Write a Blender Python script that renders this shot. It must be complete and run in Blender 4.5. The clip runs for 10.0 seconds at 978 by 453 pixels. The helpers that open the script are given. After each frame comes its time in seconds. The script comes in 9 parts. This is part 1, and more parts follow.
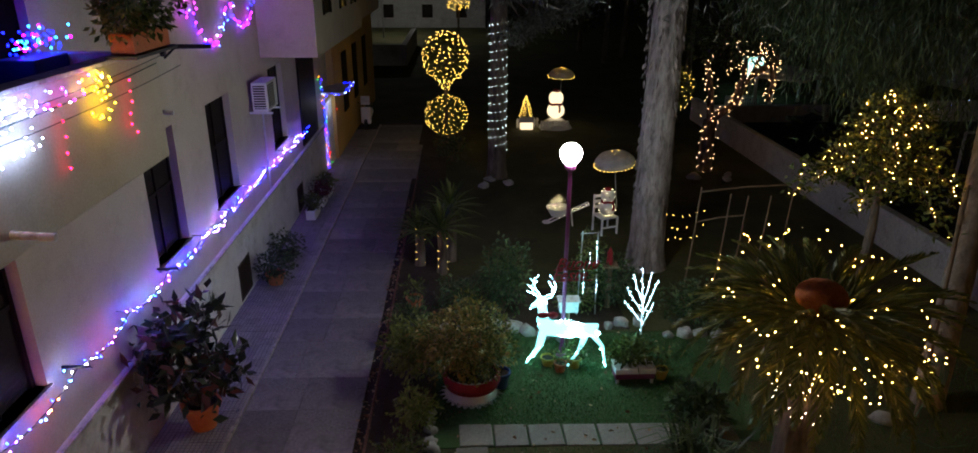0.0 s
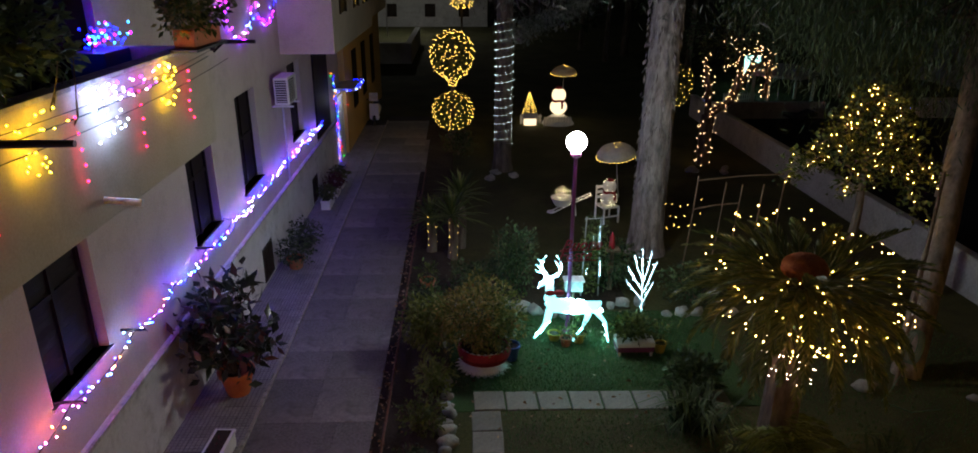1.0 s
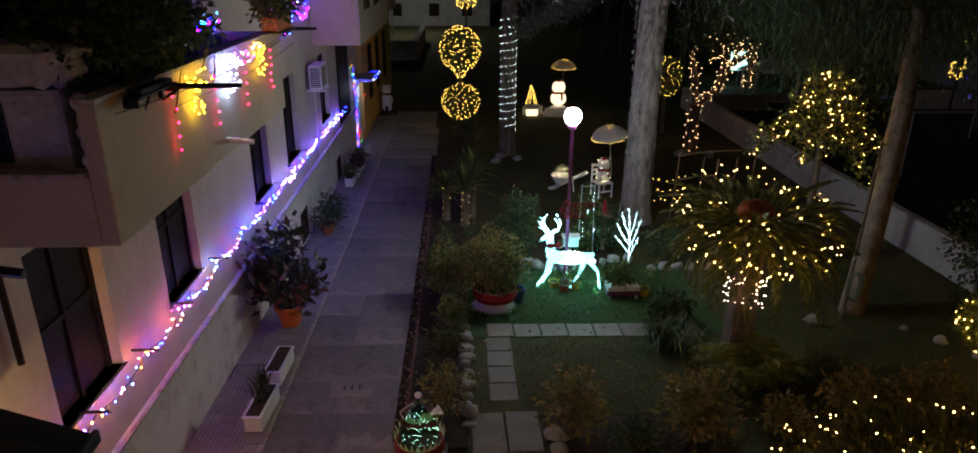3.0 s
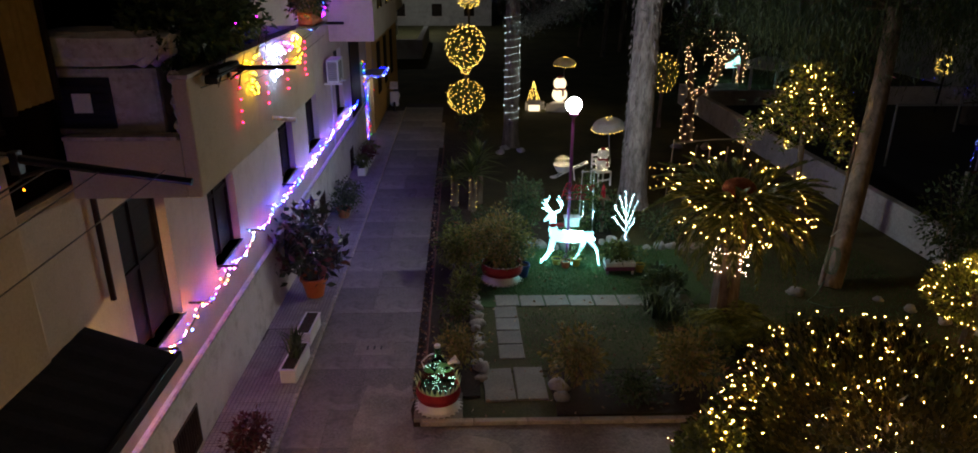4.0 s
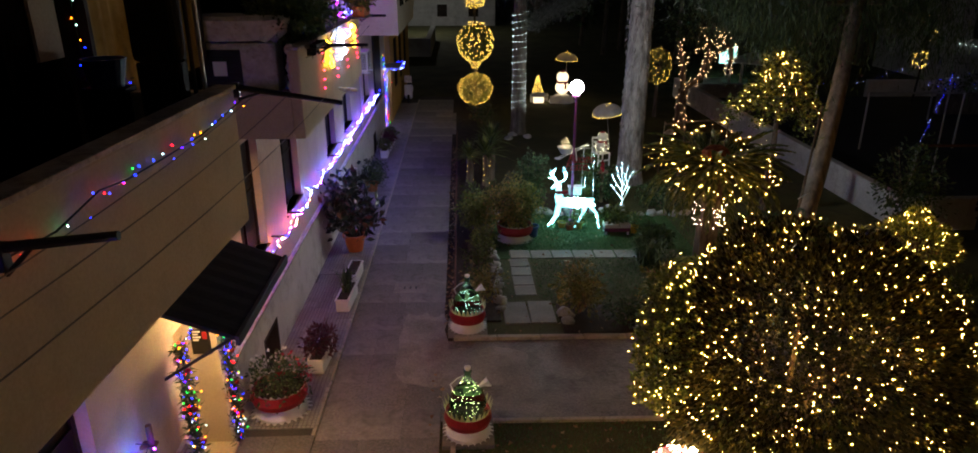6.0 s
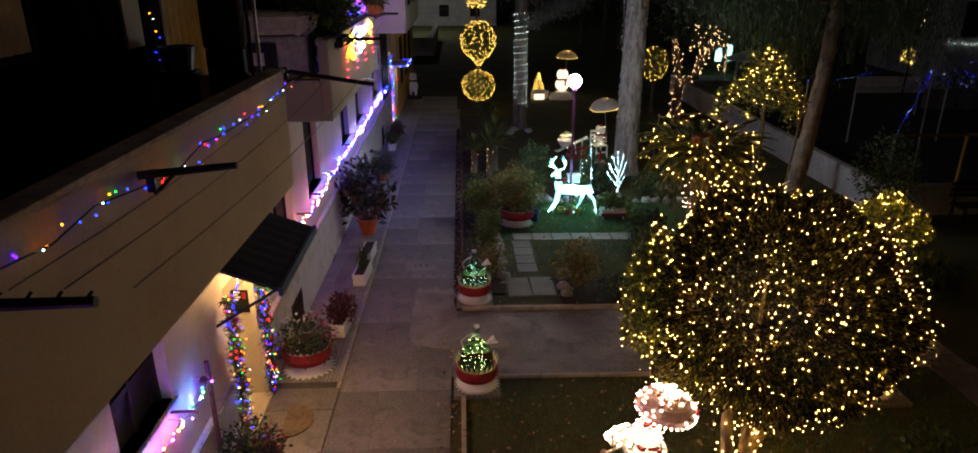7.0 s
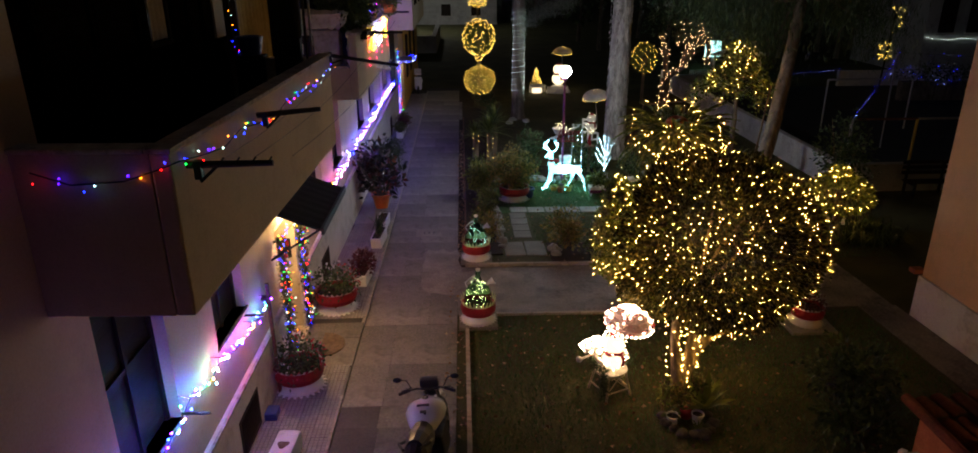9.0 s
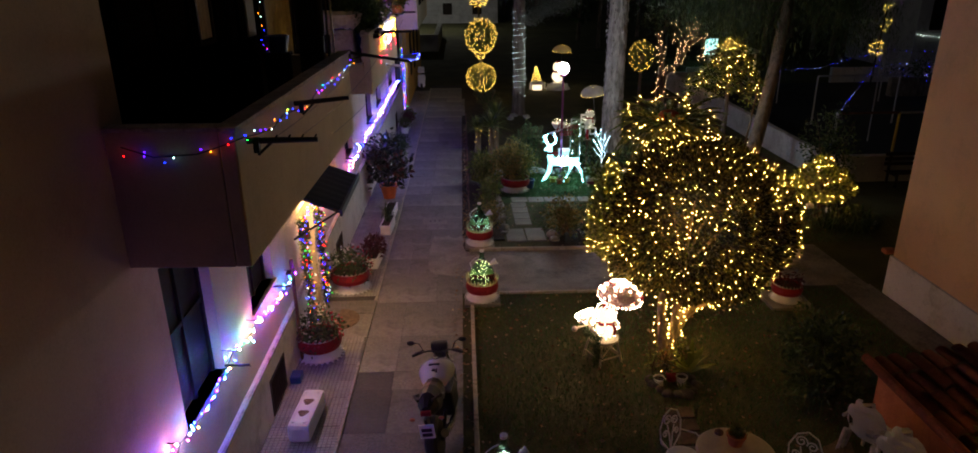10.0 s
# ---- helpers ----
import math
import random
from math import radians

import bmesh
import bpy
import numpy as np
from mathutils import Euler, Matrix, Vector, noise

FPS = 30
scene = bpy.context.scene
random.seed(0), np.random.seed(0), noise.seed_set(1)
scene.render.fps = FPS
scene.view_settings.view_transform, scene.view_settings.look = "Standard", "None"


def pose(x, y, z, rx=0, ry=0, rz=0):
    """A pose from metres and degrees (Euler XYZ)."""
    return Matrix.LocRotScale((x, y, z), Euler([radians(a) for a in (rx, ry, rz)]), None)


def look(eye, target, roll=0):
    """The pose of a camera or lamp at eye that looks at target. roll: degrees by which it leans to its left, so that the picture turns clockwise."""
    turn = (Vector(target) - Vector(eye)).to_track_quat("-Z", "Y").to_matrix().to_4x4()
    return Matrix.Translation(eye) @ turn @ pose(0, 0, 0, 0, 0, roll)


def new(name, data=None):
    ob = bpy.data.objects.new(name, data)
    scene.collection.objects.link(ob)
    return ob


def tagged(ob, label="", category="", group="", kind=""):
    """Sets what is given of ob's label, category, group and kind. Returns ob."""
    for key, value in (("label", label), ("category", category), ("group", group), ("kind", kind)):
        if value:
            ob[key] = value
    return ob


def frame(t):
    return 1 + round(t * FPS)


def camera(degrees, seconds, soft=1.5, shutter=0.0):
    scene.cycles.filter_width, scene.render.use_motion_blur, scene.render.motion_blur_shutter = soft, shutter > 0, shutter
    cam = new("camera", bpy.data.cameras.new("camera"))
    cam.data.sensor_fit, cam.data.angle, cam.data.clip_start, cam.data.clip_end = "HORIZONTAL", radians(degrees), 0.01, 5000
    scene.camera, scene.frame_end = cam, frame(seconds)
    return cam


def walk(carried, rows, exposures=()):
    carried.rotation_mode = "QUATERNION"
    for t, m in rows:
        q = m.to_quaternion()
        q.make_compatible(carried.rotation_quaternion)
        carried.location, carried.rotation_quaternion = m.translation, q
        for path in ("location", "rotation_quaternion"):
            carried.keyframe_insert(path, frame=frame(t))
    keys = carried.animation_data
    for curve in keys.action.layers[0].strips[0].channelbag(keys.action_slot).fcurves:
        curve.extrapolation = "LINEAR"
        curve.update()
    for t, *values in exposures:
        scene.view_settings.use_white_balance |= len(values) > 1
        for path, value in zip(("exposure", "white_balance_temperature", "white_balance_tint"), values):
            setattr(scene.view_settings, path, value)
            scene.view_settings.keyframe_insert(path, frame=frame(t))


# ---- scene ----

# ---- camera ----
cam = camera(69.9, 10.0, soft=1.7)
# seconds, x, y, z, pitch, yaw, lean
PATH = [
    (0.0, 0.169, 0.805, 6.072, -20.81, -2.52, 0.25),
    (0.5, 0.032, 0.394, 6.101, -20.85, -2.52, 0.26),
    (1.0, -0.058, -0.081, 6.124, -20.86, -2.51, 0.27),
    (1.5, -0.127, -0.607, 6.141, -20.87, -2.50, 0.28),
    (2.0, -0.191, -1.171, 6.154, -20.86, -2.49, 0.27),
    (2.5, -0.261, -1.764, 6.163, -20.85, -2.47, 0.27),
    (3.0, -0.344, -2.377, 6.169, -20.82, -2.46, 0.25),
    (3.5, -0.441, -3.002, 6.173, -20.79, -2.44, 0.24),
    (4.0, -0.550, -3.635, 6.177, -20.76, -2.42, 0.21),
    (4.5, -0.667, -4.270, 6.179, -20.73, -2.40, 0.19),
    (5.0, -0.784, -4.905, 6.183, -20.69, -2.38, 0.15),
    (5.5, -0.895, -5.536, 6.188, -20.66, -2.35, 0.12),
    (6.0, -0.994, -6.162, 6.195, -20.63, -2.33, 0.07),
    (6.5, -1.074, -6.781, 6.206, -20.61, -2.30, 0.03),
    (7.0, -1.130, -7.392, 6.221, -20.59, -2.26, -0.03),
    (7.5, -1.164, -7.994, 6.241, -20.58, -2.23, -0.08),
    (8.0, -1.176, -8.586, 6.266, -20.59, -2.19, -0.15),
    (8.5, -1.174, -9.167, 6.298, -20.61, -2.15, -0.22),
    (9.0, -1.172, -9.736, 6.338, -20.64, -2.10, -0.29),
    (9.5, -1.189, -10.291, 6.387, -20.69, -2.06, -0.37),
    (10.0, -1.251, -10.828, 6.445, -20.75, -2.00, -0.45),
]


def heading(x, y, z, pitch, yaw, lean):
    p, a = radians(pitch), radians(yaw)
    eye = Vector((x, y, z))
    return look(eye, eye + Vector((-math.sin(a) * math.cos(p), math.cos(a) * math.cos(p), math.sin(p))), lean)


walk(cam, [(t, heading(*row)) for t, *row in PATH], [(0.0, -0.1), (2.6, 0.0), (4.5, 0.18), (10.0, 0.22)])

# ---- night sky and exposure ----
night = bpy.data.worlds.new("night")
night.use_nodes = True
scene.world = night
_bg = night.node_tree.nodes["Background"]
_bg.inputs["Color"].default_value = (0.75, 0.85, 1.0, 1)
_bg.inputs["Strength"].default_value = 0.005


def lamp(name, where, watts, colour, radius=0.1):
    data = bpy.data.lights.new(name, "POINT")
    data.energy, data.color, data.shadow_soft_size = watts, colour, radius
    ob = new(name, data)
    ob.location = where
    return ob


# ---- materials ----
def material(name):
    m = bpy.data.materials.new(name)
    m.use_nodes = True
    return m, m.node_tree, m.node_tree.nodes["Principled BSDF"]


def node(tree, kind, **values):
    n = tree.nodes.new(kind)
    for key, value in values.items():
        if key in n.inputs:
            n.inputs[key].default_value = value
    return n


def ramp(tree, source, stops, constant=False):
    r = tree.nodes.new("ShaderNodeValToRGB")
    if constant:
        r.color_ramp.interpolation = "CONSTANT"
    while len(r.color_ramp.elements) < len(stops):
        r.color_ramp.elements.new(0.5)
    for e, (at, c) in zip(r.color_ramp.elements, stops):
        e.position, e.color = at, (*c, 1)
    tree.links.new(source, r.inputs["Fac"])
    return r.outputs["Color"]


def surface(name, dark, light, rough=0.8, grain=18.0, stain=1.2, bump=0.3, metal=0.0, coat=0.0, random_tint=0.0,
            stretch=(1, 1, 1), dirt=None, dirt_amount=0.45, spec=0.3, bump_distance=0.02):
    """Two scales of variation between two colours, dirt patches and a fine relief, in metres."""
    m, tree, p = material(name)
    link = tree.links.new
    co = tree.nodes.new("ShaderNodeTexCoord").outputs["Object"]
    place = tree.nodes.new("ShaderNodeMapping")
    place.inputs["Scale"].default_value = stretch
    link(co, place.inputs["Vector"])
    fine = node(tree, "ShaderNodeTexNoise", Scale=grain, Detail=6.0, Roughness=0.65)
    wide = node(tree, "ShaderNodeTexNoise", Scale=stain, Detail=5.0, Roughness=0.6)
    link(place.outputs[0], fine.inputs["Vector"])
    link(place.outputs[0], wide.inputs["Vector"])
    both = tree.nodes.new("ShaderNodeMath")
    both.operation = "ADD"
    half = tree.nodes.new("ShaderNodeMath")
    half.operation = "MULTIPLY"
    half.inputs[1].default_value = 0.5
    link(fine.outputs["Fac"], both.inputs[0])
    link(wide.outputs["Fac"], both.inputs[1])
    link(both.outputs[0], half.inputs[0])
    colour = ramp(tree, half.outputs[0], [(0.36, dark), (0.64, light)])
    if dirt:
        spots = node(tree, "ShaderNodeTexNoise", Scale=stain * 2.3, Detail=8.0, Roughness=0.75)
        link(place.outputs[0], spots.inputs["Vector"])
        mask = ramp(tree, spots.outputs["Fac"], [(0.5, (0, 0, 0)), (0.68, (dirt_amount,) * 3)])
        mix = tree.nodes.new("ShaderNodeMix")
        mix.data_type = "RGBA"
        mix.inputs["B"].default_value = (*dirt, 1)
        for socket in mix.inputs:
            if socket.name == "A" and socket.type == "RGBA":
                link(colour, socket)
            if socket.name == "B" and socket.type == "RGBA":
                socket.default_value = (*dirt, 1)
        link(mask, mix.inputs[0])
        colour = [o for o in mix.outputs if o.type == "RGBA"][0]
    if random_tint:
        info = tree.nodes.new("ShaderNodeObjectInfo")
        hsv = tree.nodes.new("ShaderNodeHueSaturation")
        scale = node(tree, "ShaderNodeMapRange")
        scale.inputs["To Min"].default_value = 1 - random_tint
        scale.inputs["To Max"].default_value = 1 + random_tint
        link(info.outputs["Random"], scale.inputs["Value"])
        link(scale.outputs[0], hsv.inputs["Value"])
        link(colour, hsv.inputs["Color"])
        colour = hsv.outputs["Color"]
    link(colour, p.inputs["Base Color"])
    p.inputs["Roughness"].default_value = rough
    p.inputs["Metallic"].default_value = metal
    p.inputs["Coat Weight"].default_value = coat
    p.inputs["Specular IOR Level"].default_value = spec
    if bump:
        b = node(tree, "ShaderNodeBump", Strength=bump, Distance=bump_distance)
        link(half.outputs[0], b.inputs["Height"])
        link(b.outputs[0], p.inputs["Normal"])
    return m


def foliage(name, stops, rough=0.5, sheer=0.25):
    """Leaves: each island takes its own green from the stops; some light passes through."""
    m, tree, p = material(name)
    link = tree.links.new
    geo = tree.nodes.new("ShaderNodeNewGeometry")
    colour = ramp(tree, geo.outputs["Random Per Island"], stops)
    link(colour, p.inputs["Base Color"])
    p.inputs["Roughness"].default_value = rough
    p.inputs["Specular IOR Level"].default_value = 0.35
    if sheer:
        thin = tree.nodes.new("ShaderNodeBsdfTranslucent")
        link(colour, thin.inputs["Color"])
        mix = tree.nodes.new("ShaderNodeMixShader")
        mix.inputs[0].default_value = sheer
        link(p.outputs[0], mix.inputs[1])
        link(thin.outputs[0], mix.inputs[2])
        link(mix.outputs[0], tree.nodes["Material Output"].inputs["Surface"])
    return m


def glow(name, colours, strength):
    """Bulbs: each takes one of the colours."""
    m, tree, p = material(name)
    tree.nodes.remove(p)
    e = node(tree, "ShaderNodeEmission", Strength=strength)
    if len(colours) == 1:
        e.inputs["Color"].default_value = (*colours[0], 1)
    else:
        geo = tree.nodes.new("ShaderNodeNewGeometry")
        stops = [(i / len(colours), c) for i, c in enumerate(colours)]
        tree.links.new(ramp(tree, geo.outputs["Random Per Island"], stops, True), e.inputs["Color"])
    tree.links.new(e.outputs[0], tree.nodes["Material Output"].inputs["Surface"])
    return m


def plain(name, colour, rough=0.5, metal=0.0, spec=0.5, coat=0.0, grain=60.0, vary=0.12):
    lo = tuple(c * (1 - vary) for c in colour)
    hi = tuple(min(1, c * (1 + vary)) for c in colour)
    return surface(name, lo, hi, rough=rough, grain=grain, stain=3.0, bump=0.05, metal=metal, coat=coat, spec=spec)


def grooves(m, size, width, depth):
    """Square grooves cut across a tile."""
    tree = m.node_tree
    p = tree.nodes["Principled BSDF"]
    co = tree.nodes.new("ShaderNodeTexCoord").outputs["Object"]
    brick = node(tree, "ShaderNodeTexBrick", Scale=1.0)
    brick.offset, brick.squash = 0.0, 1.0
    for key, value in (("Mortar Size", width), ("Brick Width", size), ("Row Height", size), ("Mortar Smooth", 0.3)):
        brick.inputs[key].default_value = value
    tree.links.new(co, brick.inputs["Vector"])
    mix = tree.nodes.new("ShaderNodeMix")
    mix.data_type, mix.blend_type = "RGBA", "MULTIPLY"
    fac = ramp(tree, brick.outputs["Fac"], [(0.0, (1, 1, 1)), (1.0, (depth,) * 3)])
    old = p.inputs["Base Color"].links[0].from_socket
    sockets = [q for q in mix.inputs if q.type == "RGBA"]
    mix.inputs[0].default_value = 1.0
    tree.links.new(old, sockets[0])
    tree.links.new(fac, sockets[1])
    tree.links.new([q for q in mix.outputs if q.type == "RGBA"][0], p.inputs["Base Color"])
    return m


M = {}
M["plaster"] = surface("cream_plaster", (0.5, 0.415, 0.295), (0.64, 0.555, 0.425), rough=0.9, grain=40, stain=0.7, bump=0.15,
                       dirt=(0.33, 0.26, 0.19), dirt_amount=0.35)
M["plinth"] = surface("white_plinth", (0.6, 0.56, 0.5), (0.78, 0.75, 0.7), rough=0.9, grain=30, stain=0.9, bump=0.2,
                      dirt=(0.3, 0.26, 0.2), dirt_amount=0.6)
M["peach"] = surface("peach_plaster", (0.68, 0.42, 0.22), (0.8, 0.52, 0.29), rough=0.9, grain=40, stain=0.6, bump=0.15,
                     dirt=(0.36, 0.24, 0.15), dirt_amount=0.3)
M["ochre"] = surface("ochre_plaster", (0.5, 0.31, 0.1), (0.62, 0.42, 0.16), rough=0.9, grain=40, stain=0.6, bump=0.15)
M["stripe"] = surface("plinth_cap", (0.35, 0.3, 0.27), (0.68, 0.62, 0.58), rough=0.85, grain=14, stain=2.2, bump=0.4,
                      dirt=(0.12, 0.1, 0.08), dirt_amount=0.8)
M["concrete"] = surface("path_concrete", (0.085, 0.074, 0.066), (0.3, 0.27, 0.24), rough=0.72, grain=26, stain=0.7, bump=0.25,
                        dirt=(0.05, 0.04, 0.033), dirt_amount=0.85, random_tint=0.16, spec=0.4)
M["darkslab"] = surface("stained_dark_concrete", (0.05, 0.042, 0.042), (0.13, 0.11, 0.105), rough=0.75, grain=26, stain=1.4, bump=0.25,
                        dirt=(0.03, 0.026, 0.026), dirt_amount=0.6, random_tint=0.1, spec=0.4)
M["patch"] = surface("light_screed", (0.14, 0.125, 0.107), (0.36, 0.325, 0.28), rough=0.8, grain=30, stain=1.5, bump=0.2,
                     dirt=(0.16, 0.14, 0.12), dirt_amount=0.6)
M["tile"] = surface("cement_tile", (0.22, 0.2, 0.185), (0.36, 0.33, 0.31), rough=0.7, grain=30, stain=2.0, bump=0.2,
                    dirt=(0.08, 0.07, 0.06), dirt_amount=0.6, random_tint=0.14, spec=0.4)
grooves(M["tile"], 0.0625, 0.006, 0.45)
M["browntile"] = surface("brown_tile", (0.05, 0.032, 0.024), (0.14, 0.09, 0.065), rough=0.85, grain=25, stain=4, bump=0.3)
M["joint"] = surface("joint_mortar", (0.05, 0.045, 0.04), (0.09, 0.08, 0.07), rough=0.95, grain=40, bump=0.2)
M["kerb"] = surface("kerb_concrete", (0.3, 0.26, 0.21), (0.46, 0.41, 0.34), rough=0.85, grain=30, stain=3, bump=0.3,
                    dirt=(0.14, 0.12, 0.09), dirt_amount=0.7)
M["slab"] = surface("garden_slab", (0.15, 0.14, 0.12), (0.28, 0.26, 0.22), rough=0.85, grain=30, stain=2.5, bump=0.3,
                    dirt=(0.13, 0.12, 0.09), dirt_amount=0.6, random_tint=0.12)
M["soil"] = surface("soil", (0.022, 0.016, 0.01), (0.06, 0.044, 0.028), rough=0.95, grain=25, stain=1.5, bump=0.8, bump_distance=0.05)
M["turf"] = surface("worn_turf", (0.03, 0.034, 0.01), (0.1, 0.095, 0.035), rough=0.95, grain=30, stain=0.6, bump=0.8,
                    dirt=(0.05, 0.036, 0.02), dirt_amount=0.8, bump_distance=0.04)
M["lawn"] = surface("green_turf", (0.02, 0.05, 0.014), (0.055, 0.1, 0.03), rough=0.95, grain=30, stain=0.8, bump=0.8,
                    dirt=(0.04, 0.032, 0.018), dirt_amount=0.6, bump_distance=0.04)
M["court"] = surface("dark_court", (0.012, 0.013, 0.016), (0.03, 0.032, 0.038), rough=0.8, grain=25, stain=0.5, bump=0.2)
M["lowwall"] = surface("whitewashed_wall", (0.3, 0.3, 0.29), (0.5, 0.49, 0.47), rough=0.9, grain=15, stain=0.8, bump=0.3,
                       dirt=(0.2, 0.19, 0.17), dirt_amount=0.6)
M["stone"] = surface("white_stone", (0.2, 0.185, 0.165), (0.42, 0.4, 0.36), rough=0.85, grain=18, stain=4, bump=0.5,
                     dirt=(0.16, 0.15, 0.11), dirt_amount=0.5, random_tint=0.2)
M["stonedark"] = surface("dark_rock", (0.05, 0.045, 0.04), (0.16, 0.14, 0.12), rough=0.9, grain=18, stain=4, bump=0.6)
M["bark"] = surface("flaky_bark", (0.1, 0.085, 0.075), (0.42, 0.37, 0.33), rough=0.95, grain=9, stain=3.5, bump=1.0,
                    stretch=(1, 1, 0.28), dirt=(0.05, 0.04, 0.035), dirt_amount=0.8, bump_distance=0.08)
M["barkdark"] = surface("dark_bark", (0.06, 0.045, 0.032), (0.2, 0.16, 0.12), rough=0.95, grain=10, stain=4, bump=0.9,
                        stretch=(1, 1, 0.3), bump_distance=0.05)
M["barkmid"] = surface("grey_brown_bark", (0.12, 0.095, 0.07), (0.34, 0.27, 0.2), rough=0.95, grain=10, stain=4, bump=0.9,
                       stretch=(1, 1, 0.3), bump_distance=0.05)
M["barkpale"] = surface("pale_bark", (0.2, 0.16, 0.11), (0.42, 0.35, 0.26), rough=0.9, grain=12, stain=3, bump=0.7,
                        stretch=(1, 1, 0.35), bump_distance=0.04)
M["shutter"] = surface("brown_shutter", (0.014, 0.01, 0.008), (0.03, 0.022, 0.017), rough=0.6, grain=30, stain=2, bump=0.15, spec=0.1)
M["dark"] = plain("dark_metal", (0.02, 0.019, 0.018), rough=0.5, metal=0.4)
M["black"] = plain("black_plastic", (0.012, 0.012, 0.013), rough=0.45)
# Shade inside the loggia, put into the colour of its wall, doors and dado.
M["loggia_shade"] = surface("loggia_shade_brown", (0.006, 0.004, 0.003), (0.012, 0.009, 0.007), rough=1.0, grain=24, stain=2, bump=0.2, spec=0.0)
M["tar"] = surface("tarred_sheet", (0.008, 0.007, 0.007), (0.022, 0.02, 0.018), rough=0.75, grain=20, bump=0.4)
M["grate"] = plain("rusty_grate", (0.05, 0.03, 0.02), rough=0.8, metal=0.3, vary=0.4)
M["white"] = plain("white_paint", (0.75, 0.74, 0.71), rough=0.5)
M["whitedirty"] = surface("worn_white", (0.5, 0.48, 0.44), (0.74, 0.72, 0.68), rough=0.6, grain=14, stain=4, bump=0.1,
                          dirt=(0.28, 0.2, 0.13), dirt_amount=0.7)
M["red"] = surface("red_paint", (0.2, 0.01, 0.015), (0.31, 0.02, 0.025), rough=0.5, grain=20, stain=4, bump=0.1)
M["terracotta"] = surface("terracotta", (0.34, 0.11, 0.05), (0.5, 0.18, 0.09), rough=0.8, grain=25, stain=5, bump=0.15)
M["orangepot"] = surface("orange_plastic", (0.5, 0.12, 0.03), (0.62, 0.18, 0.05), rough=0.5, grain=30, stain=5, bump=0.05)
M["roof"] = surface("roof_tile", (0.12, 0.03, 0.018), (0.26, 0.07, 0.045), rough=0.8, grain=22, stain=4, bump=0.3,
                    dirt=(0.08, 0.05, 0.035), dirt_amount=0.6, random_tint=0.3)
M["wood"] = surface("worn_wood", (0.1, 0.065, 0.036), (0.22, 0.155, 0.095), rough=0.8, grain=12, stain=3, bump=0.4, stretch=(1, 1, 0.3))
M["wicker"] = surface("pale_wicker", (0.5, 0.42, 0.3), (0.7, 0.62, 0.48), rough=0.7, grain=60, stain=6, bump=0.4)
M["purple"] = plain("purple_paint", (0.16, 0.03, 0.1), rough=0.45)
M["limepaint"] = plain("pale_lime_paint", (0.55, 0.58, 0.3), rough=0.6)
M["yellow"] = plain("yellow_paint", (0.5, 0.36, 0.05), rough=0.5)
M["blue"] = plain("blue_plastic", (0.02, 0.05, 0.2), rough=0.4)
M["galv"] = plain("galvanised_pipe", (0.35, 0.34, 0.33), rough=0.5, metal=0.6)
M["rust"] = surface("rusty_rail", (0.1, 0.04, 0.025), (0.2, 0.1, 0.07), rough=0.85, grain=20, stain=5, bump=0.4, metal=0.2)
M["cable"] = plain("green_cable", (0.01, 0.03, 0.015), rough=0.5)
M["hose"] = plain("green_hose", (0.08, 0.14, 0.07), rough=0.5)
M["wire"] = plain("grey_wire", (0.2, 0.19, 0.18), rough=0.5)
M["curtain"] = surface("yellow_curtain", (0.28, 0.2, 0.06), (0.42, 0.32, 0.12), rough=0.9, grain=8, stain=3, bump=0.1)
M["chrome"] = plain("chrome", (0.6, 0.6, 0.6), rough=0.15, metal=1.0)
M["rubber"] = plain("rubber", (0.015, 0.015, 0.015), rough=0.8)
M["tank"] = plain("pearl_white_lacquer", (0.7, 0.7, 0.68), rough=0.2, coat=0.6)
M["fur"] = surface("red_fibre_heart", (0.2, 0.05, 0.015), (0.42, 0.14, 0.05), rough=0.95, grain=50, stain=9, bump=0.8)
M["pink"] = surface("pink_flowers", (0.74, 0.5, 0.5), (0.86, 0.82, 0.8), rough=0.8, grain=20, stain=12, bump=0.2)
M["snow"] = surface("white_mesh_net", (0.55, 0.53, 0.5), (0.78, 0.76, 0.72), rough=0.9, grain=40, stain=8, bump=0.3)

GREENS = [(0.0, (0.035, 0.052, 0.012)), (0.5, (0.09, 0.12, 0.028)), (1.0, (0.17, 0.19, 0.05))]
M["leaf"] = foliage("garden_leaf", GREENS)
M["leaf_fig"] = foliage("fig_leaf", [(0.0, (0.026, 0.032, 0.008)), (0.55, (0.08, 0.08, 0.02)), (1.0, (0.18, 0.15, 0.04))], sheer=0.35)
M["leaf_dark"] = foliage("dark_leaf", [(0.0, (0.025, 0.042, 0.017)), (0.6, (0.06, 0.092, 0.034)), (1.0, (0.11, 0.15, 0.055))])
M["leaf_yellow"] = foliage("yellowing_leaf", [(0.0, (0.1, 0.11, 0.025)), (0.5, (0.22, 0.2, 0.05)), (0.85, (0.34, 0.26, 0.08)), (1.0, (0.28, 0.14, 0.05))])
M["leaf_lime"] = foliage("lime_leaf", [(0.0, (0.09, 0.12, 0.025)), (1.0, (0.24, 0.28, 0.07))])
M["leaf_red"] = foliage("red_leaf", [(0.0, (0.05, 0.012, 0.012)), (0.6, (0.12, 0.025, 0.025)), (1.0, (0.06, 0.05, 0.02))])
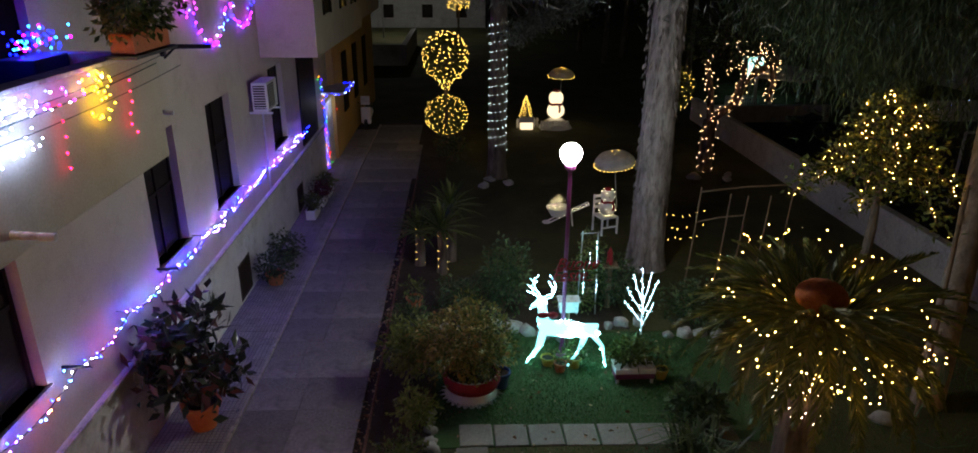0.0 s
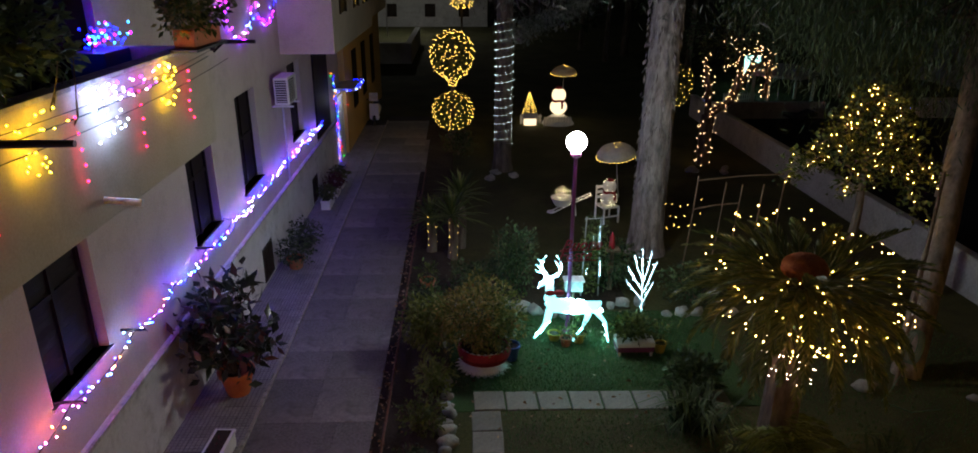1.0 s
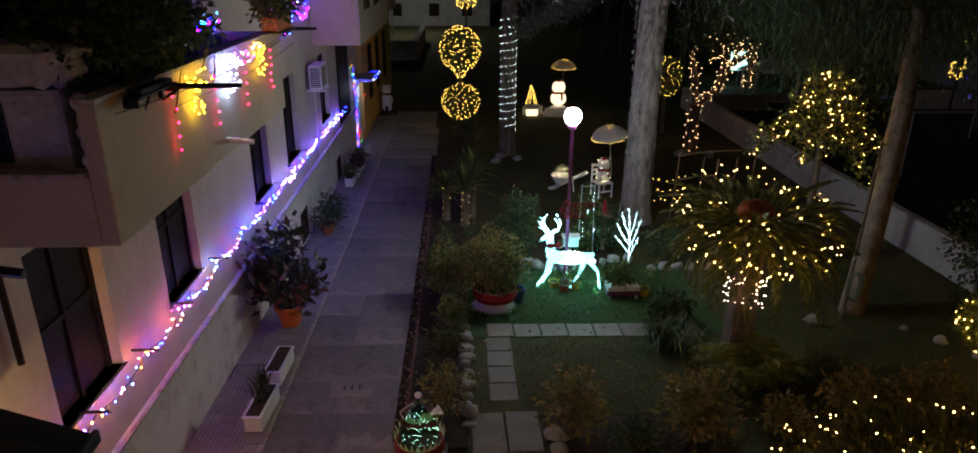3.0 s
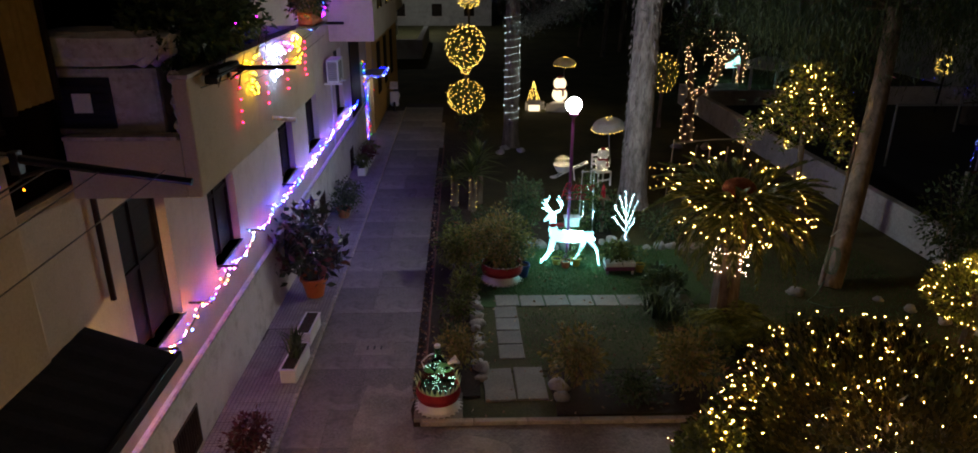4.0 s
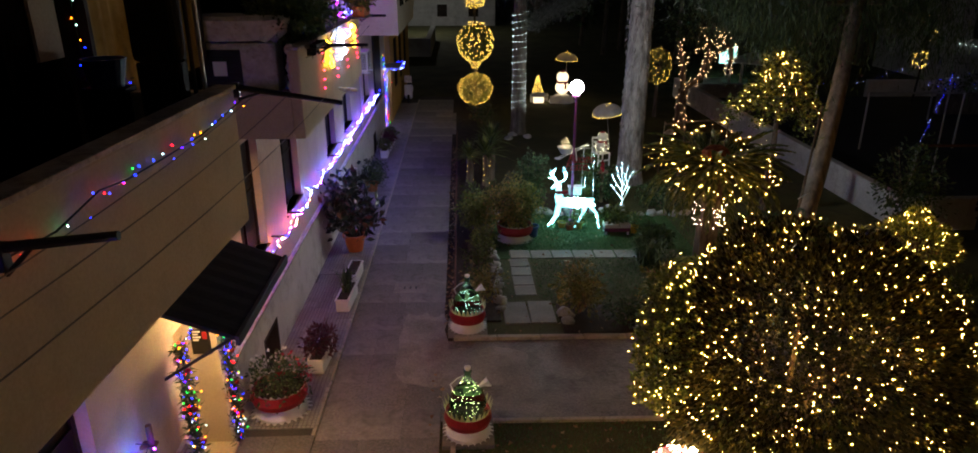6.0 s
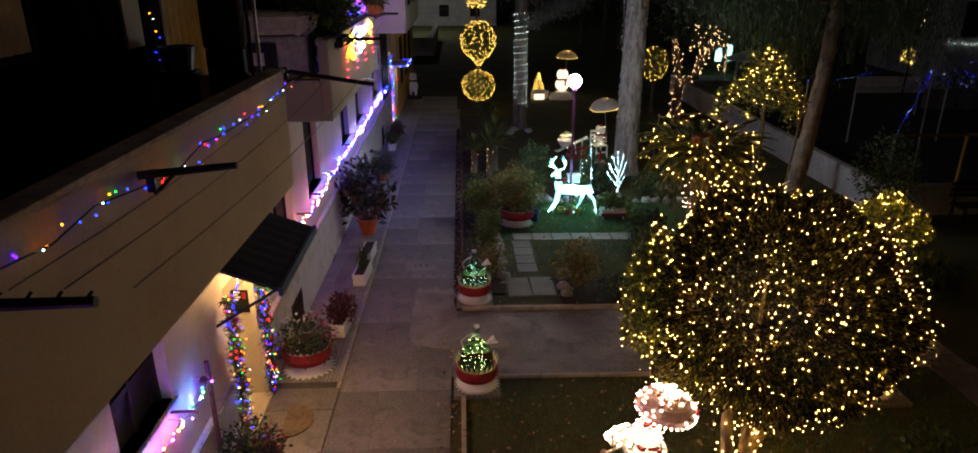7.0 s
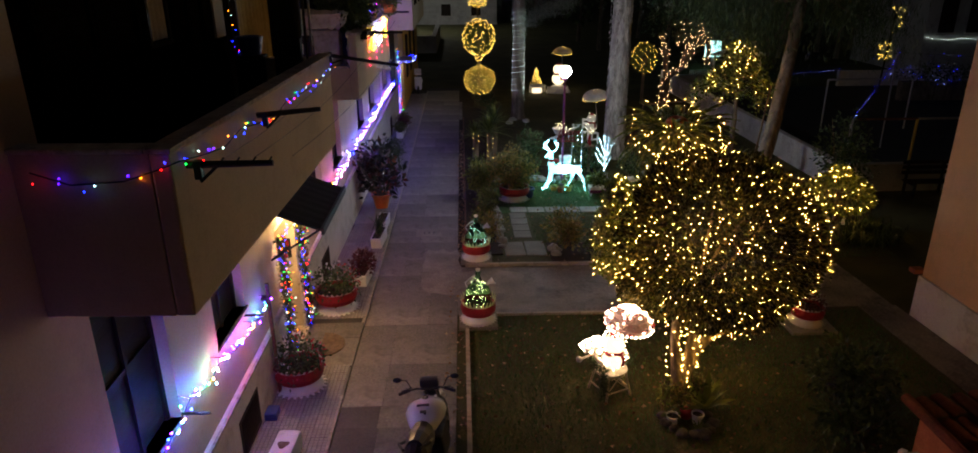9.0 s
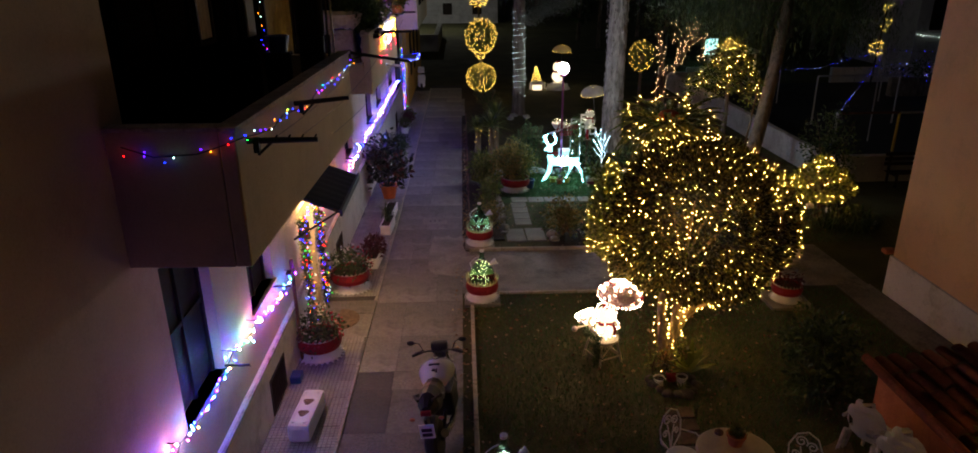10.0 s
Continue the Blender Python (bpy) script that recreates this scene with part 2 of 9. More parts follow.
M["leaf_rubber"] = foliage("rubber_plant_leaf", [(0.0, (0.02, 0.03, 0.016)), (0.7, (0.05, 0.062, 0.03)), (1.0, (0.16, 0.05, 0.03))], rough=0.3, sheer=0.05)
M["petal_white"] = foliage("white_petal", [(0.0, (0.5, 0.48, 0.45)), (1.0, (0.75, 0.72, 0.7))])
M["petal_red"] = foliage("red_petal", [(0.0, (0.3, 0.02, 0.04)), (1.0, (0.5, 0.05, 0.08))])
M["needle"] = foliage("grey_needles", [(0.0, (0.06, 0.07, 0.05)), (1.0, (0.26, 0.28, 0.22))], sheer=0.1)
M["frond"] = foliage("cycad_frond", [(0.0, (0.05, 0.075, 0.016)), (0.7, (0.14, 0.155, 0.038)), (1.0, (0.22, 0.2, 0.06))], rough=0.45)
M["grass"] = foliage("grass_blade", [(0.0, (0.025, 0.08, 0.018)), (0.75, (0.06, 0.16, 0.04)), (1.0, (0.16, 0.14, 0.055))])
M["litter"] = foliage("dry_leaf", [(0.0, (0.12, 0.055, 0.025)), (0.6, (0.28, 0.16, 0.08)), (1.0, (0.42, 0.32, 0.2))], sheer=0.05)

WARM = (1.0, 0.53, 0.085)
M["warm"] = glow("warm_led", [WARM], 118.0)
M["warm_deep"] = glow("hidden_leaf_fill", [WARM], 300.0)
M["warm_far"] = glow("warm_led_far", [(1.0, 0.6, 0.1)], 14.0)
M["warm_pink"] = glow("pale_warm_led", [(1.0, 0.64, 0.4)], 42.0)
M["cool"] = glow("cool_led", [(0.28, 0.9, 1.0)], 600.0)
M["cool_fine"] = glow("fine_cool_led", [(0.42, 0.85, 1.0)], 110.0)
M["bottle_warm"] = glow("bottle_warm_led", [(1.0, 0.82, 0.4)], 22.7)
M["bottle_led"] = glow("bottle_led", [(0.8, 1.0, 0.9)], 13.3)
M["multi"] = glow("coloured_led", [(1, 0.004, 0.004), (0.003, 0.015, 1), (0.004, 0.5, 0.03), (0.003, 0.02, 1), (1, 0.2, 0.005), (0.05, 0.004, 1), (0.3, 0.55, 0.5)], 15.0)
M["violet"] = glow("violet_led", [(0.001, 0.002, 1), (0.3, 0.02, 1), (0.002, 0.03, 1), (0.6, 0.12, 1), (0.001, 0.002, 1), (0.4, 0.5, 0.8), (0.1, 0.03, 1), (0.1, 0.4, 0.9)], 420.0)
M["garland"] = glow("violet_garland_led", [(0.002, 0.003, 1), (0.25, 0.002, 1), (0.7, 0.003, 0.8), (0.01, 0.05, 1), (0.5, 0.45, 0.7)], 130.0)
M["heap"] = glow("blue_heap_led", [(0.001, 0.003, 1), (0.01, 0.2, 1), (0.002, 0.004, 1), (0.6, 0.003, 0.7)], 40.0)
M["sill_warm"] = glow("orange_sill_led", [(0.002, 0.01, 1), (1, 0.25, 0.004), (0.02, 0.15, 1), (0.9, 0.1, 0.5), (1, 0.14, 0.02), (0.3, 0.05, 1), (0.6, 0.55, 0.6), (0.003, 0.02, 1)], 340.0)
M["sill_cool"] = glow("blue_sill_led", [(0.002, 0.01, 1), (0.02, 0.3, 1), (0.1, 0.004, 1), (0.01, 0.5, 0.1), (0.002, 0.01, 1), (0.6, 0.5, 0.6), (1, 0.25, 0.02), (0.8, 0.01, 0.3)], 560.0)
M["orange_far"] = glow("orange_led_far", [(1.0, 0.56, 0.24)], 16.0)
M["amber"] = glow("amber_led", [(1.0, 0.58, 0.006)], 150.0)
M["icewhite"] = glow("ice_led", [(0.4, 0.55, 1.0)], 260.0)
M["redled"] = glow("red_led", [(1.0, 0.004, 0.04)], 35.0)
M["blueled"] = glow("blue_led", [(0.002, 0.006, 1), (0.004, 0.01, 1), (0.3, 0.4, 1)], 12.0)
M["globe"] = glow("globe_glass_lit", [(0.9, 0.94, 1.0)], 280)
M["deer"] = glow("lit_reindeer_tube", [(0.3, 0.92, 1.0)], 2.6)
M["snowlit"] = glow("lit_snowman", [(1.0, 0.78, 0.48)], 1.7)
M["lampshade"] = glow("porch_bulb", [(1.0, 0.6, 0.22)], 900)
M["sign"] = glow("far_shop_light", [(0.35, 0.8, 0.75)], 3)

m, tree, p = material("green_bottle_glass")
p.inputs["Base Color"].default_value = (0.25, 0.6, 0.35, 1)
p.inputs["Transmission Weight"].default_value = 1.0
p.inputs["Roughness"].default_value = 0.05
p.inputs["IOR"].default_value = 1.2
M["bottle"] = m
m, tree, p = material("dark_window_glass")
p.inputs["Base Color"].default_value = (0.02, 0.02, 0.022, 1)
p.inputs["Roughness"].default_value = 0.12
M["glass"] = m

# ---- building blocks ----
WALL = -4.2
SLOPE = math.tan(radians(1.8))


def gz(y):
    """Height of the ground: it falls to the north and levels out."""
    if y < 8:
        return -SLOPE * max(y, -30)
    return -SLOPE * (8 + 6 * (1 - math.exp(-(y - 8) / 6)))


def finish(bm, name, mat, parent=None, label="", smooth=False):
    me = bpy.data.meshes.new(name)
    bm.to_mesh(me)
    bm.free()
    me.materials.append(mat)
    if smooth:
        me.polygons.foreach_set("use_smooth", [True] * len(me.polygons))
    ob = new(name, me)
    if parent:
        ob.parent = parent
    if label:
        ob["label"] = label
    return ob


def part(name, bm, mat, parent, label="", smooth=False):
    return finish(bm, name, mat, parent, label, smooth)


def thing(name, where, label, category, group="", kind="", turn=0.0):
    ob = new(name)
    ob.location = where
    ob.rotation_euler = (0, 0, radians(turn))
    return tagged(ob, label, category, group, kind)


def box(bm, x0, x1, y0, y1, z0, z1, bevel=0.0):
    m = Matrix.LocRotScale(((x0 + x1) / 2, (y0 + y1) / 2, (z0 + z1) / 2), None, (abs(x1 - x0), abs(y1 - y0), abs(z1 - z0)))
    made = bmesh.ops.create_cube(bm, size=1, matrix=m)
    if bevel:
        edges = list({e for v in made["verts"] for e in v.link_edges})
        bmesh.ops.bevel(bm, geom=edges, offset=bevel, segments=2, affect="EDGES", profile=0.6)
    return bm


def boxed(*args, **kw):
    return box(bmesh.new(), *args, **kw)


def rod(bm, a, b, r0, r1=None, n=8, caps=True):
    a, b = Vector(a), Vector(b)
    d = b - a
    m = Matrix.Translation((a + b) / 2) @ d.to_track_quat("Z", "Y").to_matrix().to_4x4()
    bmesh.ops.create_cone(bm, cap_ends=caps, segments=n, radius1=r0, radius2=r0 if r1 is None else r1, depth=d.length, matrix=m)
    return bm


def tube(bm, pts, radii, n=8, rough=0.0, rnd=None, closed_ends=True):
    """A tube through points, with a radius at each, and an uneven skin."""
    pts = [Vector(q) for q in pts]
    if not hasattr(radii, "__len__"):
        radii = [radii] * len(pts)
    rings = []
    side = Vector((1, 0, 0))
    for i, q in enumerate(pts):
        d = (pts[min(i + 1, len(pts) - 1)] - pts[max(i - 1, 0)]).normalized()
        if abs(d.dot(side)) > 0.95:
            side = Vector((0, 1, 0))
        side = (side - d * side.dot(d)).normalized()
        up = d.cross(side)
        ring = []
        for k in range(n):
            a = 2 * math.pi * k / n
            r = radii[i] * (1 + (rnd.uniform(-rough, rough) if rnd else 0))
            ring.append(bm.verts.new(q + side * (r * math.cos(a)) + up * (r * math.sin(a))))
        rings.append(ring)
    for lo, hi in zip(rings, rings[1:]):
        for k in range(n):
            bm.faces.new((lo[k], lo[(k + 1) % n], hi[(k + 1) % n], hi[k]))
    if closed_ends:
        bm.faces.new(list(reversed(rings[0])))
        bm.faces.new(rings[-1])
    return bm


def lathe(bm, profile, n=24, at=(0, 0, 0), wave=None):
    """Turns (radius, height) round the z axis through at; wave(angle) scales the radius."""
    rings = []
    for r, z in profile:
        ring = []
        for k in range(n):
            a = 2 * math.pi * k / n
            s = r * (wave(a) if wave else 1)
            ring.append(bm.verts.new((at[0] + s * math.cos(a), at[1] + s * math.sin(a), at[2] + z)))
        rings.append(ring)
    for lo, hi in zip(rings, rings[1:]):
        for k in range(n):
            bm.faces.new((lo[k], lo[(k + 1) % n], hi[(k + 1) % n], hi[k]))
    bm.faces.new(list(reversed(rings[0])))
    bm.faces.new(rings[-1])
    return bm


def ball(bm, at, r, squash=1.0, u=16, v=10, lumps=0.0, rnd=None):
    made = bmesh.ops.create_uvsphere(bm, u_segments=u, v_segments=v, radius=1)
    rx, ry, rz = (r, r, r * squash) if not hasattr(r, "__len__") else r
    for q in made["verts"]:
        k = 1 + (rnd.uniform(-lumps, lumps) if rnd else 0)
        q.co = Vector((at[0] + q.co.x * rx * k, at[1] + q.co.y * ry * k, at[2] + q.co.z * rz * k))
    return bm


def rock(bm, at, sx, sy, sz, rnd):
    made = bmesh.ops.create_icosphere(bm, subdivisions=2, radius=1)
    off = Vector((rnd.random() * 50, rnd.random() * 50, rnd.random() * 50))
    for q in made["verts"]:
        k = 1 + 0.6 * noise.noise(q.co * 1.1 + off) + 0.12 * noise.noise(q.co * 3.5 + off)
        q.co = Vector((at[0] + q.co.x * sx * k, at[1] + q.co.y * sy * k, at[2] + q.co.z * sz * k))
    return bm


def raw_mesh(name, verts, faces, mat, parent=None, label="", corners=3):
    """A mesh from numpy arrays of corners and faces of one size."""
    me = bpy.data.meshes.new(name)
    me.vertices.add(len(verts))
    me.vertices.foreach_set("co", np.asarray(verts, np.float32).ravel())
    me.loops.add(faces.size)
    me.loops.foreach_set("vertex_index", np.asarray(faces, np.int32).ravel())
    me.polygons.add(len(faces))
    me.polygons.foreach_set("loop_start", np.arange(0, faces.size, corners, dtype=np.int32))
    me.polygons.foreach_set("loop_total", np.full(len(faces), corners, np.int32))
    me.update(calc_edges=True)
    me.validate()
    me.materials.append(mat)
    ob = new(name, me)
    if parent:
        ob.parent = parent
    if label:
        ob["label"] = label
    return ob


def unit(v):
    return v / np.maximum(np.linalg.norm(v, axis=1, keepdims=True), 1e-6)


def leaves(name, at, along, length, width, mat, parent=None, seed=1, fold=0.25, label=""):
    """Folded leaves, two triangles each, at points and along directions."""
    g = np.random.default_rng(seed)
    at, along = np.asarray(at, float), unit(np.asarray(along, float))
    count = len(at)
    length = np.broadcast_to(length, count).reshape(-1, 1) * g.uniform(0.7, 1.25, (count, 1))
    width = np.broadcast_to(width, count).reshape(-1, 1) * g.uniform(0.75, 1.2, (count, 1))
    side = unit(np.cross(along, g.normal(size=(count, 3))))
    up = np.cross(side, along)
    mid = at + along * length * 0.45
    v = np.stack([at, mid + side * width / 2 + up * width * fold, at + along * length, mid - side * width / 2 + up * width * fold], 1)
    k = 4 * np.arange(count).reshape(-1, 1)
    f = np.concatenate([k + [0, 1, 2], k + [0, 2, 3]])
    return raw_mesh(name, v.reshape(-1, 3), f, mat, parent, label)


def bulbs(name, at, r, mat, parent=None, label=""):
    """Small eight-sided bulbs."""
    r = np.asarray(r) * 0.75
    at = np.asarray(at, float)
    o = np.array([[1, 0, 0], [-1, 0, 0], [0, 1, 0], [0, -1, 0], [0, 0, 1], [0, 0, -1]], float)
    r = np.broadcast_to(r, len(at)).reshape(-1, 1, 1)
    v = at[:, None, :] + o[None] * r
    tri = np.array([[0, 2, 4], [2, 1, 4], [1, 3, 4], [3, 0, 4], [2, 0, 5], [1, 2, 5], [3, 1, 5], [0, 3, 5]])
    f = (6 * np.arange(len(at)))[:, None, None] + tri[None]
    return raw_mesh(name, v.reshape(-1, 3), f.reshape(-1, 3), mat, parent, label)


def blades(name, at, length, width, mat, parent=None, seed=1, lean=0.4, droop=0.5):
    """Grass-like blades of two bent quads each."""
    g = np.random.default_rng(seed)
    at = np.asarray(at, float)
    n = len(at)
    a = g.uniform(0, 2 * np.pi, n)
    out = np.stack([np.cos(a), np.sin(a), np.zeros(n)], 1)
    side = np.stack([-np.sin(a), np.cos(a), np.zeros(n)], 1)
    l = np.broadcast_to(length, n).reshape(-1, 1) * g.uniform(0.6, 1.3, (n, 1))
    w = np.broadcast_to(width, n).reshape(-1, 1) * g.uniform(0.7, 1.2, (n, 1)) / 2
    k = g.uniform(0.2, 1, (n, 1)) * lean
    up = np.array([[0, 0, 1.0]])
    mid = at + (up * 0.6 + out * k * 0.5) * l
    tip = at + (up * (1 - droop * k) + out * k * 1.2) * l
    v = np.stack([at - side * w, at + side * w, mid + side * w * 0.8, mid - side * w * 0.8, tip], 1)
    b = 5 * np.arange(n).reshape(-1, 1)
    f = np.concatenate([b + [0, 1, 2], b + [0, 2, 3], b + [3, 2, 4]])
    return raw_mesh(name, v.reshape(-1, 3), f, mat, parent)


def crown_points(n, centre, radii, seed, shell=0.35, lumpy=0.25):
    """Points in a lumpy ellipsoid, most near its skin, and the outward directions."""
    g = np.random.default_rng(seed)
    d = unit(g.normal(size=(n, 3)))
    bump = np.array([1 + lumpy * noise.noise(Vector(q * 2.2) + Vector((seed * 3.1, 0, 0))) * 1.6 for q in d]).reshape(-1, 1)
    r = bump * (1 - shell * g.random((n, 1)) ** 1.6)
    return np.asarray(centre) + d * r * np.asarray(radii), d


def shrub(name, centre, radii, n, leaf, mat, parent, seed, droop=0.2, lumpy=0.3, shell=0.7, aspect=0.5):
    p, d = crown_points(n, centre, radii, seed, shell, lumpy)
    g = np.random.default_rng(seed + 7)
    along = d + g.normal(size=d.shape) * 0.7 + np.array([0, 0, -droop])
    return leaves(name, p, along, leaf, leaf * aspect, mat, parent, seed)


def twigs(bm, root, targets, r, rnd, n=5):
    for q in targets:
        a, b = Vector(root), Vector(q)
        mid = a.lerp(b, 0.5) + Vector((rnd.uniform(-1, 1), rnd.uniform(-1, 1), rnd.uniform(-0.3, 0.6))) * (b - a).length * 0.1
        tube(bm, [a, mid, b], [r, r * 0.7, r * 0.3], n)
    return bm


def chain(pts, step, jitter, seed):
    """Points at even steps along a polyline, scattered a little."""
    g = np.random.default_rng(seed)
    pts = np.asarray(pts, float)
    seg = np.linalg.norm(np.diff(pts, axis=0), axis=1)
    s = np.concatenate([[0], np.cumsum(seg)])
    t = np.arange(0, s[-1], step)
    q = np.stack([np.interp(t, s, pts[:, i]) for i in range(3)], 1)
    return q + g.normal(size=q.shape) * jitter


def sag(a, b, drop, n=8):
    a, b = np.asarray(a, float), np.asarray(b, float)
    t = np.linspace(0, 1, n).reshape(-1, 1)
    q = a + (b - a) * t
    q[:, 2] -= (4 * drop * t * (1 - t))[:, 0]
    return q


def light_string(name, pts, step, jitter, r, mat, label, seed, cable=True, group="", nails=()):
    """A string of lights along a polyline: its cable and its bulbs."""
    root = thing(name, tuple(np.asarray(pts[0], float)), label, "string lights", group)
    o = np.asarray(pts[0], float)
    if cable:
        part("cable", tube(bmesh.new(), [Vector(q) - Vector(o) for q in pts], 0.006, 5), M["cable"], root)
    for q in nails:
        part("hook_nail", rod(bmesh.new(), Vector((WALL - 0.002, q[1], q[2] + 0.01)) - Vector(o), Vector(q) - Vector(o), 0.006, n=6), M["dark"], root)
    b = bulbs("bulb_cluster", chain(pts, step, jitter, seed) - o, r, mat, root)
    b["kind"] = "stuff"
    return root


def sheet(name, x0, x1, y0, y1, top, mat, label="", depth=0.12, step=0.5, kind="structure", category=""):
    """A slab that follows the ground, its top this high above it."""
    bm = bmesh.new()
    n = max(1, int(math.ceil((y1 - y0) / step)))
    rows = []
    for i in range(n + 1):
        y = y0 + (y1 - y0) * i / n
        z = gz(y) + top
        rows.append([bm.verts.new(c) for c in ((x0, y, z), (x1, y, z), (x1, y, z - depth), (x0, y, z - depth))])
    for lo, hi in zip(rows, rows[1:]):
        for k in range(4):
            bm.faces.new((lo[k], lo[(k + 1) % 4], hi[(k + 1) % 4], hi[k]))
    bm.faces.new(rows[0])
    bm.faces.new(list(reversed(rows[-1])))
    bmesh.ops.recalc_face_normals(bm, faces=bm.faces)
    return tagged(finish(bm, name, mat), label, category, kind=kind)

# ---- ground and paving ----
bm = bmesh.new()
ys = sorted(set([-30 + i for i in range(0, 60)] + [30, 40, 60, 100, 200, 400]))
rows = [[bm.verts.new((x, y, gz(y))) for x in (-300, -60, -10, -4, 0, 4, 8, 12, 20, 60, 300)] for y in [-200, *ys]]
for lo, hi in zip(rows, rows[1:]):
    for k in range(len(lo) - 1):
        bm.faces.new((lo[k], lo[k + 1], hi[k + 1], hi[k]))
tagged(finish(bm, "ground", M["turf"]), "dark worn lawn and soil sloping gently away", "ground", kind="structure")

SIDE, EDGE, LAWN = -3.1, -1.35, -1.18
walkway = sheet("pavement", SIDE + 0.002, EDGE, -20, 31, 0.012, M["joint"], "grey concrete driveway along the facade", category="pavement")
sidewalk = sheet("sidewalk", WALL - 0.1, SIDE - 0.06, -20, 30, 0.052, M["joint"], "narrow tiled footpath along the plastered wall", category="sidewalk")
cross = sheet("cross_path", EDGE + 0.002, 7.3, 2.42, 4.85, 0.014, M["concrete"], "stained concrete cross path between two lawns", category="pavement")
sheet("cross_path_extension", 6.6, 7.35, -14, 2.41, 0.014, M["concrete"], "concrete strip beside the peach building", category="pavement")
sheet("soil_strip", EDGE + 0.004, LAWN, 4.9, 30, 0.01, M["soil"], "bare soil strip littered with fallen leaves", category="soil")
sheet("flower_bed", LAWN, -0.28, 5.6, 30, 0.04, M["soil"], "flower bed of dark soil", category="flower bed")
sheet("shrub_bed", 0.85, 3.4, 5.05, 6.3, 0.03, M["soil"], "bed of dark soil under small shrubs", category="flower bed")
sheet("upper_lawn", -0.25, 4.6, 8.82, 12.1, 0.012, M["lawn"], "green lawn round the reindeer", category="lawn")
sheet("worn_lawn", -0.25, 4.6, 6.35, 8.8, 0.012, M["turf"], "thin worn grass beside the slab path", category="lawn")
sheet("far_bed", -0.25, 3.3, 12.2, 14.0, 0.02, M["soil"], "planted bed of dark soil behind a row of stones", category="flower bed")
sheet("sports_court", 10.6, 40, 10.85, 30, -0.25 + 0.3, M["court"], "dark asphalt court behind the low wall", category="court")
sheet("tan_step", -3.0, -1.2, 22.2, 26.6, 0.02, M["concrete"], "older paving field beside the clipped tree", category="pavement")


def kerb_run(name, a, b, wide, high, label, piece=0.8, mat=None):
    """A kerb of short stones laid end to end."""
    run = Vector((b[0] - a[0], b[1] - a[1], 0))
    root = thing(name, (a[0], a[1], gz(a[1])), label, "kerb", kind="structure")
    n = max(1, round(run.length / piece))
    turn = math.atan2(run.y, run.x)
    stone = None
    for i in range(n):
        t0 = (i + 0.5) / n
        x, y = a[0] + run.x * t0, a[1] + run.y * t0
        if stone is None:
            l = run.length / n - 0.008
            stone = boxed(-l / 2, l / 2, -wide / 2, wide / 2, -0.1, high, bevel=0.008)
            me = bpy.data.meshes.new("kerb_stone")
            stone.to_mesh(me)
            stone.free()
            me.materials.append(mat or M["kerb"])
        ob = new("kerb_stone", me)
        ob.parent = root
        ob.location = (x - a[0], y - a[1], gz(y) - gz(a[1]))
        ob.rotation_euler = (0, -math.atan2(gz(b[1]) - gz(a[1]), run.length) if abs(run.y) > 0.5 else 0, turn)
    return root


kerb_run("lawn_kerb", (LAWN + 0.02, -14), (LAWN + 0.02, 1.75), 0.07, 0.07, "thin pale concrete kerb along the lawn", 1.0)
kerb_run("cross_kerb_south", (-0.6, 2.38), (5.0, 2.30), 0.07, 0.05, "thin worn kerb on the lawn side of the cross path", 0.9)
kerb_run("cross_kerb_north", (LAWN, 4.92), (6.6, 4.80), 0.09, 0.08, "pale yellowish kerb edging the upper garden", 0.8)
for y0, y1 in ((-14, -0.4), (2.1, 30)):
    kerb_run("sidewalk_kerb", (SIDE - 0.03, y0), (SIDE - 0.03, y1), 0.06, 0.062, "pale worn kerb line of the footpath", 1.2)
kerb_run("path_end_kerb", (SIDE, 21.9), (EDGE, 21.9), 0.08, 0.03, "pale flush kerb across the driveway", 0.9)

# screed patch and openings in the driveway
for x0, x1, y0, y1 in ((-2.1, 0.1, 3.3, 4.6), (-2.15, -1.28, 3.5, 6.0)):
    bm = bmesh.new()
    g = random.Random(int(x1 * 100))
    ring = []
    for k in range(28):
        a = 2 * math.pi * k / 28
        c, s = math.cos(a), math.sin(a)
        e = 1.0 / max(abs(c), abs(s))
        x = (x0 + x1) / 2 + c * e ** 0.9 * (x1 - x0) / 2 * g.uniform(0.86, 1.06)
        y = (y0 + y1) / 2 + s * e ** 0.9 * (y1 - y0) / 2 * g.uniform(0.82, 1.06)
        ring.append(bm.verts.new((x, y, gz(y) + 0.026 + 0.003 * (x1 > 0))))
    bm.faces.new(ring)
    tagged(finish(bm, "screed_patch", M["patch"]), "pale cement patch spread over the older concrete", "patch", kind="structure")


def drain_cover(x, y):
    root = thing("drain_cover", (x, y, gz(y) + 0.02), "concrete drain cover with three dark slots", "drain cover")
    part("cover", boxed(-0.34, 0.34, -0.25, 0.25, -0.03, 0.014, bevel=0.006), M["patch"], root)
    for k in (-0.12, 0, 0.12):
        part("slot", boxed(k - 0.016, k + 0.016, -0.06, 0.06, 0.01, 0.017), M["black"], root)


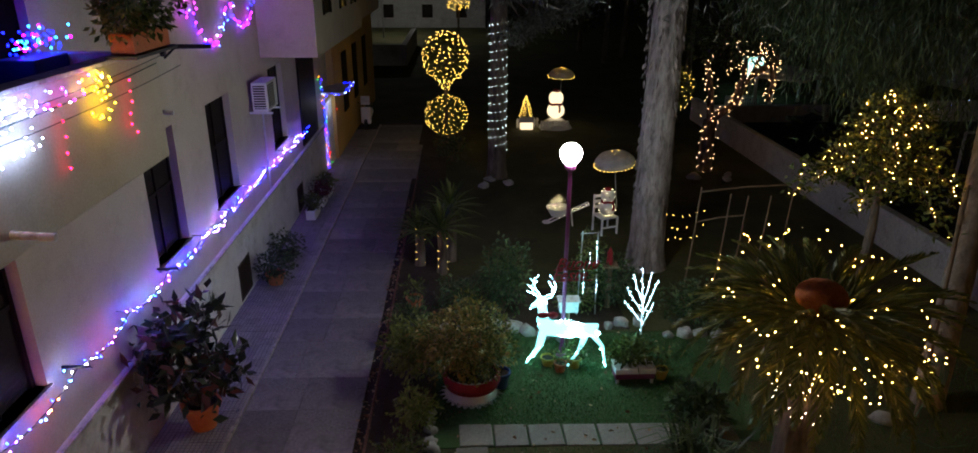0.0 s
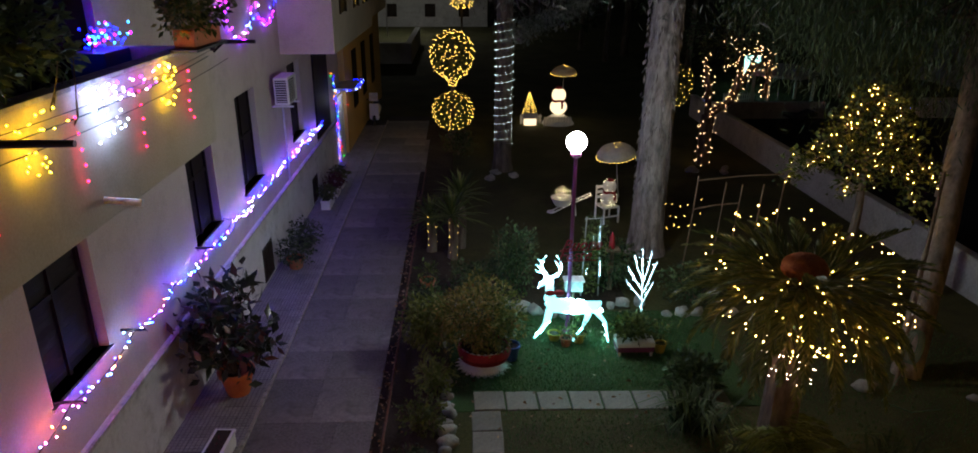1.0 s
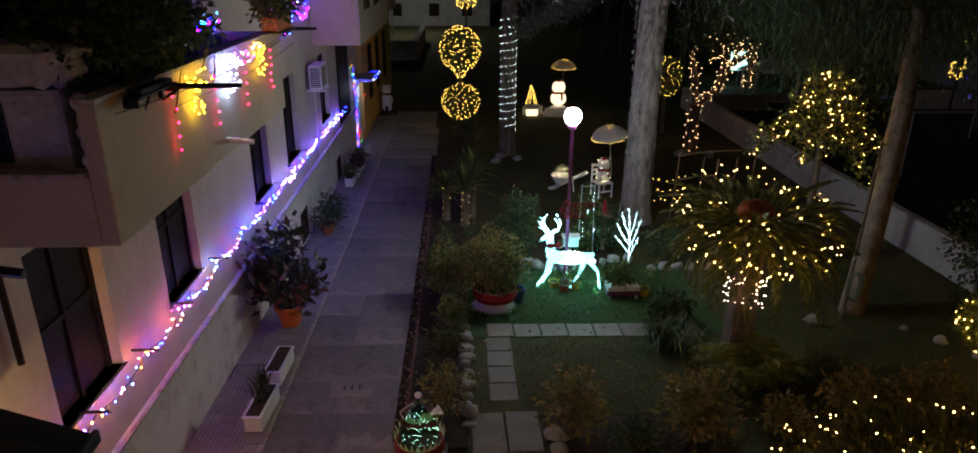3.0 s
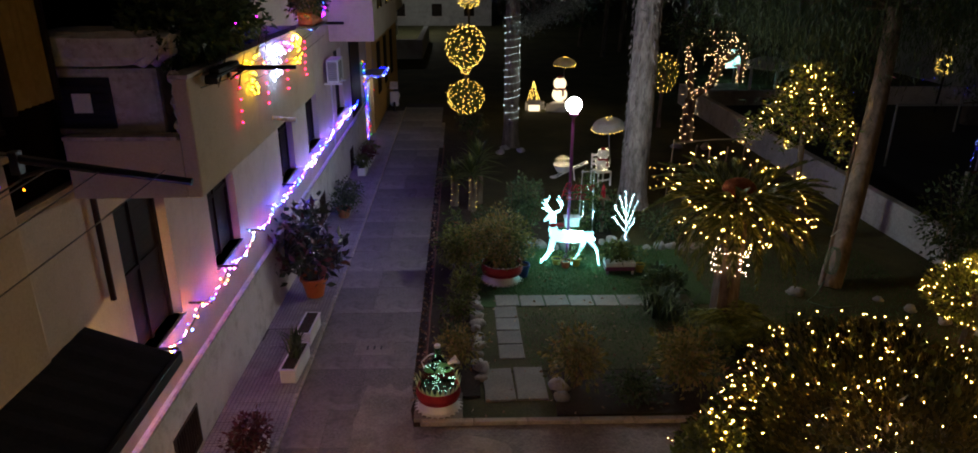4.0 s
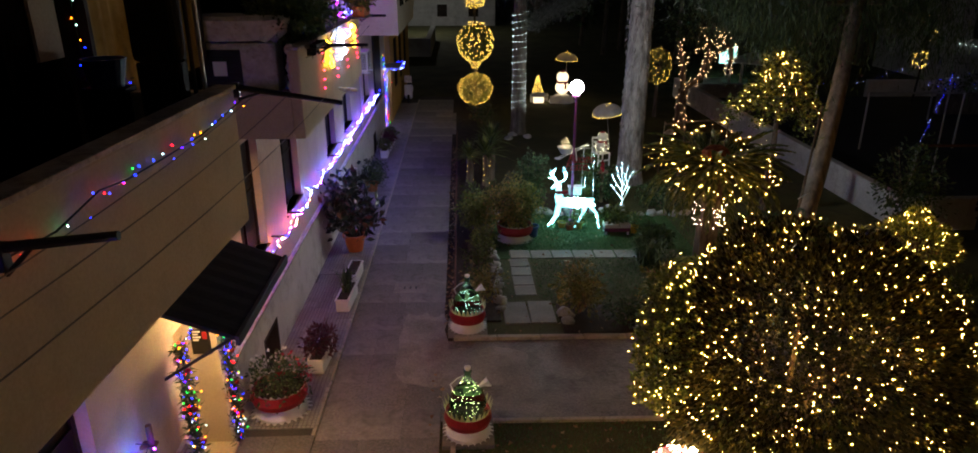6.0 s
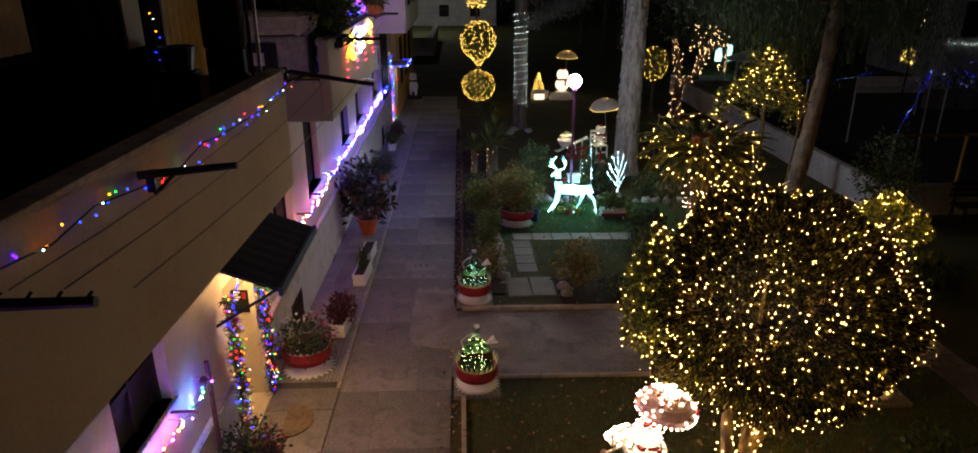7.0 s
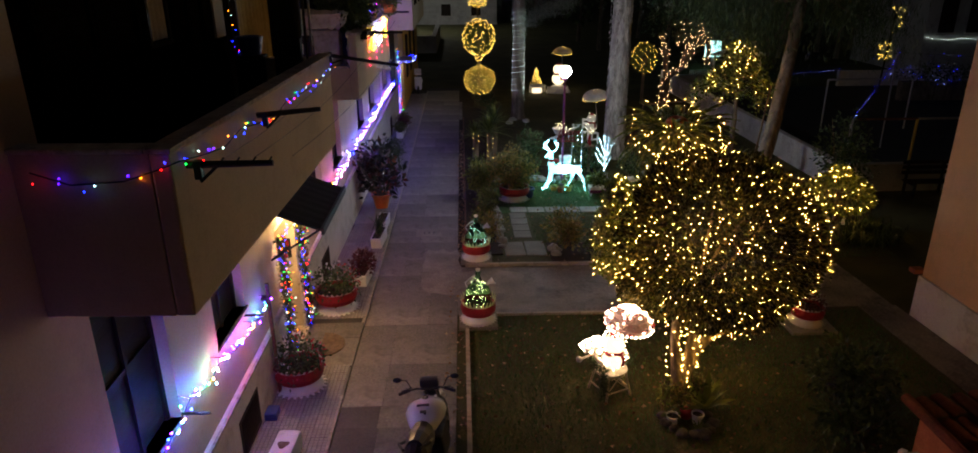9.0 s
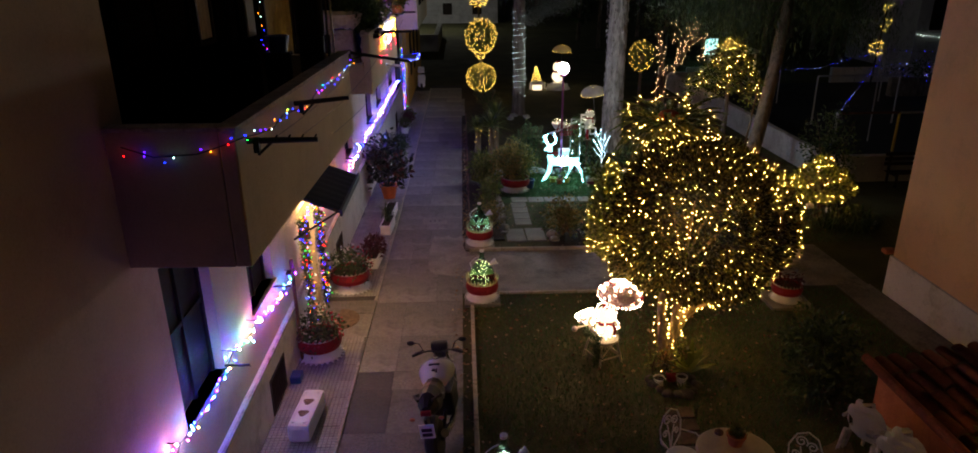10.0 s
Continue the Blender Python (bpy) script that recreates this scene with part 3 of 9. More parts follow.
drain_cover(-2.1, 7.2)
root = thing("manhole_cover", (-3.85, 7.6, gz(7.6) + 0.066), "square tiled manhole cover in the footpath", "manhole cover")
part("rim", boxed(-0.28, 0.28, -0.3, 0.3, -0.02, 0.004), M["joint"], root)
part("lid", boxed(-0.25, 0.25, -0.27, 0.27, -0.02, 0.01, bevel=0.004), M["tile"], root)

# ---- the west building ----
Y0, Y1, ROOFZ = -24.0, 24.5, 9.5
WINDOWS = []  # y0, y1, z0, z1
SILL, HEAD = 1.86, 3.72
for y0, y1 in ((-4.62, -3.4), (3.42, 4.68), (6.08, 7.3), (10.3, 11.5), (12.98, 14.3), (17.2, 18.5)):
    WINDOWS.append((y0, y1, SILL, HEAD))
WINDOWS.append((-2.16, -1.02, 1.95, 2.95))
VENTS = [(-2.02, -1.18, 0.16, 0.76), (3.68, 4.5, -0.02, 0.6), (13.4, 14.15, -0.25, 0.5), (18.7, 19.4, -0.3, 0.4)]
DOOR = (0.75, 1.95, 0.02, 2.35)
LOGGIAS = [(-4.75, 8.4, 4.2, 7.2)]
UPPER = [(13.4, 14.4, 5.5, 6.9)]


def wall_with_holes(name, x0, x1, y0, y1, z0, z1, holes, mat, label):
    """A thick wall whose openings go through it, built from the cells between them."""
    bm = bmesh.new()
    cy = sorted({y0, y1, *[h[0] for h in holes], *[h[1] for h in holes]})
    cz = sorted({z0, z1, *[h[2] for h in holes], *[h[3] for h in holes]})
    solid = {}
    for i in range(len(cy) - 1):
        for j in range(len(cz) - 1):
            my, mz = (cy[i] + cy[i + 1]) / 2, (cz[j] + cz[j + 1]) / 2
            solid[i, j] = not any(h[0] < my < h[1] and h[2] < mz < h[3] for h in holes)
    vs = {}

    def v(x, i, j):
        if (x, i, j) not in vs:
            vs[x, i, j] = bm.verts.new((x, cy[i], cz[j]))
        return vs[x, i, j]

    for (i, j), s in solid.items():
        if not s:
            continue
        for x in (x0, x1):
            bm.faces.new((v(x, i, j), v(x, i + 1, j), v(x, i + 1, j + 1), v(x, i, j + 1)))
        for di, dj, c in ((-1, 0, ((i, j), (i, j + 1))), (1, 0, ((i + 1, j), (i + 1, j + 1))), (0, -1, ((i, j), (i + 1, j))), (0, 1, ((i, j + 1), (i + 1, j + 1)))):
            if not solid.get((i + di, j + dj), False):
                (a, b), (c2, d) = c
                bm.faces.new((v(x0, a, b), v(x0, c2, d), v(x1, c2, d), v(x1, a, b)))
    bmesh.ops.recalc_face_normals(bm, faces=bm.faces)
    return tagged(finish(bm, name, mat), label, "wall", kind="structure")


wall_with_holes("wall_west", WALL - 0.4, WALL, Y0, Y1, -1.2, ROOFZ, WINDOWS + VENTS + [DOOR] + UPPER + LOGGIAS, M["plaster"],
                "cream plastered wall of a low apartment block")
# rooms behind the openings stay dark
for name, z0, z1 in (("floor_slab_lower", -1.25, -1.2), ("floor_slab_upper", 4.0, 4.08), ("ceiling", ROOFZ, ROOFZ + 0.2)):
    tagged(finish(boxed(-9, WALL - 0.402, Y0, Y1, z0, z1), name, M["plaster"]), "plain inner slab of the building", "slab", kind="structure")
tagged(finish(boxed(-9.2, -9.0, Y0, Y1, -1.25, ROOFZ), "wall_rear", M["plaster"]), "plain rear wall of the building", "wall", kind="structure")
for i, y in enumerate((Y0, Y1 - 0.2)):
    tagged(finish(boxed(-9, WALL - 0.402, y, y + 0.2, -1.2, ROOFZ), "wall_end", M["plaster"]), "plain end wall of the building", "wall", kind="structure")

# back wall coloured near-black to stand for the shaded recess
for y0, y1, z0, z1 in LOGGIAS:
    tagged(finish(boxed(WALL - 0.396, WALL - 0.1, y0 + 0.002, y1 - 0.002, z0 + 0.002, z1 - 0.002), "loggia_back", M["loggia_shade"]), "balcony back wall with the loggia's shade put into its near-black colour", "wall", kind="structure")

# plinth: thicker lower wall with a cap
holes = VENTS + [(DOOR[0], DOOR[1], -1.2, 1.12)]
wall_with_holes("plinth", WALL + 0.002, WALL + 0.05, Y0, Y1, -1.2, 1.06, holes, M["plinth"], "whitewashed plinth with damp stains at its foot")
for y0, y1 in ((Y0, DOOR[0] - 0.25), (DOOR[1] + 0.25, Y1)):
    tagged(finish(boxed(WALL + 0.002, WALL + 0.085, y0, y1, 1.062, 1.115, bevel=0.012), "plinth_cap", M["stripe"]),
           "worn cement ledge along the top of the plinth", "ledge", kind="structure")


def shuttered_window(y0, y1, z0, z1, n):
    root = thing("window_%d" % n, (WALL, (y0 + y1) / 2, z0), "closed dark brown roller-shuttered window in cream plaster", "window", "ground floor windows", "structure")
    w, h = y1 - y0, z1 - z0
    part("sill", boxed(-0.35, 0.04, -w / 2 - 0.05, w / 2 + 0.05, -0.045, 0.0, bevel=0.006), M["stripe"], root, "thin stone sill")
    for k in (-1, 1):
        part("jamb", boxed(-0.2, -0.12, k * (w / 2 - 0.03) - 0.028, k * (w / 2 - 0.03) + 0.028, 0.002, h - 0.002), M["shutter"], root)
    part("head", boxed(-0.2, -0.12, -w / 2 + 0.06, w / 2 - 0.06, h - 0.07, h - 0.003), M["shutter"], root)
    part("mid_rail", boxed(-0.19, -0.125, -w / 2 + 0.06, w / 2 - 0.06, h * 0.52 - 0.03, h * 0.52 + 0.03), M["shutter"], root)
    part("mullion", boxed(-0.195, -0.12, -0.03, 0.03, 0.004, h - 0.07), M["shutter"], root)
    slat = None
    count = int(h / 0.085)
    for i in range(count):
        z = 0.02 + i * (h - 0.1) / count
        if slat is None:
            slat = bpy.data.meshes.new("slat")
            b = boxed(-0.175, -0.15, -w / 2 + 0.06, w / 2 - 0.06, 0, 0.083, bevel=0.004)
            b.to_mesh(slat)
            b.free()
            slat.materials.append(M["shutter"])
        ob = new("slat", slat)
        ob.parent, ob.location = root, (0, 0, z)
    return root


for i, w in enumerate(WINDOWS):
    shuttered_window(*w, i + 1)


def vent(y0, y1, z0, z1, n):
    root = thing("cellar_vent", (WALL + 0.05, (y0 + y1) / 2, z0), "dark rusty grating over a cellar opening in the plinth", "vent", "cellar vents", "structure")
    w, h = y1 - y0, z1 - z0
    for a, b, c, d in ((-w / 2, w / 2, 0, 0.04), (-w / 2, w / 2, h - 0.04, h), (-w / 2, -w / 2 + 0.04, 0.04, h - 0.04), (w / 2 - 0.04, w / 2, 0.04, h - 0.04)):
        part("grate_edge", boxed(-0.03, 0.012, a, b, c, d), M["grate"], root)
    k = int(w / 0.07)
    for i in range(1, k):
        y = -w / 2 + i * w / k
        part("bar", boxed(-0.02, 0.004, y - 0.01, y + 0.01, 0.04, h - 0.04), M["grate"], root)
    part("back_panel", boxed(-0.3, -0.2, -w / 2, w / 2, 0, h), M["black"], root)


for i, w in enumerate(VENTS):
    vent(*w, i)

# balconies with solid parapets
FRONT = -3.0


def balcony(name, y0, y1, z0, z1, label, south=True, north=True, thick=0.14, turn=0.0):
    root = thing(name, (WALL - (0.15 if turn else 0), y0, z0), label, "balcony", "balconies", "structure", turn)
    d = FRONT - WALL + (0.02 if turn else 0)
    part("slab", boxed(0.002, d - thick - 0.002, thick + 0.002, y1 - y0 - thick - 0.002, 0, 0.18), M["plaster"], root)
    part("parapet", boxed(d - thick, d, 0, y1 - y0, 0, z1 - z0 - 0.04, bevel=0.02), M["plaster"], root)
    part("coping", boxed(d - thick - 0.02, d + 0.02, -0.02, y1 - y0 + 0.02, z1 - z0 - 0.038, z1 - z0, bevel=0.008), M["stripe"], root, "grey stone coping")
    low = z1 - z0 - 0.04 if turn else 0.56
    if south:
        part("side_wall", boxed(0.003, d - thick - 0.002, 0, thick, 0, low, bevel=0.01), M["plaster"], root)
        part("side_coping", boxed(0.003, d - thick - 0.022, -0.02, thick + 0.02, low + 0.002, low + 0.04, bevel=0.008), M["stripe"], root)
    if north:
        part("side_wall", boxed(0.003, d - thick - 0.002, y1 - y0 - thick, y1 - y0, 0, z1 - z0 - 0.04, bevel=0.01), M["plaster"], root)
    return root


balcony("balcony_south", -5.1, 0.1, 3.95, 5.2, "cream balcony with a solid plastered parapet and dark coping", turn=-1.7)
balcony("balcony_middle", 2.8, 8.4, 4.06, 5.22, "cream balcony with a solid parapet hung with lights")
bm = boxed(WALL + 0.003, -2.93, 16.72, 24.4, 4.05, 9.0, bevel=0.02)
tagged(finish(bm, "wall_bay", M["plaster"]), "closed upper bay of the block projecting over the footpath", "wall", kind="structure")
for y in (18.2, 20.6, 22.6):
    root = thing("window_bay", (-2.93, y, 4.9), "dark window of the upper bay", "window", "bay windows", "structure")
    part("pane", boxed(0.003, 0.02, -0.45, 0.45, 0, 1.5), M["glass"], root)
    for k in (-0.48, 0.45):
        part("window_frame", boxed(0.003, 0.05, k, k + 0.04, -0.02, 1.52), M["shutter"], root)

# recessed dark stair entrance and the far ochre wing
tagged(finish(boxed(WALL + 0.003, WALL + 0.05, 20.1, 22.2, 1.2, 4.0), "stair_window", M["shutter"]), "tall dark stair window", "window", kind="structure")
tagged(finish(boxed(-9, -4.0, 24.52, 36.0, -1.2, 3.9), "wall_ochre", M["ochre"]), "ochre wing of the block beyond the bay", "wall", kind="structure")
tagged(finish(boxed(-9, -3.6, 24.6, 36.0, 3.92, 9.0), "wall_ochre_upper", M["plaster"]), "pale upper storey over the ochre wing", "wall", kind="structure")
for y in (26.3, 29.0, 32.0):
    tagged(finish(boxed(-3.99, -3.95, y, y + 1.0, 0.9, 3.0), "window_ochre", M["shutter"]), "dark closed shutter in the ochre wall", "window", kind="structure")
    tagged(finish(boxed(-3.59, -3.55, y, y + 1.1, 4.8, 6.6), "window_upper", M["shutter"]), "dark upper window of the far wing", "window", kind="structure")

# ---- the east building ----
EAST = 7.42
wall_with_holes("wall_east", EAST, EAST + 0.35, -24, 1.95, 0.78, 8.5, [(-6.5, -5.2, 1.9, 3.4)], M["peach"], "peach plastered side of the neighbouring house")
tagged(finish(boxed(EAST + 0.352, 16, 1.6, 1.95, -1.0, 8.5), "wall_east_gable", M["peach"]), "peach gable of the neighbouring house", "wall", kind="structure")
wall_with_holes("plinth_east", EAST - 0.04, EAST + 0.35, -24, 2.0, -1.0, 0.776, [(-2.0, -1.1, 0.12, 0.62)], M["plinth"], "white plinth of the neighbouring house")
tagged(finish(boxed(EAST + 0.2, EAST + 0.3, -2.1, -1.0, 0.1, 0.7), "cellar_window", M["glass"]), "small dark cellar window in a white plinth", "window", kind="structure")
root = thing("plinth_spout", (EAST - 0.04, 1.98, 0.86), "small terracotta spout at the corner of the plinth", "spout")
part("body", boxed(-0.12, 0.1, -0.02, 0.16, -0.05, 0.04, bevel=0.015), M["terracotta"], root)

# ---- low walls of the court ----
tagged(finish(boxed(10.35, 10.6, 10.4, 31, -1.0, 0.52, bevel=0.03), "wall_court_side", M["lowwall"]), "low whitewashed wall beside the court", "wall", kind="structure")
tagged(finish(boxed(10.602, 30, 10.4, 10.65, -1.0, 0.55, bevel=0.03), "wall_court_front", M["lowwall"]), "low whitewashed wall in front of the court", "wall", kind="structure")
tagged(finish(boxed(10.9, 16.2, 30.2, 30.45, -1.0, 0.3), "wall_court_back", M["lowwall"]), "low pale wall at the back of the court", "wall", kind="structure")
tagged(finish(boxed(20.5, 40, 30.2, 30.45, -1.0, 0.45), "wall_court_back", M["lowwall"]), "low pale wall at the back of the court", "wall", kind="structure")
tagged(finish(boxed(-12, -3.2, 48, 48.5, -1.0, 0.9), "wall_far", M["lowwall"]), "low pale wall far beyond the path", "wall", kind="structure")
tagged(finish(boxed(-3.6, -3.2, 48.502, 60, -1.0, 0.9), "wall_far", M["lowwall"]), "low pale wall running off into the dark", "wall", kind="structure")

# ---- lights and things on the facade ----
# string along the sills, sagging between hooks
HOOKS = [-5.7, -5.1, -3.4, -2.45, -1.2, -0.4]
pts = []
for a, b, za, zb in zip(HOOKS, HOOKS[1:], (2.1, 2.08, 2.1, 2.0, 1.8), (2.08, 2.1, 2.0, 1.8, 1.8)):
    pts += list(sag((WALL + 0.13, a, za), (WALL + 0.13, b, zb), 0.1, 6))[:-1]
pts.append((WALL + 0.13, -0.4, 1.8))
light_string("sill_light_string", pts, 0.075, 0.03, 0.015, M["sill_cool"], "blue and green light string sagging along the window sills", 11, group="sill strings", nails=pts[::5])
for first, last, mat, words in ((0, 5, "sill_warm", "orange and pink"), (5, 14, "violet", "violet and blue")):
  stops = [2.6, 3.7, 4.9, 6.1, 7.6, 8.9, 10.2, 11.6, 12.9, 14.4, 15.8, 17.3, 18.8, 20.2][first:last + 1]
  pts = []
  for a, b in zip(stops, stops[1:]):
    za, zb = 1.89 - 0.012 * max(0, a - 9), 1.89 - 0.012 * max(0, b - 9)
    pts += list(sag((WALL + 0.17, a, za), (WALL + 0.17, b, zb), 0.11, 6))[:-1]
  pts.append((WALL + 0.17, stops[-1], 1.89 - 0.012 * max(0, stops[-1] - 9)))
  light_string("sill_light_string", pts, 0.085, 0.03, 0.013, M[mat], words + " light string sagging along the window sills", 12, group="sill strings", nails=pts[::5])
for y in (3.7, 4.9, 6.1, 7.6, 10.2, -3.4, -1.2):
    root = thing("hook_bracket", (WALL, y, 1.9), "small dark metal bracket with pegs holding the lights", "bracket", "hook brackets")
    part("arm", boxed(0.002, 0.3, -0.012, 0.012, -0.01, 0.014), M["dark"], root)
    for k in (0.1, 0.2, 0.28):
        part("peg", rod(bmesh.new(), (k, 0, 0.01), (k, 0.07, -0.06), 0.007), M["dark"], root)

# curtain of lights on the middle parapet
root = thing("light_curtain", (FRONT + 0.03, 2.9, 5.1), "curtain of amber, ice white and red lights on a parapet", "string lights")
g = np.random.default_rng(5)


def fan(y, top, low, wide, n, mat):
    t = g.random(n) ** 1.3
    q = np.stack([np.full(n, 0.05) + g.normal(size=n) * 0.012, (y - 2.9) + g.normal(size=n) * wide * (1.05 - 0.55 * t), (top - 5.1) - (top - low) * t], 1)
    bulbs("bulb_cluster", q, 0.0105, mat, root)["kind"] = "stuff"


fan(4.68, 5.14, 4.72, 0.2, 26, M["amber"])
fan(5.76, 5.16, 4.74, 0.22, 40, M["icewhite"])
fan(7.0, 5.16, 4.74, 0.18, 26, M["amber"])
fan(6.2, 5.16, 5.0, 0.55, 26, M["garland"])
for y, k in ((4.15, 5), (5.28, 5), (6.38, 5), (7.62, 6)):
    q = np.stack([np.full(k, 0.02), y - 2.9 + g.normal(size=k) * 0.03, np.linspace(-0.1, -0.6, k)], 1)
    bulbs("bulb_cluster", q, 0.016, M["redled"], root)["kind"] = "stuff"
part("cable", tube(bmesh.new(), sag((0.02, 0.1, -0.03), (0.02, 5.4, -0.03), 0.08, 12), 0.006, 5), M["cable"], root)

# W-shaped garland on the flush wall
pts = [(WALL + 0.07, y, z) for y, z in ((12.5, 5.2), (12.75, 5.9), (13.0, 5.0), (13.4, 4.7), (13.9, 4.65), (14.4, 5.0), (14.75, 5.6), (15.1, 5.0), (15.6, 4.78), (16.1, 4.95), (16.62, 5.8))]
light_string("wall_garland", pts, 0.07, 0.03, 0.016, M["garland"], "violet garland hung in loops on the upper wall", 13)
# string along the south parapet, multi-coloured, wide spacing
pts = [(-2.93, 0.1, 5.06), (-2.95, -0.9, 4.98), (-2.97, -1.6, 4.98), (-2.98, -2.1, 4.99), (-2.99, -2.4, 5.02), (-3.0, -2.85, 4.95), (-3.01, -3.2, 4.97), (-3.03, -3.9, 5.05), (-3.04, -4.3, 5.0), (-3.06, -4.7, 5.04), (-3.08, -5.1, 5.1), (-3.2, -5.16, 5.06), (-3.45, -5.16, 4.98), (-3.8, -5.16, 4.96), (-4.05, -5.16, 5.05)]
light_string("parapet_light_string", pts, 0.1, 0.03, 0.0095, M["multi"], "sparse multicoloured light string drooping along a parapet", 14)
# loose heap of blue and magenta lights on the middle balcony
root = thing("light_heap", (-4.0, 8.0, 5.0), "heap of glowing blue and magenta lights on the balcony", "string lights")
bulbs("bulb_cluster", np.random.default_rng(3).normal(size=(70, 3)) * (0.06, 0.25, 0.07) + (0.05, 0, 0.32), 0.02, M["heap"], root)["kind"] = "stuff"
part("box", boxed(-0.18, 0.2, -0.35, 0.35, -0.756, 0.18, bevel=0.02), M["blue"], root)
light_string("window_light_string", [(WALL - 0.06, 0.16, 6.7), (WALL - 0.06, 0.14, 5.9), (WALL - 0.05, 0.15, 5.22), (WALL - 0.05, 0.5, 5.14), (WALL - 0.05, 1.1, 5.12)], 0.1, 0.02, 0.01, M["multi"], "coloured light string hanging beside a balcony window", 15)


def clothes_bar(y, x1, z, tilt=0.0, pegs=0):
    root = thing("clothes_rack", (FRONT + 0.02, y, z), "black metal clothesline arm bracketed to a parapet", "clothes rack", "clothes racks")
    part("arm", rod(bmesh.new(), (-0.08, 0, 0), (x1, 0.02, tilt), 0.028, 0.022, 8), M["black"], root)
    part("plate", boxed(-0.03, 0.02, -0.03, 0.03, -0.1, 0.03, bevel=0.005), M["black"], root)
    part("brace", rod(bmesh.new(), (0.0, 0, -0.12), (x1 * 0.25, 0.005, tilt * 0.25 - 0.01), 0.012), M["black"], root)
    for k in range(pegs):
        q = x1 * (0.3 + 0.65 * k / max(1, pegs - 1))
        part("hook", rod(bmesh.new(), (q, 0, 0.015), (q + 0.02, 0.02, 0.045), 0.007), M["black"], root)


clothes_bar(0.18, 0.92, 5.17, -0.16)
clothes_bar(-3.3, 0.5, 5.04, 0.05)
clothes_bar(-5.05, 0.5, 5.06, 0.0, 4)
clothes_bar(3.95, 0.7, 5.12)
clothes_bar(8.6, 0.5, 5.2)
for k, x in enumerate((-2.8, -2.6, -2.35)):
    root = thing("clothesline_wire", (x, -5.0, 5.1), "thin clothesline wire strung between arms", "wire", "clothesline wires")
    part("wire", tube(bmesh.new(), [Vector(q) for q in sag((0, 0, 0), (0.1 * k - 0.05, 5.2, -0.02), 0.08, 8)], 0.004, 4), M["wire"], root)
for k, z in enumerate((5.0, 4.86)):
    root = thing("parapet_wire", (FRONT + 0.08 + 0.1 * k, 3.9, z + 0.1), "thin cable strung along the parapet", "wire", "parapet wires")
    part("wire", tube(bmesh.new(), [Vector(q) for q in sag((0, 0, 0), (0, 4.7, 0.05), 0.06, 8)], 0.004, 4), M["black"], root)
for y, z in ((8.7, 4.22), (5.55, 4.3), (10.9, 4.1)):
    root = thing("drain_spout", (FRONT if y < 8.6 else WALL, y, z - 0.05), "short pale drain spout sticking out of the wall", "spout", "spouts")
    part("pipe", rod(bmesh.new(), (-0.05, 0, 0), (0.3, 0, -0.03), 0.032, n=12), M["whitedirty"], root)

# shrubs and boxes along the middle parapet
root = thing("parapet_planter", (FRONT + 0.12, 7.85, 5.272), "orange plastic window box with leafy plants on a parapet", "planter")
part("box", boxed(-0.1, 0.12, -0.42, 0.42, -0.02, 0.17, bevel=0.02), M["orangepot"], root)
part("shelf", boxed(-0.12, 0.16, -0.5, 0.5, -0.05, -0.022), M["black"], root)
shrub("leaves", (-0.05, 0.15, 0.5), (0.35, 0.62, 0.45), 1400, 0.085, M["leaf"], root, 21)
shrub("leaves", (0.0, -0.3, 0.3), (0.2, 0.3, 0.2), 300, 0.08, M["leaf_yellow"], root, 22)
for i, (y, ry, rz, n) in enumerate(((3.5, 0.6, 0.36, 1500), (4.4, 0.7, 0.42, 1700), (5.2, 0.5, 0.3, 800))):
    root = thing("balcony_shrub", (-3.25, y, 4.24), "dark bushy pot plant leaning over the parapet", "pot plant", "balcony shrubs")
    part("pot", lathe(bmesh.new(), [(0.13, 0), (0.18, 0.3), (0.2, 0.32), (0.17, 0.32), (0.16, 0.27)], 16), M["terracotta"], root)
    bm = twigs(bmesh.new(), (0, 0, 0.25), [(random.Random(i * 9 + k).uniform(-0.2, 0.4), random.Random(i * 7 + k).uniform(-ry, ry) * 0.6, 1.0 + 0.1 * (k % 3)) for k in range(8)], 0.012, random.Random(i))
    part("stem", bm, M["barkdark"], root)
    shrub("leaves", (-0.05, 0, 1.32), (0.42, ry, rz), n, 0.1, M["leaf_dark"], root, 30 + i, droop=0.3)
root = thing("planter_shelf", (FRONT, 3.6, 5.09), "black flower shelf hanging outside the parapet", "shelf")
part("shelf", boxed(0.025, 0.15, -0.4, 0.4, 0.04, 0.06), M["tar"], root)
for k in (-0.4, 0.4):
    part("bracket", boxed(0.025, 0.14, k - 0.015, k + 0.015, -0.02, 0.038), M["tar"], root)
part("trough", boxed(0.04, 0.14, -0.32, 0.34, 0.062, 0.11, bevel=0.015), M["tar"], root)

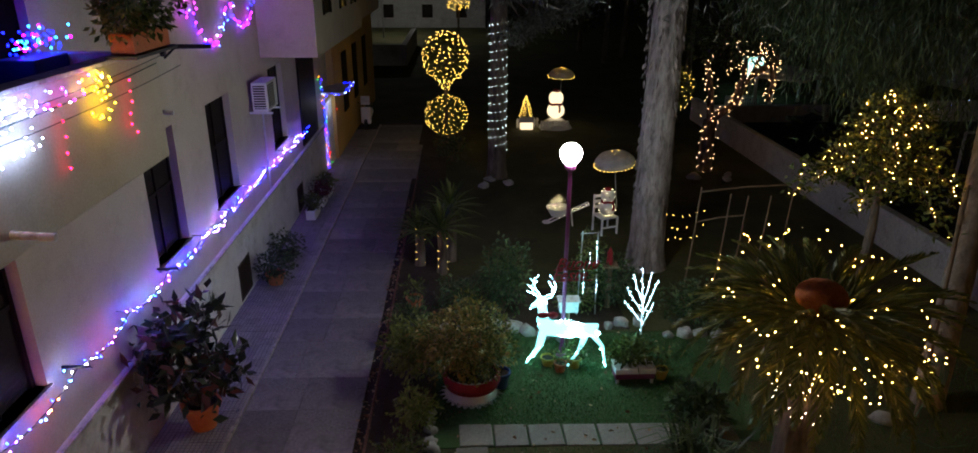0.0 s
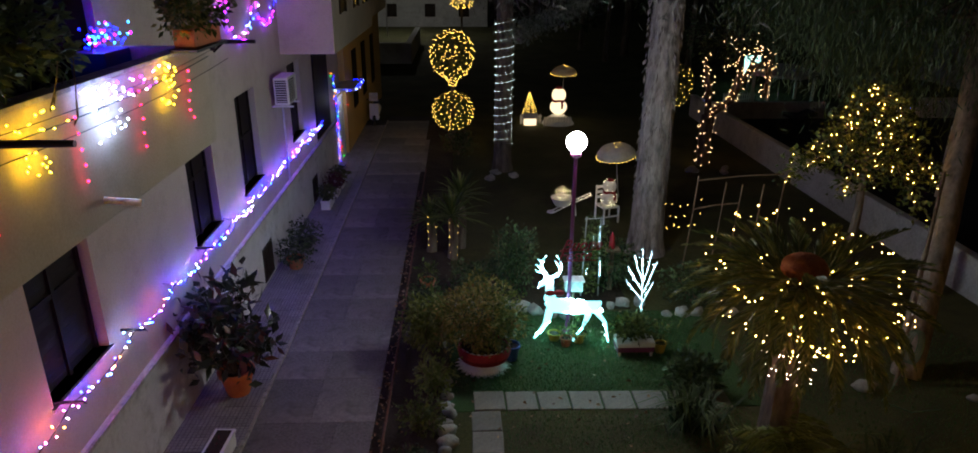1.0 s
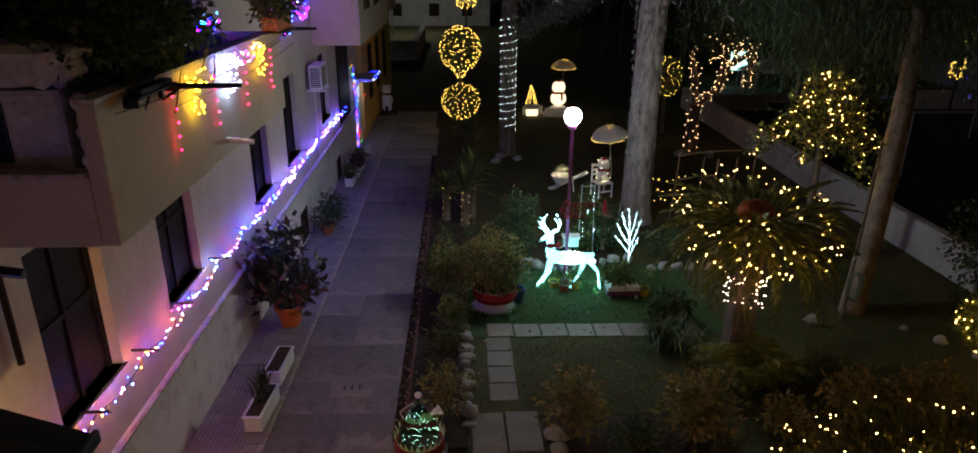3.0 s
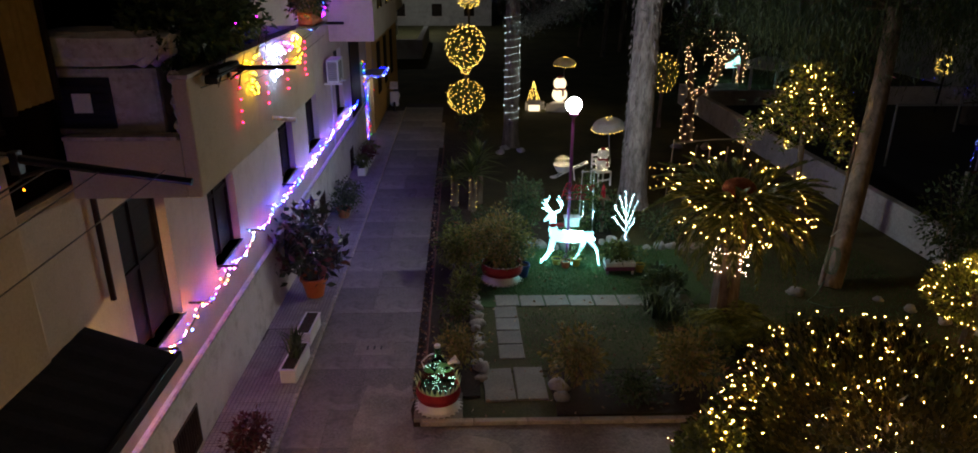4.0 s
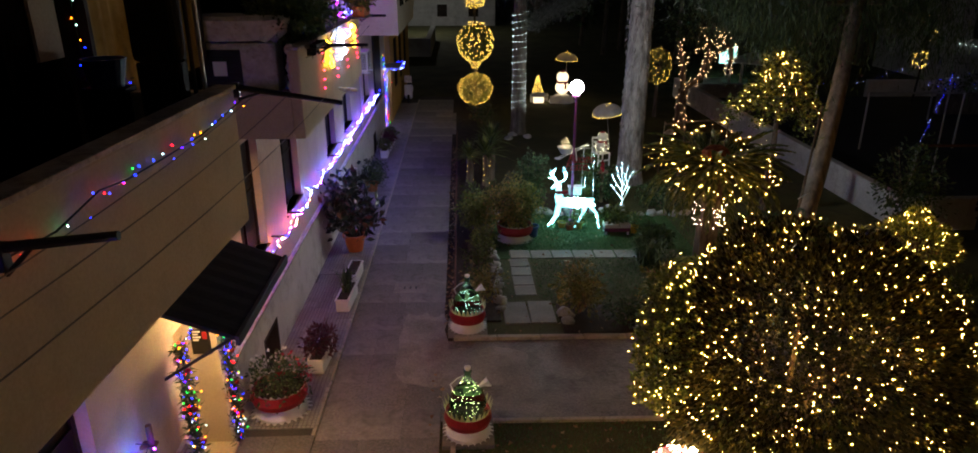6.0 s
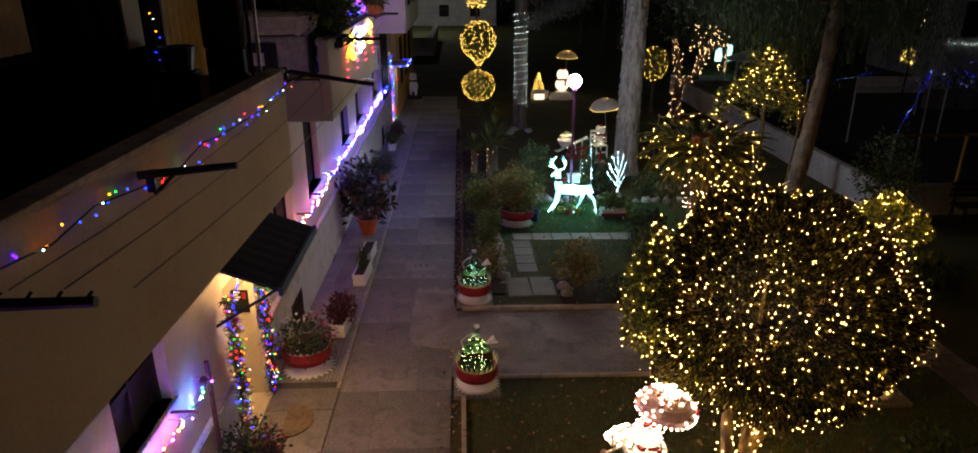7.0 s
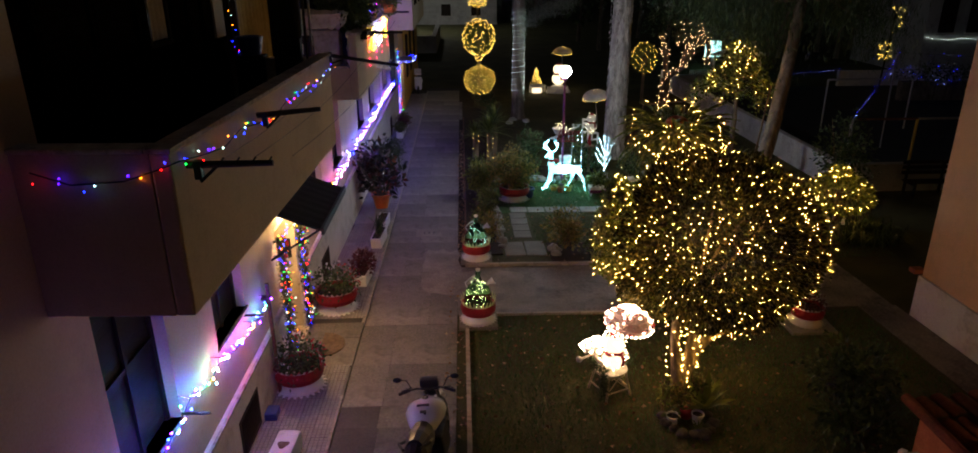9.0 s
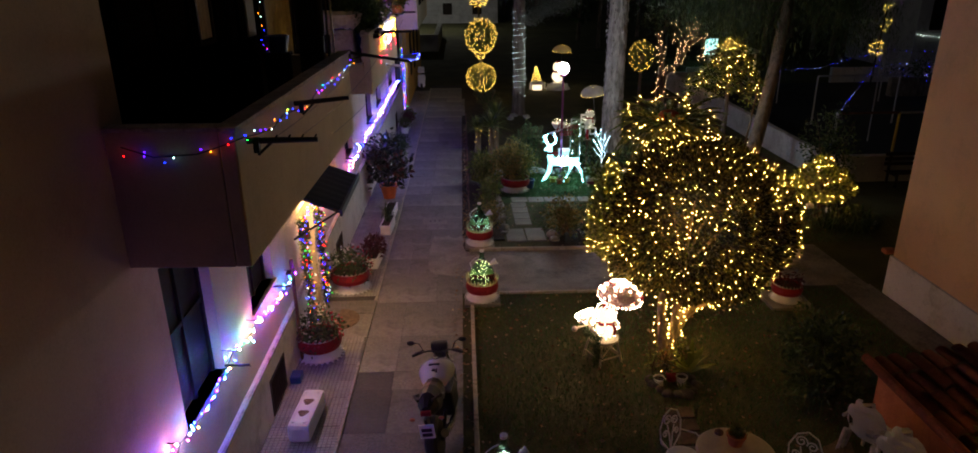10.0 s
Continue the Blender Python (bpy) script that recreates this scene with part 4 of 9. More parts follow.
# covered machine standing at the end of the middle balcony
root = thing("covered_cooler", (-3.88, 3.15, 4.24), "air cooler under a draped translucent plastic cover", "cooler")
part("stand", boxed(-0.5, 0.5, -0.12, 0.2, 0.0, 0.38), M["dark"], root)
part("body", boxed(-0.56, 0.56, -0.17, 0.22, 0.382, 1.02, bevel=0.05), M["whitedirty"], root)
part("grille", boxed(-0.42, 0.12, -0.195, -0.172, 0.46, 0.93, bevel=0.01), M["black"], root, "black louvred grille")
for k in range(6):
    part("louvre", boxed(-0.4, 0.1, -0.208, -0.197, 0.49 + k * 0.07, 0.505 + k * 0.07), M["dark"], root)
part("badge", boxed(-0.23, -0.06, -0.215, -0.209, 0.61, 0.79, bevel=0.002), M["white"], root, "pale square badge")
bm = bmesh.new()
g2 = random.Random(4)
prof = [(0.62, 0.62), (0.58, 0.88), (0.56, 1.03), (0.66, 1.12), (0.72, 1.3), (0.6, 1.33)]
rings = []
for r, z in prof:
    rings.append([bm.verts.new((r * math.copysign(abs(math.cos(a)) ** 0.5, math.cos(a)) + g2.uniform(-0.012, 0.012), 0.42 * r * math.copysign(abs(math.sin(a)) ** 0.5, math.sin(a)) + (0.03 if z > 0.7 else 0.25), z + g2.uniform(-0.02, 0.02))) for a in [2 * math.pi * k / 28 for k in range(28)]])
for a, b in zip(rings[2:], rings[3:]):
    for k in range(28):
        bm.faces.new((a[k], a[(k + 1) % 28], b[(k + 1) % 28], b[k]))
bm.faces.new(rings[-1])
bmesh.ops.delete(bm, geom=[q for q in bm.verts if not q.link_faces], context="VERTS")
bmesh.ops.recalc_face_normals(bm, faces=bm.faces)
part("cover", bm, M["whitedirty"], root, "flaring crumpled grey plastic cover")
root = thing("plastic_wrap", (-3.12, 2.9, 4.66), "shiny wrapped plastic hanging at the parapet end", "plastic wrap")
bm = bmesh.new()
for k in range(5):
    ball(bm, (0.0 + 0.015 * (k % 2), -0.06, 0.08 + k * 0.11), (0.06, 0.04, 0.075), u=10, v=8, lumps=0.15, rnd=g2)
part("wrap", bm, M["whitedirty"], root)

# lit curtained window and dark shutters upstairs
for i, (y0, y1, z0, z1) in enumerate(UPPER):
    root = thing("window_upper_%d" % i, (WALL, (y0 + y1) / 2, z0), "tall balcony opening with dark frame", "window", "upper windows", "structure")
    w, h = y1 - y0, z1 - z0
    for k in (-1, 1):
        part("jamb", boxed(-0.2, -0.12, k * (w / 2 - 0.03) - 0.028, k * (w / 2 - 0.03) + 0.028, 0.002, h - 0.002), M["shutter"], root)
    part("leaf_panel", boxed(-0.18, -0.14, -w / 2 + 0.06, w / 2 - 0.06, 0.004, h - 0.004), M["shutter"], root)
BACK = WALL - 0.098
root = thing("curtained_window", (BACK, 0.8, 4.9), "lit balcony window with a folded yellow curtain", "window", kind="structure")
bm = bmesh.new()
cols = [[bm.verts.new((0.05 + 0.022 * math.sin(k * 1.7), -0.48 + 1.64 * k / 34, zz)) for zz in (0.02, 2.1)] for k in range(35)]
for a, b in zip(cols, cols[1:]):
    bm.faces.new((a[0], b[0], b[1], a[1]))
part("curtain", bm, M["curtain"], root, "folded yellow curtain", True)
for k in (-0.55, 1.17):
    part("jamb", boxed(0.002, 0.09, k, k + 0.06, 0, 2.15), M["shutter"], root)
part("sill", boxed(0.002, 0.1, -0.56, 1.24, -0.04, -0.002), M["shutter"], root)
root = thing("curtained_window", (BACK + 0.1, 2.42, 5.0), "tall window with an olive yellow curtain in folds", "window", kind="structure")
bm = bmesh.new()
cols = [[bm.verts.new((0.05 + 0.02 * math.sin(k * 1.9), -0.3 + 0.6 * k / 20, zz)) for zz in (0.02, 1.9)] for k in range(21)]
for a, b in zip(cols, cols[1:]):
    bm.faces.new((a[0], b[0], b[1], a[1]))
part("curtain", bm, M["curtain"], root, "folded yellow curtain", True)
for k in (-0.36, 0.31):
    part("jamb", boxed(0.002, 0.09, k, k + 0.05, 0, 1.95), M["shutter"], root)
root = thing("curtained_window", (BACK, -2.25, 5.6), "narrow window with a pale net curtain", "window", kind="structure")
bm = bmesh.new()
cols = [[bm.verts.new((0.04 + 0.012 * math.sin(k * 1.3), -0.2 + 0.4 * k / 16, zz)) for zz in (0.02, 1.2)] for k in range(17)]
for a, b in zip(cols, cols[1:]):
    bm.faces.new((a[0], b[0], b[1], a[1]))
part("curtain", bm, M["snow"], root, "pale net curtain", True)
for k in (-0.27, 0.22):
    part("jamb", boxed(0.002, 0.07, k, k + 0.05, 0, 1.25), M["shutter"], root)
part("sill", boxed(0.002, 0.08, -0.28, 0.28, -0.04, -0.002), M["shutter"], root)
# louvred doors added near-black as balcony shade, and a pale stretch of back wall
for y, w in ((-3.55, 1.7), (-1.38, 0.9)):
    root = thing("added_balcony_door", (BACK, y, 4.21), "added closed louvred balcony door, coloured near-black for the loggia's shade", "door", "balcony doors", "structure")
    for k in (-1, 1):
        part("jamb", boxed(0.002, 0.07, k * w / 2 - 0.03, k * w / 2 + 0.03, 0, 2.3), M["loggia_shade"], root)
        leaf = part("leaf", boxed(0.002, 0.03, k * w / 4 - w / 4 + 0.035, k * w / 4 + w / 4 - 0.035, 0.01, 2.28), M["loggia_shade"], root)
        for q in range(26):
            part("slat", boxed(0.031, 0.042, k * w / 4 - w / 4 + 0.09, k * w / 4 + w / 4 - 0.09, 0.1 + q * 0.08, 0.15 + q * 0.08), M["loggia_shade"], leaf)
    part("head", boxed(0.002, 0.07, -w / 2 - 0.03, w / 2 + 0.03, 2.302, 2.38), M["loggia_shade"], root)
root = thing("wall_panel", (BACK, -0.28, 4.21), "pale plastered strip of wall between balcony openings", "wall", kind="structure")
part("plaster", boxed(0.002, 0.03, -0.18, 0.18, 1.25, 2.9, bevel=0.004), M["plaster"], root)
part("dado", boxed(0.002, 0.034, -0.18, 0.18, 0, 1.246, bevel=0.004), M["loggia_shade"], root, "painted dado, its colour near-black with the loggia's shade")
# Unseen bulb added above the view so that the curtain is lit.
root = thing("added_balcony_lamp", (BACK + 0.3, 0.75, 6.75), "small warm lamp added above the view to light the curtain", "lamp")
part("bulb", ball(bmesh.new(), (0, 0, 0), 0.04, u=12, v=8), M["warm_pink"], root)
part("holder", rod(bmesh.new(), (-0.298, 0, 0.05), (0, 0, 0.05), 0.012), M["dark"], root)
root = thing("balcony_cabinet", (-3.46, -0.16, 4.132), "tall black covered cabinet at the end of the balcony", "cabinet")
part("body", boxed(-0.18, 0.17, -0.09, 0.09, 0, 1.3, bevel=0.02), M["tar"], root)
part("cover", boxed(-0.2, 0.19, -0.1, 0.1, 1.302, 2.5, bevel=0.05), M["tar"], root, "black cloth cover")
for k, x in enumerate((-3.24, -3.18)):
    root = thing("folded_pole", (x, -0.12 + 0.06 * k, 4.132), "dark pole leaning upright on the balcony", "pole", "balcony poles")
    part("pole", rod(bmesh.new(), (0, 0, 0), (0.01, 0.02, 2.6), 0.018), M["galv"] if k else M["black"], root)
root = thing("tub_stand", (-3.98, 0.0, 4.132), "dark stand under a tub on the balcony", "stand")
part("stand", boxed(-0.2, 0.17, -0.15, 0.08, 0, 1.07), M["tar"], root)
root = thing("blue_tub", (-3.99, -0.04, 5.204), "blue plastic tub on a stand", "tub")
part("tub", lathe(bmesh.new(), [(0.13, 0), (0.17, 0.2), (0.18, 0.24), (0.16, 0.24), (0.15, 0.2)], 20), M["blue"], root)

# air conditioner
root = thing("air_conditioner", (WALL, 15.85, 3.05), "white outdoor air conditioning unit on wall brackets", "air conditioner")
part("body", boxed(0.1, 0.42, -0.42, 0.42, 0.06, 0.66, bevel=0.025), M["white"], root)
part("grille", boxed(0.421, 0.43, -0.36, 0.14, 0.12, 0.6, bevel=0.004), M["dark"], root, "dark round-cornered fan grille")
for k in range(9):
    part("grille_bar", boxed(0.431, 0.438, -0.35, 0.13, 0.14 + k * 0.052, 0.155 + k * 0.052), M["white"], root)
part("side_grille", boxed(0.14, 0.38, -0.424, -0.4205, 0.12, 0.6), M["dark"], root)
for k in range(9):
    part("side_bar", boxed(0.14, 0.38, -0.43, -0.4245, 0.14 + k * 0.052, 0.158 + k * 0.052), M["white"], root)
for k in (-0.32, 0.3):
    part("bracket", boxed(0.002, 0.48, k - 0.02, k + 0.02, 0.0, 0.035), M["white"], root)
part("pipe", tube(bmesh.new(), [(0.03, 0.36, 0.4), (0.04, 0.5, 0.2), (0.03, 0.52, -0.2), (0.03, 0.52, -2.2)], 0.02, 8), M["whitedirty"], root)

# canopy over the house door
C0, C1 = 0.38, 2.5
root = thing("door_canopy", (WALL, C0, 2.46), "black tarred canopy on struts over the house door", "canopy")
bm = bmesh.new()
n = 16
top = [[bm.verts.new((x, (C1 - C0) * i / n, z + 0.008 * (i % 2))) for x, z in ((0.003, 0.4), (0.82, 0.08))] for i in range(n + 1)]
low = [[bm.verts.new((x, (C1 - C0) * i / n, z)) for x, z in ((0.003, 0.35), (0.82, 0.03))] for i in range(n + 1)]
for i in range(n):
    bm.faces.new((top[i][0], top[i][1], top[i + 1][1], top[i + 1][0]))
    bm.faces.new((low[i][0], low[i + 1][0], low[i + 1][1], low[i][1]))
    bm.faces.new((top[i][1], low[i][1], low[i + 1][1], top[i + 1][1]))
for i in (0, n):
    bm.faces.new((top[i][0], low[i][0], low[i][1], top[i][1]))
bmesh.ops.recalc_face_normals(bm, faces=bm.faces)
part("roof_sheet", bm, M["tar"], root)
part("gutter", boxed(0.822, 0.87, -0.03, C1 - C0 + 0.03, -0.02, 0.1, bevel=0.01), M["black"], root)
for y in (0.04, C1 - C0 - 0.04):
    part("strut", rod(bmesh.new(), (0.0, y, -0.45), (0.78, y, 0.04), 0.02), M["black"], root)
root = thing("porch_lamp", (WALL + 0.3, 1.35, 2.44), "warm glowing porch lamp under the canopy", "lamp")
part("bulb", ball(bmesh.new(), (0, 0, 0), 0.06, u=12, v=8), M["lampshade"], root)
part("bracket", boxed(-0.295, -0.01, -0.02, 0.02, 0.05, 0.08), M["dark"], root)

# house door, recessed in its opening, warm hall behind it
root = thing("door_1", (WALL, (DOOR[0] + DOOR[1]) / 2, DOOR[2]), "open white panelled house door in a lit entrance", "door", kind="structure")
w, h = DOOR[1] - DOOR[0], DOOR[3] - DOOR[2]
for k in (-1, 1):
    part("reveal", boxed(-1.0, -0.402, k * (w / 2 + 0.06) - 0.058, k * (w / 2 + 0.06) + 0.058, -0.05, h), M["plaster"], root)
part("lintel", boxed(-1.0, -0.402, -w / 2, w / 2, h + 0.002, h + 0.1), M["plaster"], root)
part("door_leaf", boxed(-1.06, -1.002, -w / 2, w / 2, 0.02, h, bevel=0.006), M["whitedirty"], root)
for z0, z1 in ((0.15, 0.95), (1.1, h - 0.2)):
    part("door_panel", boxed(-1.0, -0.985, -w / 2 + 0.2, w / 2 - 0.2, z0, z1, bevel=0.01), M["whitedirty"], root)
part("threshold", boxed(-1.0, 0.1, -w / 2 + 0.003, w / 2 - 0.003, -0.04, 0.012, bevel=0.006), M["plaster"], root)
for k in (-0.1, -0.2, -0.3, -0.4):
    part("grille_rod", rod(bmesh.new(), (-0.9, k, 0.012), (-0.9, k, h), 0.01), M["dark"], root)
part("grille_rail", boxed(-0.91, -0.89, -w / 2, 0.0, 1.0, 1.03), M["dark"], root)
root = thing("wall_plaque", (WALL - 0.32, DOOR[1] - 0.002, 1.42), "small framed notice on the reveal of the door", "notice")
part("panel", boxed(0.0, 0.24, -0.016, 0.0, 0.0, 0.36), M["dark"], root)
for k in range(4):
    part("text_bar", boxed(0.03, 0.1 + 0.03 * (k % 2), -0.02, -0.017, 0.2 + 0.04 * k, 0.222 + 0.04 * k), M["white"], root)
part("mark", boxed(0.15, 0.21, -0.02, -0.017, 0.22, 0.33), M["red"], root, "small red picture on the notice")
root = thing("doormat", (-3.75, 1.2, gz(1.2) + 0.074), "brown half-round doormat at the entrance", "doormat")
bm = bmesh.new()
ring = [bm.verts.new((0.42 * math.sin(math.pi * k / 16), -0.42 * math.cos(math.pi * k / 16), 0.012)) for k in range(17)]
f = bm.faces.new(ring)
made = bmesh.ops.extrude_face_region(bm, geom=[f])
for q in made["geom"]:
    if isinstance(q, bmesh.types.BMVert):
        q.co.z -= 0.012
bmesh.ops.recalc_face_normals(bm, faces=bm.faces)
part("mat", bm, M["wood"], root)


def door_garland(y, h, seed, x=WALL + 0.2, mat="multi", n=120, thin=0.075):
    root = thing("door_garland", (x, y, gz(y) + 0.1), "green tinsel garland with multicoloured lights beside a door", "garland", "door garlands")
    g = np.random.default_rng(seed)
    z = g.random(n) * h
    b = bulbs("bulb_cluster", np.stack([g.normal(size=n) * thin * 0.7 + 0.02, g.normal(size=n) * thin, z], 1), 0.0145, M[mat], root)
    b["kind"] = "stuff"
    if thin > 0.05:
        k = 1500
        q = np.stack([g.normal(size=k) * 0.03, g.normal(size=k) * 0.04, g.random(k) * h], 1)
        leaves("tinsel", q, g.normal(size=(k, 3)), 0.1, 0.016, M["leaf_dark"], root, seed)["kind"] = "stuff"
        for j in range(4):
            part("bauble", ball(bmesh.new(), (0.07, g.normal() * 0.04, h * (0.2 + 0.22 * j)), 0.035, u=12, v=8), M["red"], root, "small red bauble", True)


door_garland(0.62, 2.25, 41, WALL + 0.12)
door_garland(2.0, 2.2, 42, WALL + 0.1, thin=0.065)
light_string("canopy_light_string", [(WALL + 0.15, 0.5, 2.35), (WALL + 0.25, 1.0, 2.42), (WALL + 0.25, 1.7, 2.42), (WALL + 0.15, 2.2, 2.3)], 0.05, 0.03, 0.015, M["multi"], "multicoloured lights over the house door", 43)
root = thing("downpipe", (WALL + 0.1, -0.3, 0), "rusty brown downpipe on the facade", "downpipe")
part("pipe", rod(bmesh.new(), (0, 0, 0.06), (0, 0, 1.95), 0.03, n=12), M["rust"], root)
for z in (0.5, 1.7):
    part("clip", boxed(-0.098, 0.045, -0.055, 0.055, z, z + 0.03), M["rust"], root)
root = thing("downpipe", (WALL + 0.06, 3.0, 0), "thin brown downpipe on the facade", "downpipe")
part("pipe", rod(bmesh.new(), (0, 0, 2.9), (0, 0, 4.05), 0.03, n=12), M["grate"], root)

# far house door with its lit frame and small roof
root = thing("far_porch", (WALL, 23.6, gz(23.6)), "small porch outlined with blue and multicoloured lights", "porch", kind="structure")
part("porch_roof", boxed(0.003, 0.75, -0.5, 1.2, 2.5, 2.6, bevel=0.02), M["whitedirty"], root)
part("door_panel", boxed(0.052, 0.09, -0.35, 1.0, 0.05, 2.2), M["white"], root, "pale lit door")
for i, pts in enumerate(([(WALL + 0.12, 23.1, -0.3), (WALL + 0.12, 23.1, 2.1), (WALL + 0.78, 23.1, 2.15), (WALL + 0.78, 24.9, 2.15), (WALL + 0.3, 24.9, 2.15)], [(WALL + 0.12, 24.75, -0.3), (WALL + 0.12, 24.75, 2.0)])):
    light_string("porch_light_string", pts, 0.07, 0.03, 0.026, M["multi"] if i else M["blueled"], "blue and green lights outlining a small porch", 50 + i)
light_string("porch_light_string", [(WALL + 0.1, 22.6, 2.7), (WALL + 0.1, 23.1, 1.9), (WALL + 0.14, 23.1, -0.2)], 0.08, 0.04, 0.026, M["multi"], "coloured lights trailing from a porch roof", 53)
# fill lamp without a fixture, added to brighten the porch door
lamp("porch_fill", (WALL + 0.4, 23.9, 1.7), 7.0, (0.8, 0.85, 1.0), 0.1)

# ---- trees ----
def big_trunk(name, base, top, r0, r1, mat, label, seed, n=40, rings=60, ridges=0.07):
    """A tall trunk with ridged, flaking bark, flaring at its foot."""
    root = thing(name, base, label, "tree")
    bm = bmesh.new()
    off = Vector((seed * 7.7, 0, 0))
    d = Vector(top) - Vector(base)
    prev = None
    for i in range(rings + 1):
        t = i / rings
        c = d * t
        ring = []
        for k in range(n):
            a = 2 * math.pi * k / n
            r = r0 + (r1 - r0) * t + 0.35 * r0 * math.exp(-t * d.length / 0.35)
            q = Vector((math.cos(a) * 3.2, math.sin(a) * 3.2, t * d.length * 1.6))
            r *= 1 + ridges * (noise.noise(q + off) + 0.8 * noise.noise(q * 2.7 + off))
            r += 0.02 * abs(noise.noise(Vector((math.cos(a) * 9, math.sin(a) * 9, t * d.length * 4)) + off))
            ring.append(bm.verts.new(c + Vector((r * math.cos(a), r * math.sin(a), 0))))
        if prev:
            for k in range(n):
                bm.faces.new((prev[k], prev[(k + 1) % n], ring[(k + 1) % n], ring[k]))
        prev = ring
    part("trunk", bm, mat, root, smooth=True)
    return root


def flakes(root, h, r, n, seed, mat):
    g = np.random.default_rng(seed)
    a, z = g.uniform(0, 2 * np.pi, n), g.random(n) * h
    p = np.stack([r * np.cos(a), r * np.sin(a), z], 1)
    along = np.stack([0.25 * np.cos(a), 0.25 * np.sin(a), -np.ones(n)], 1) + g.normal(size=(n, 3)) * 0.15
    leaves("flaking_bark", p, along, 0.16, 0.06, mat, root, seed)["kind"] = "stuff"


def needles(root, centres, size, n, seed, mat="needle", hang=0.6, length=0.22):
    """Hanging sprays of fine needles round branch ends."""
    g = np.random.default_rng(seed)
    c = np.asarray(centres, float)
    pick = g.integers(0, len(c), n)
    p = c[pick] + g.normal(size=(n, 3)) * np.asarray(size)
    along = g.normal(size=(n, 3)) * 0.6 + np.array([0, 0, -hang])
    leaves("crown", p, along, length, 0.022, M[mat], root, seed)["kind"] = "stuff"


z0 = gz(15.2)
t1 = big_trunk("tall_pine", (4.34, 15.2, z0 - 0.05), (4.5, 15.3, 13.0), 0.37, 0.26, M["bark"], "tall pine with thick flaking grey bark", 1, 56, 90)
flakes(t1, 10, 0.34, 900, 61, M["bark"])
t2 = big_trunk("tall_pine", (1.36, 22.4, gz(22.4) - 0.05), (1.45, 22.4, 13.0), 0.27, 0.2, M["barkdark"], "tall pine trunk spiralled with small white lights", 2, 32, 50)
pts = [(0.27 * math.cos(k * 0.42) , 0.27 * math.sin(k * 0.42), 0.9 + k * 0.0175) for k in range(230)]
q = light_string("trunk_light_spiral", [(1.38 + x * 1.06, 22.4 + y * 1.06, gz(22.4) + z) for x, y, z in pts], 0.16, 0.005, 0.012, M["bottle_led"], "fine white light string wound round a trunk", 62, cable=False)


def limbs(bm, base, tips, r, rnd):
    for tip in tips:
        b, e = Vector(base), Vector(tip)
        m1 = b.lerp(e, 0.45) + Vector((0, 0, (e - b).length * 0.12))
        tube(bm, [b, m1, e], [r, r * 0.6, r * 0.15], 6)
    return bm


g = random.Random(8)
tips = [(g.uniform(-3.2, 3.2), g.uniform(-3.0, 2.6), g.uniform(6.2, 9.5)) for _ in range(16)]
part("limb_fork", limbs(bmesh.new(), (0.1, 0, 7.6), tips, 0.09, g), M["barkdark"], t1)
needles(t1, tips, (0.7, 0.7, 0.45), 9000, 63)
tips = [(g.uniform(-1.0, 2.8), g.uniform(-2.0, 2.0), g.uniform(5.4, 7.2)) for _ in range(12)]
part("limb_fork", limbs(bmesh.new(), (0.0, 0, 6.2), tips, 0.07, g), M["barkdark"], t2)
needles(t2, tips, (0.5, 0.5, 0.35), 5000, 64)
low = [(0.35, -0.3, 4.5), (0.8, -0.2, 4.75), (1.2, -0.3, 4.9), (1.7, -0.2, 5.1), (2.2, 0, 5.3)]
part("limb_fork", limbs(bmesh.new(), (0.0, 0, 5.6), low, 0.05, g), M["barkdark"], t2)
needles(t2, low, (0.26, 0.3, 0.14), 3800, 66, "needle", 0.5, 0.16)

# leaning tree with its pole and a drooping crown
base4, top4 = Vector((7.3, 9.6, gz(9.6) - 0.05)), Vector((9.35, 12.6, 5.4))
root = thing("leaning_tree", base4, "leaning tree with pale bark and a dark drooping crown", "tree")
bm = bmesh.new()
d = top4 - base4
tube(bm, [d * t + Vector((0.12 * math.sin(t * 3), 0, 0.1 * math.sin(t * 2.5))) for t in [i / 20 for i in range(21)]], [0.225 - 0.05 * i / 20 for i in range(21)], 18, 0.06, random.Random(3))
part("trunk", bm, M["barkmid"], root, smooth=True)
g = random.Random(12)
tips = [(d.x * 0.8 + g.uniform(-2.6, 3.4), d.y * 0.9 + g.uniform(-1.6, 3.5), g.uniform(4.5, 7.8)) for _ in range(44)]
part("limb_fork", limbs(bmesh.new(), d * 0.97, tips, 0.05, g), M["barkdark"], root)
needles(root, tips, (0.55, 0.55, 0.5), 32000, 65, "leaf_dark", 1.4, 0.24)
root = thing("prop_pole", (6.95, 9.3, gz(9.3)), "rough wooden prop pole tied to the leaning tree", "pole")
part("pole", rod(bmesh.new(), (0, 0, 0), (0.95, 1.35, 3.2), 0.035, 0.025, 8), M["wood"], root)
part("tie", rod(bmesh.new(), (0.1, 0.15, 1.2), (0.45, 0.5, 1.2), 0.012), M["whitedirty"], root)
root = thing("garden_hose", (6.75, 9.3, gz(9.3)), "coiled green garden hose hanging on the trunk with a loose end", "hose")
bm = bmesh.new()
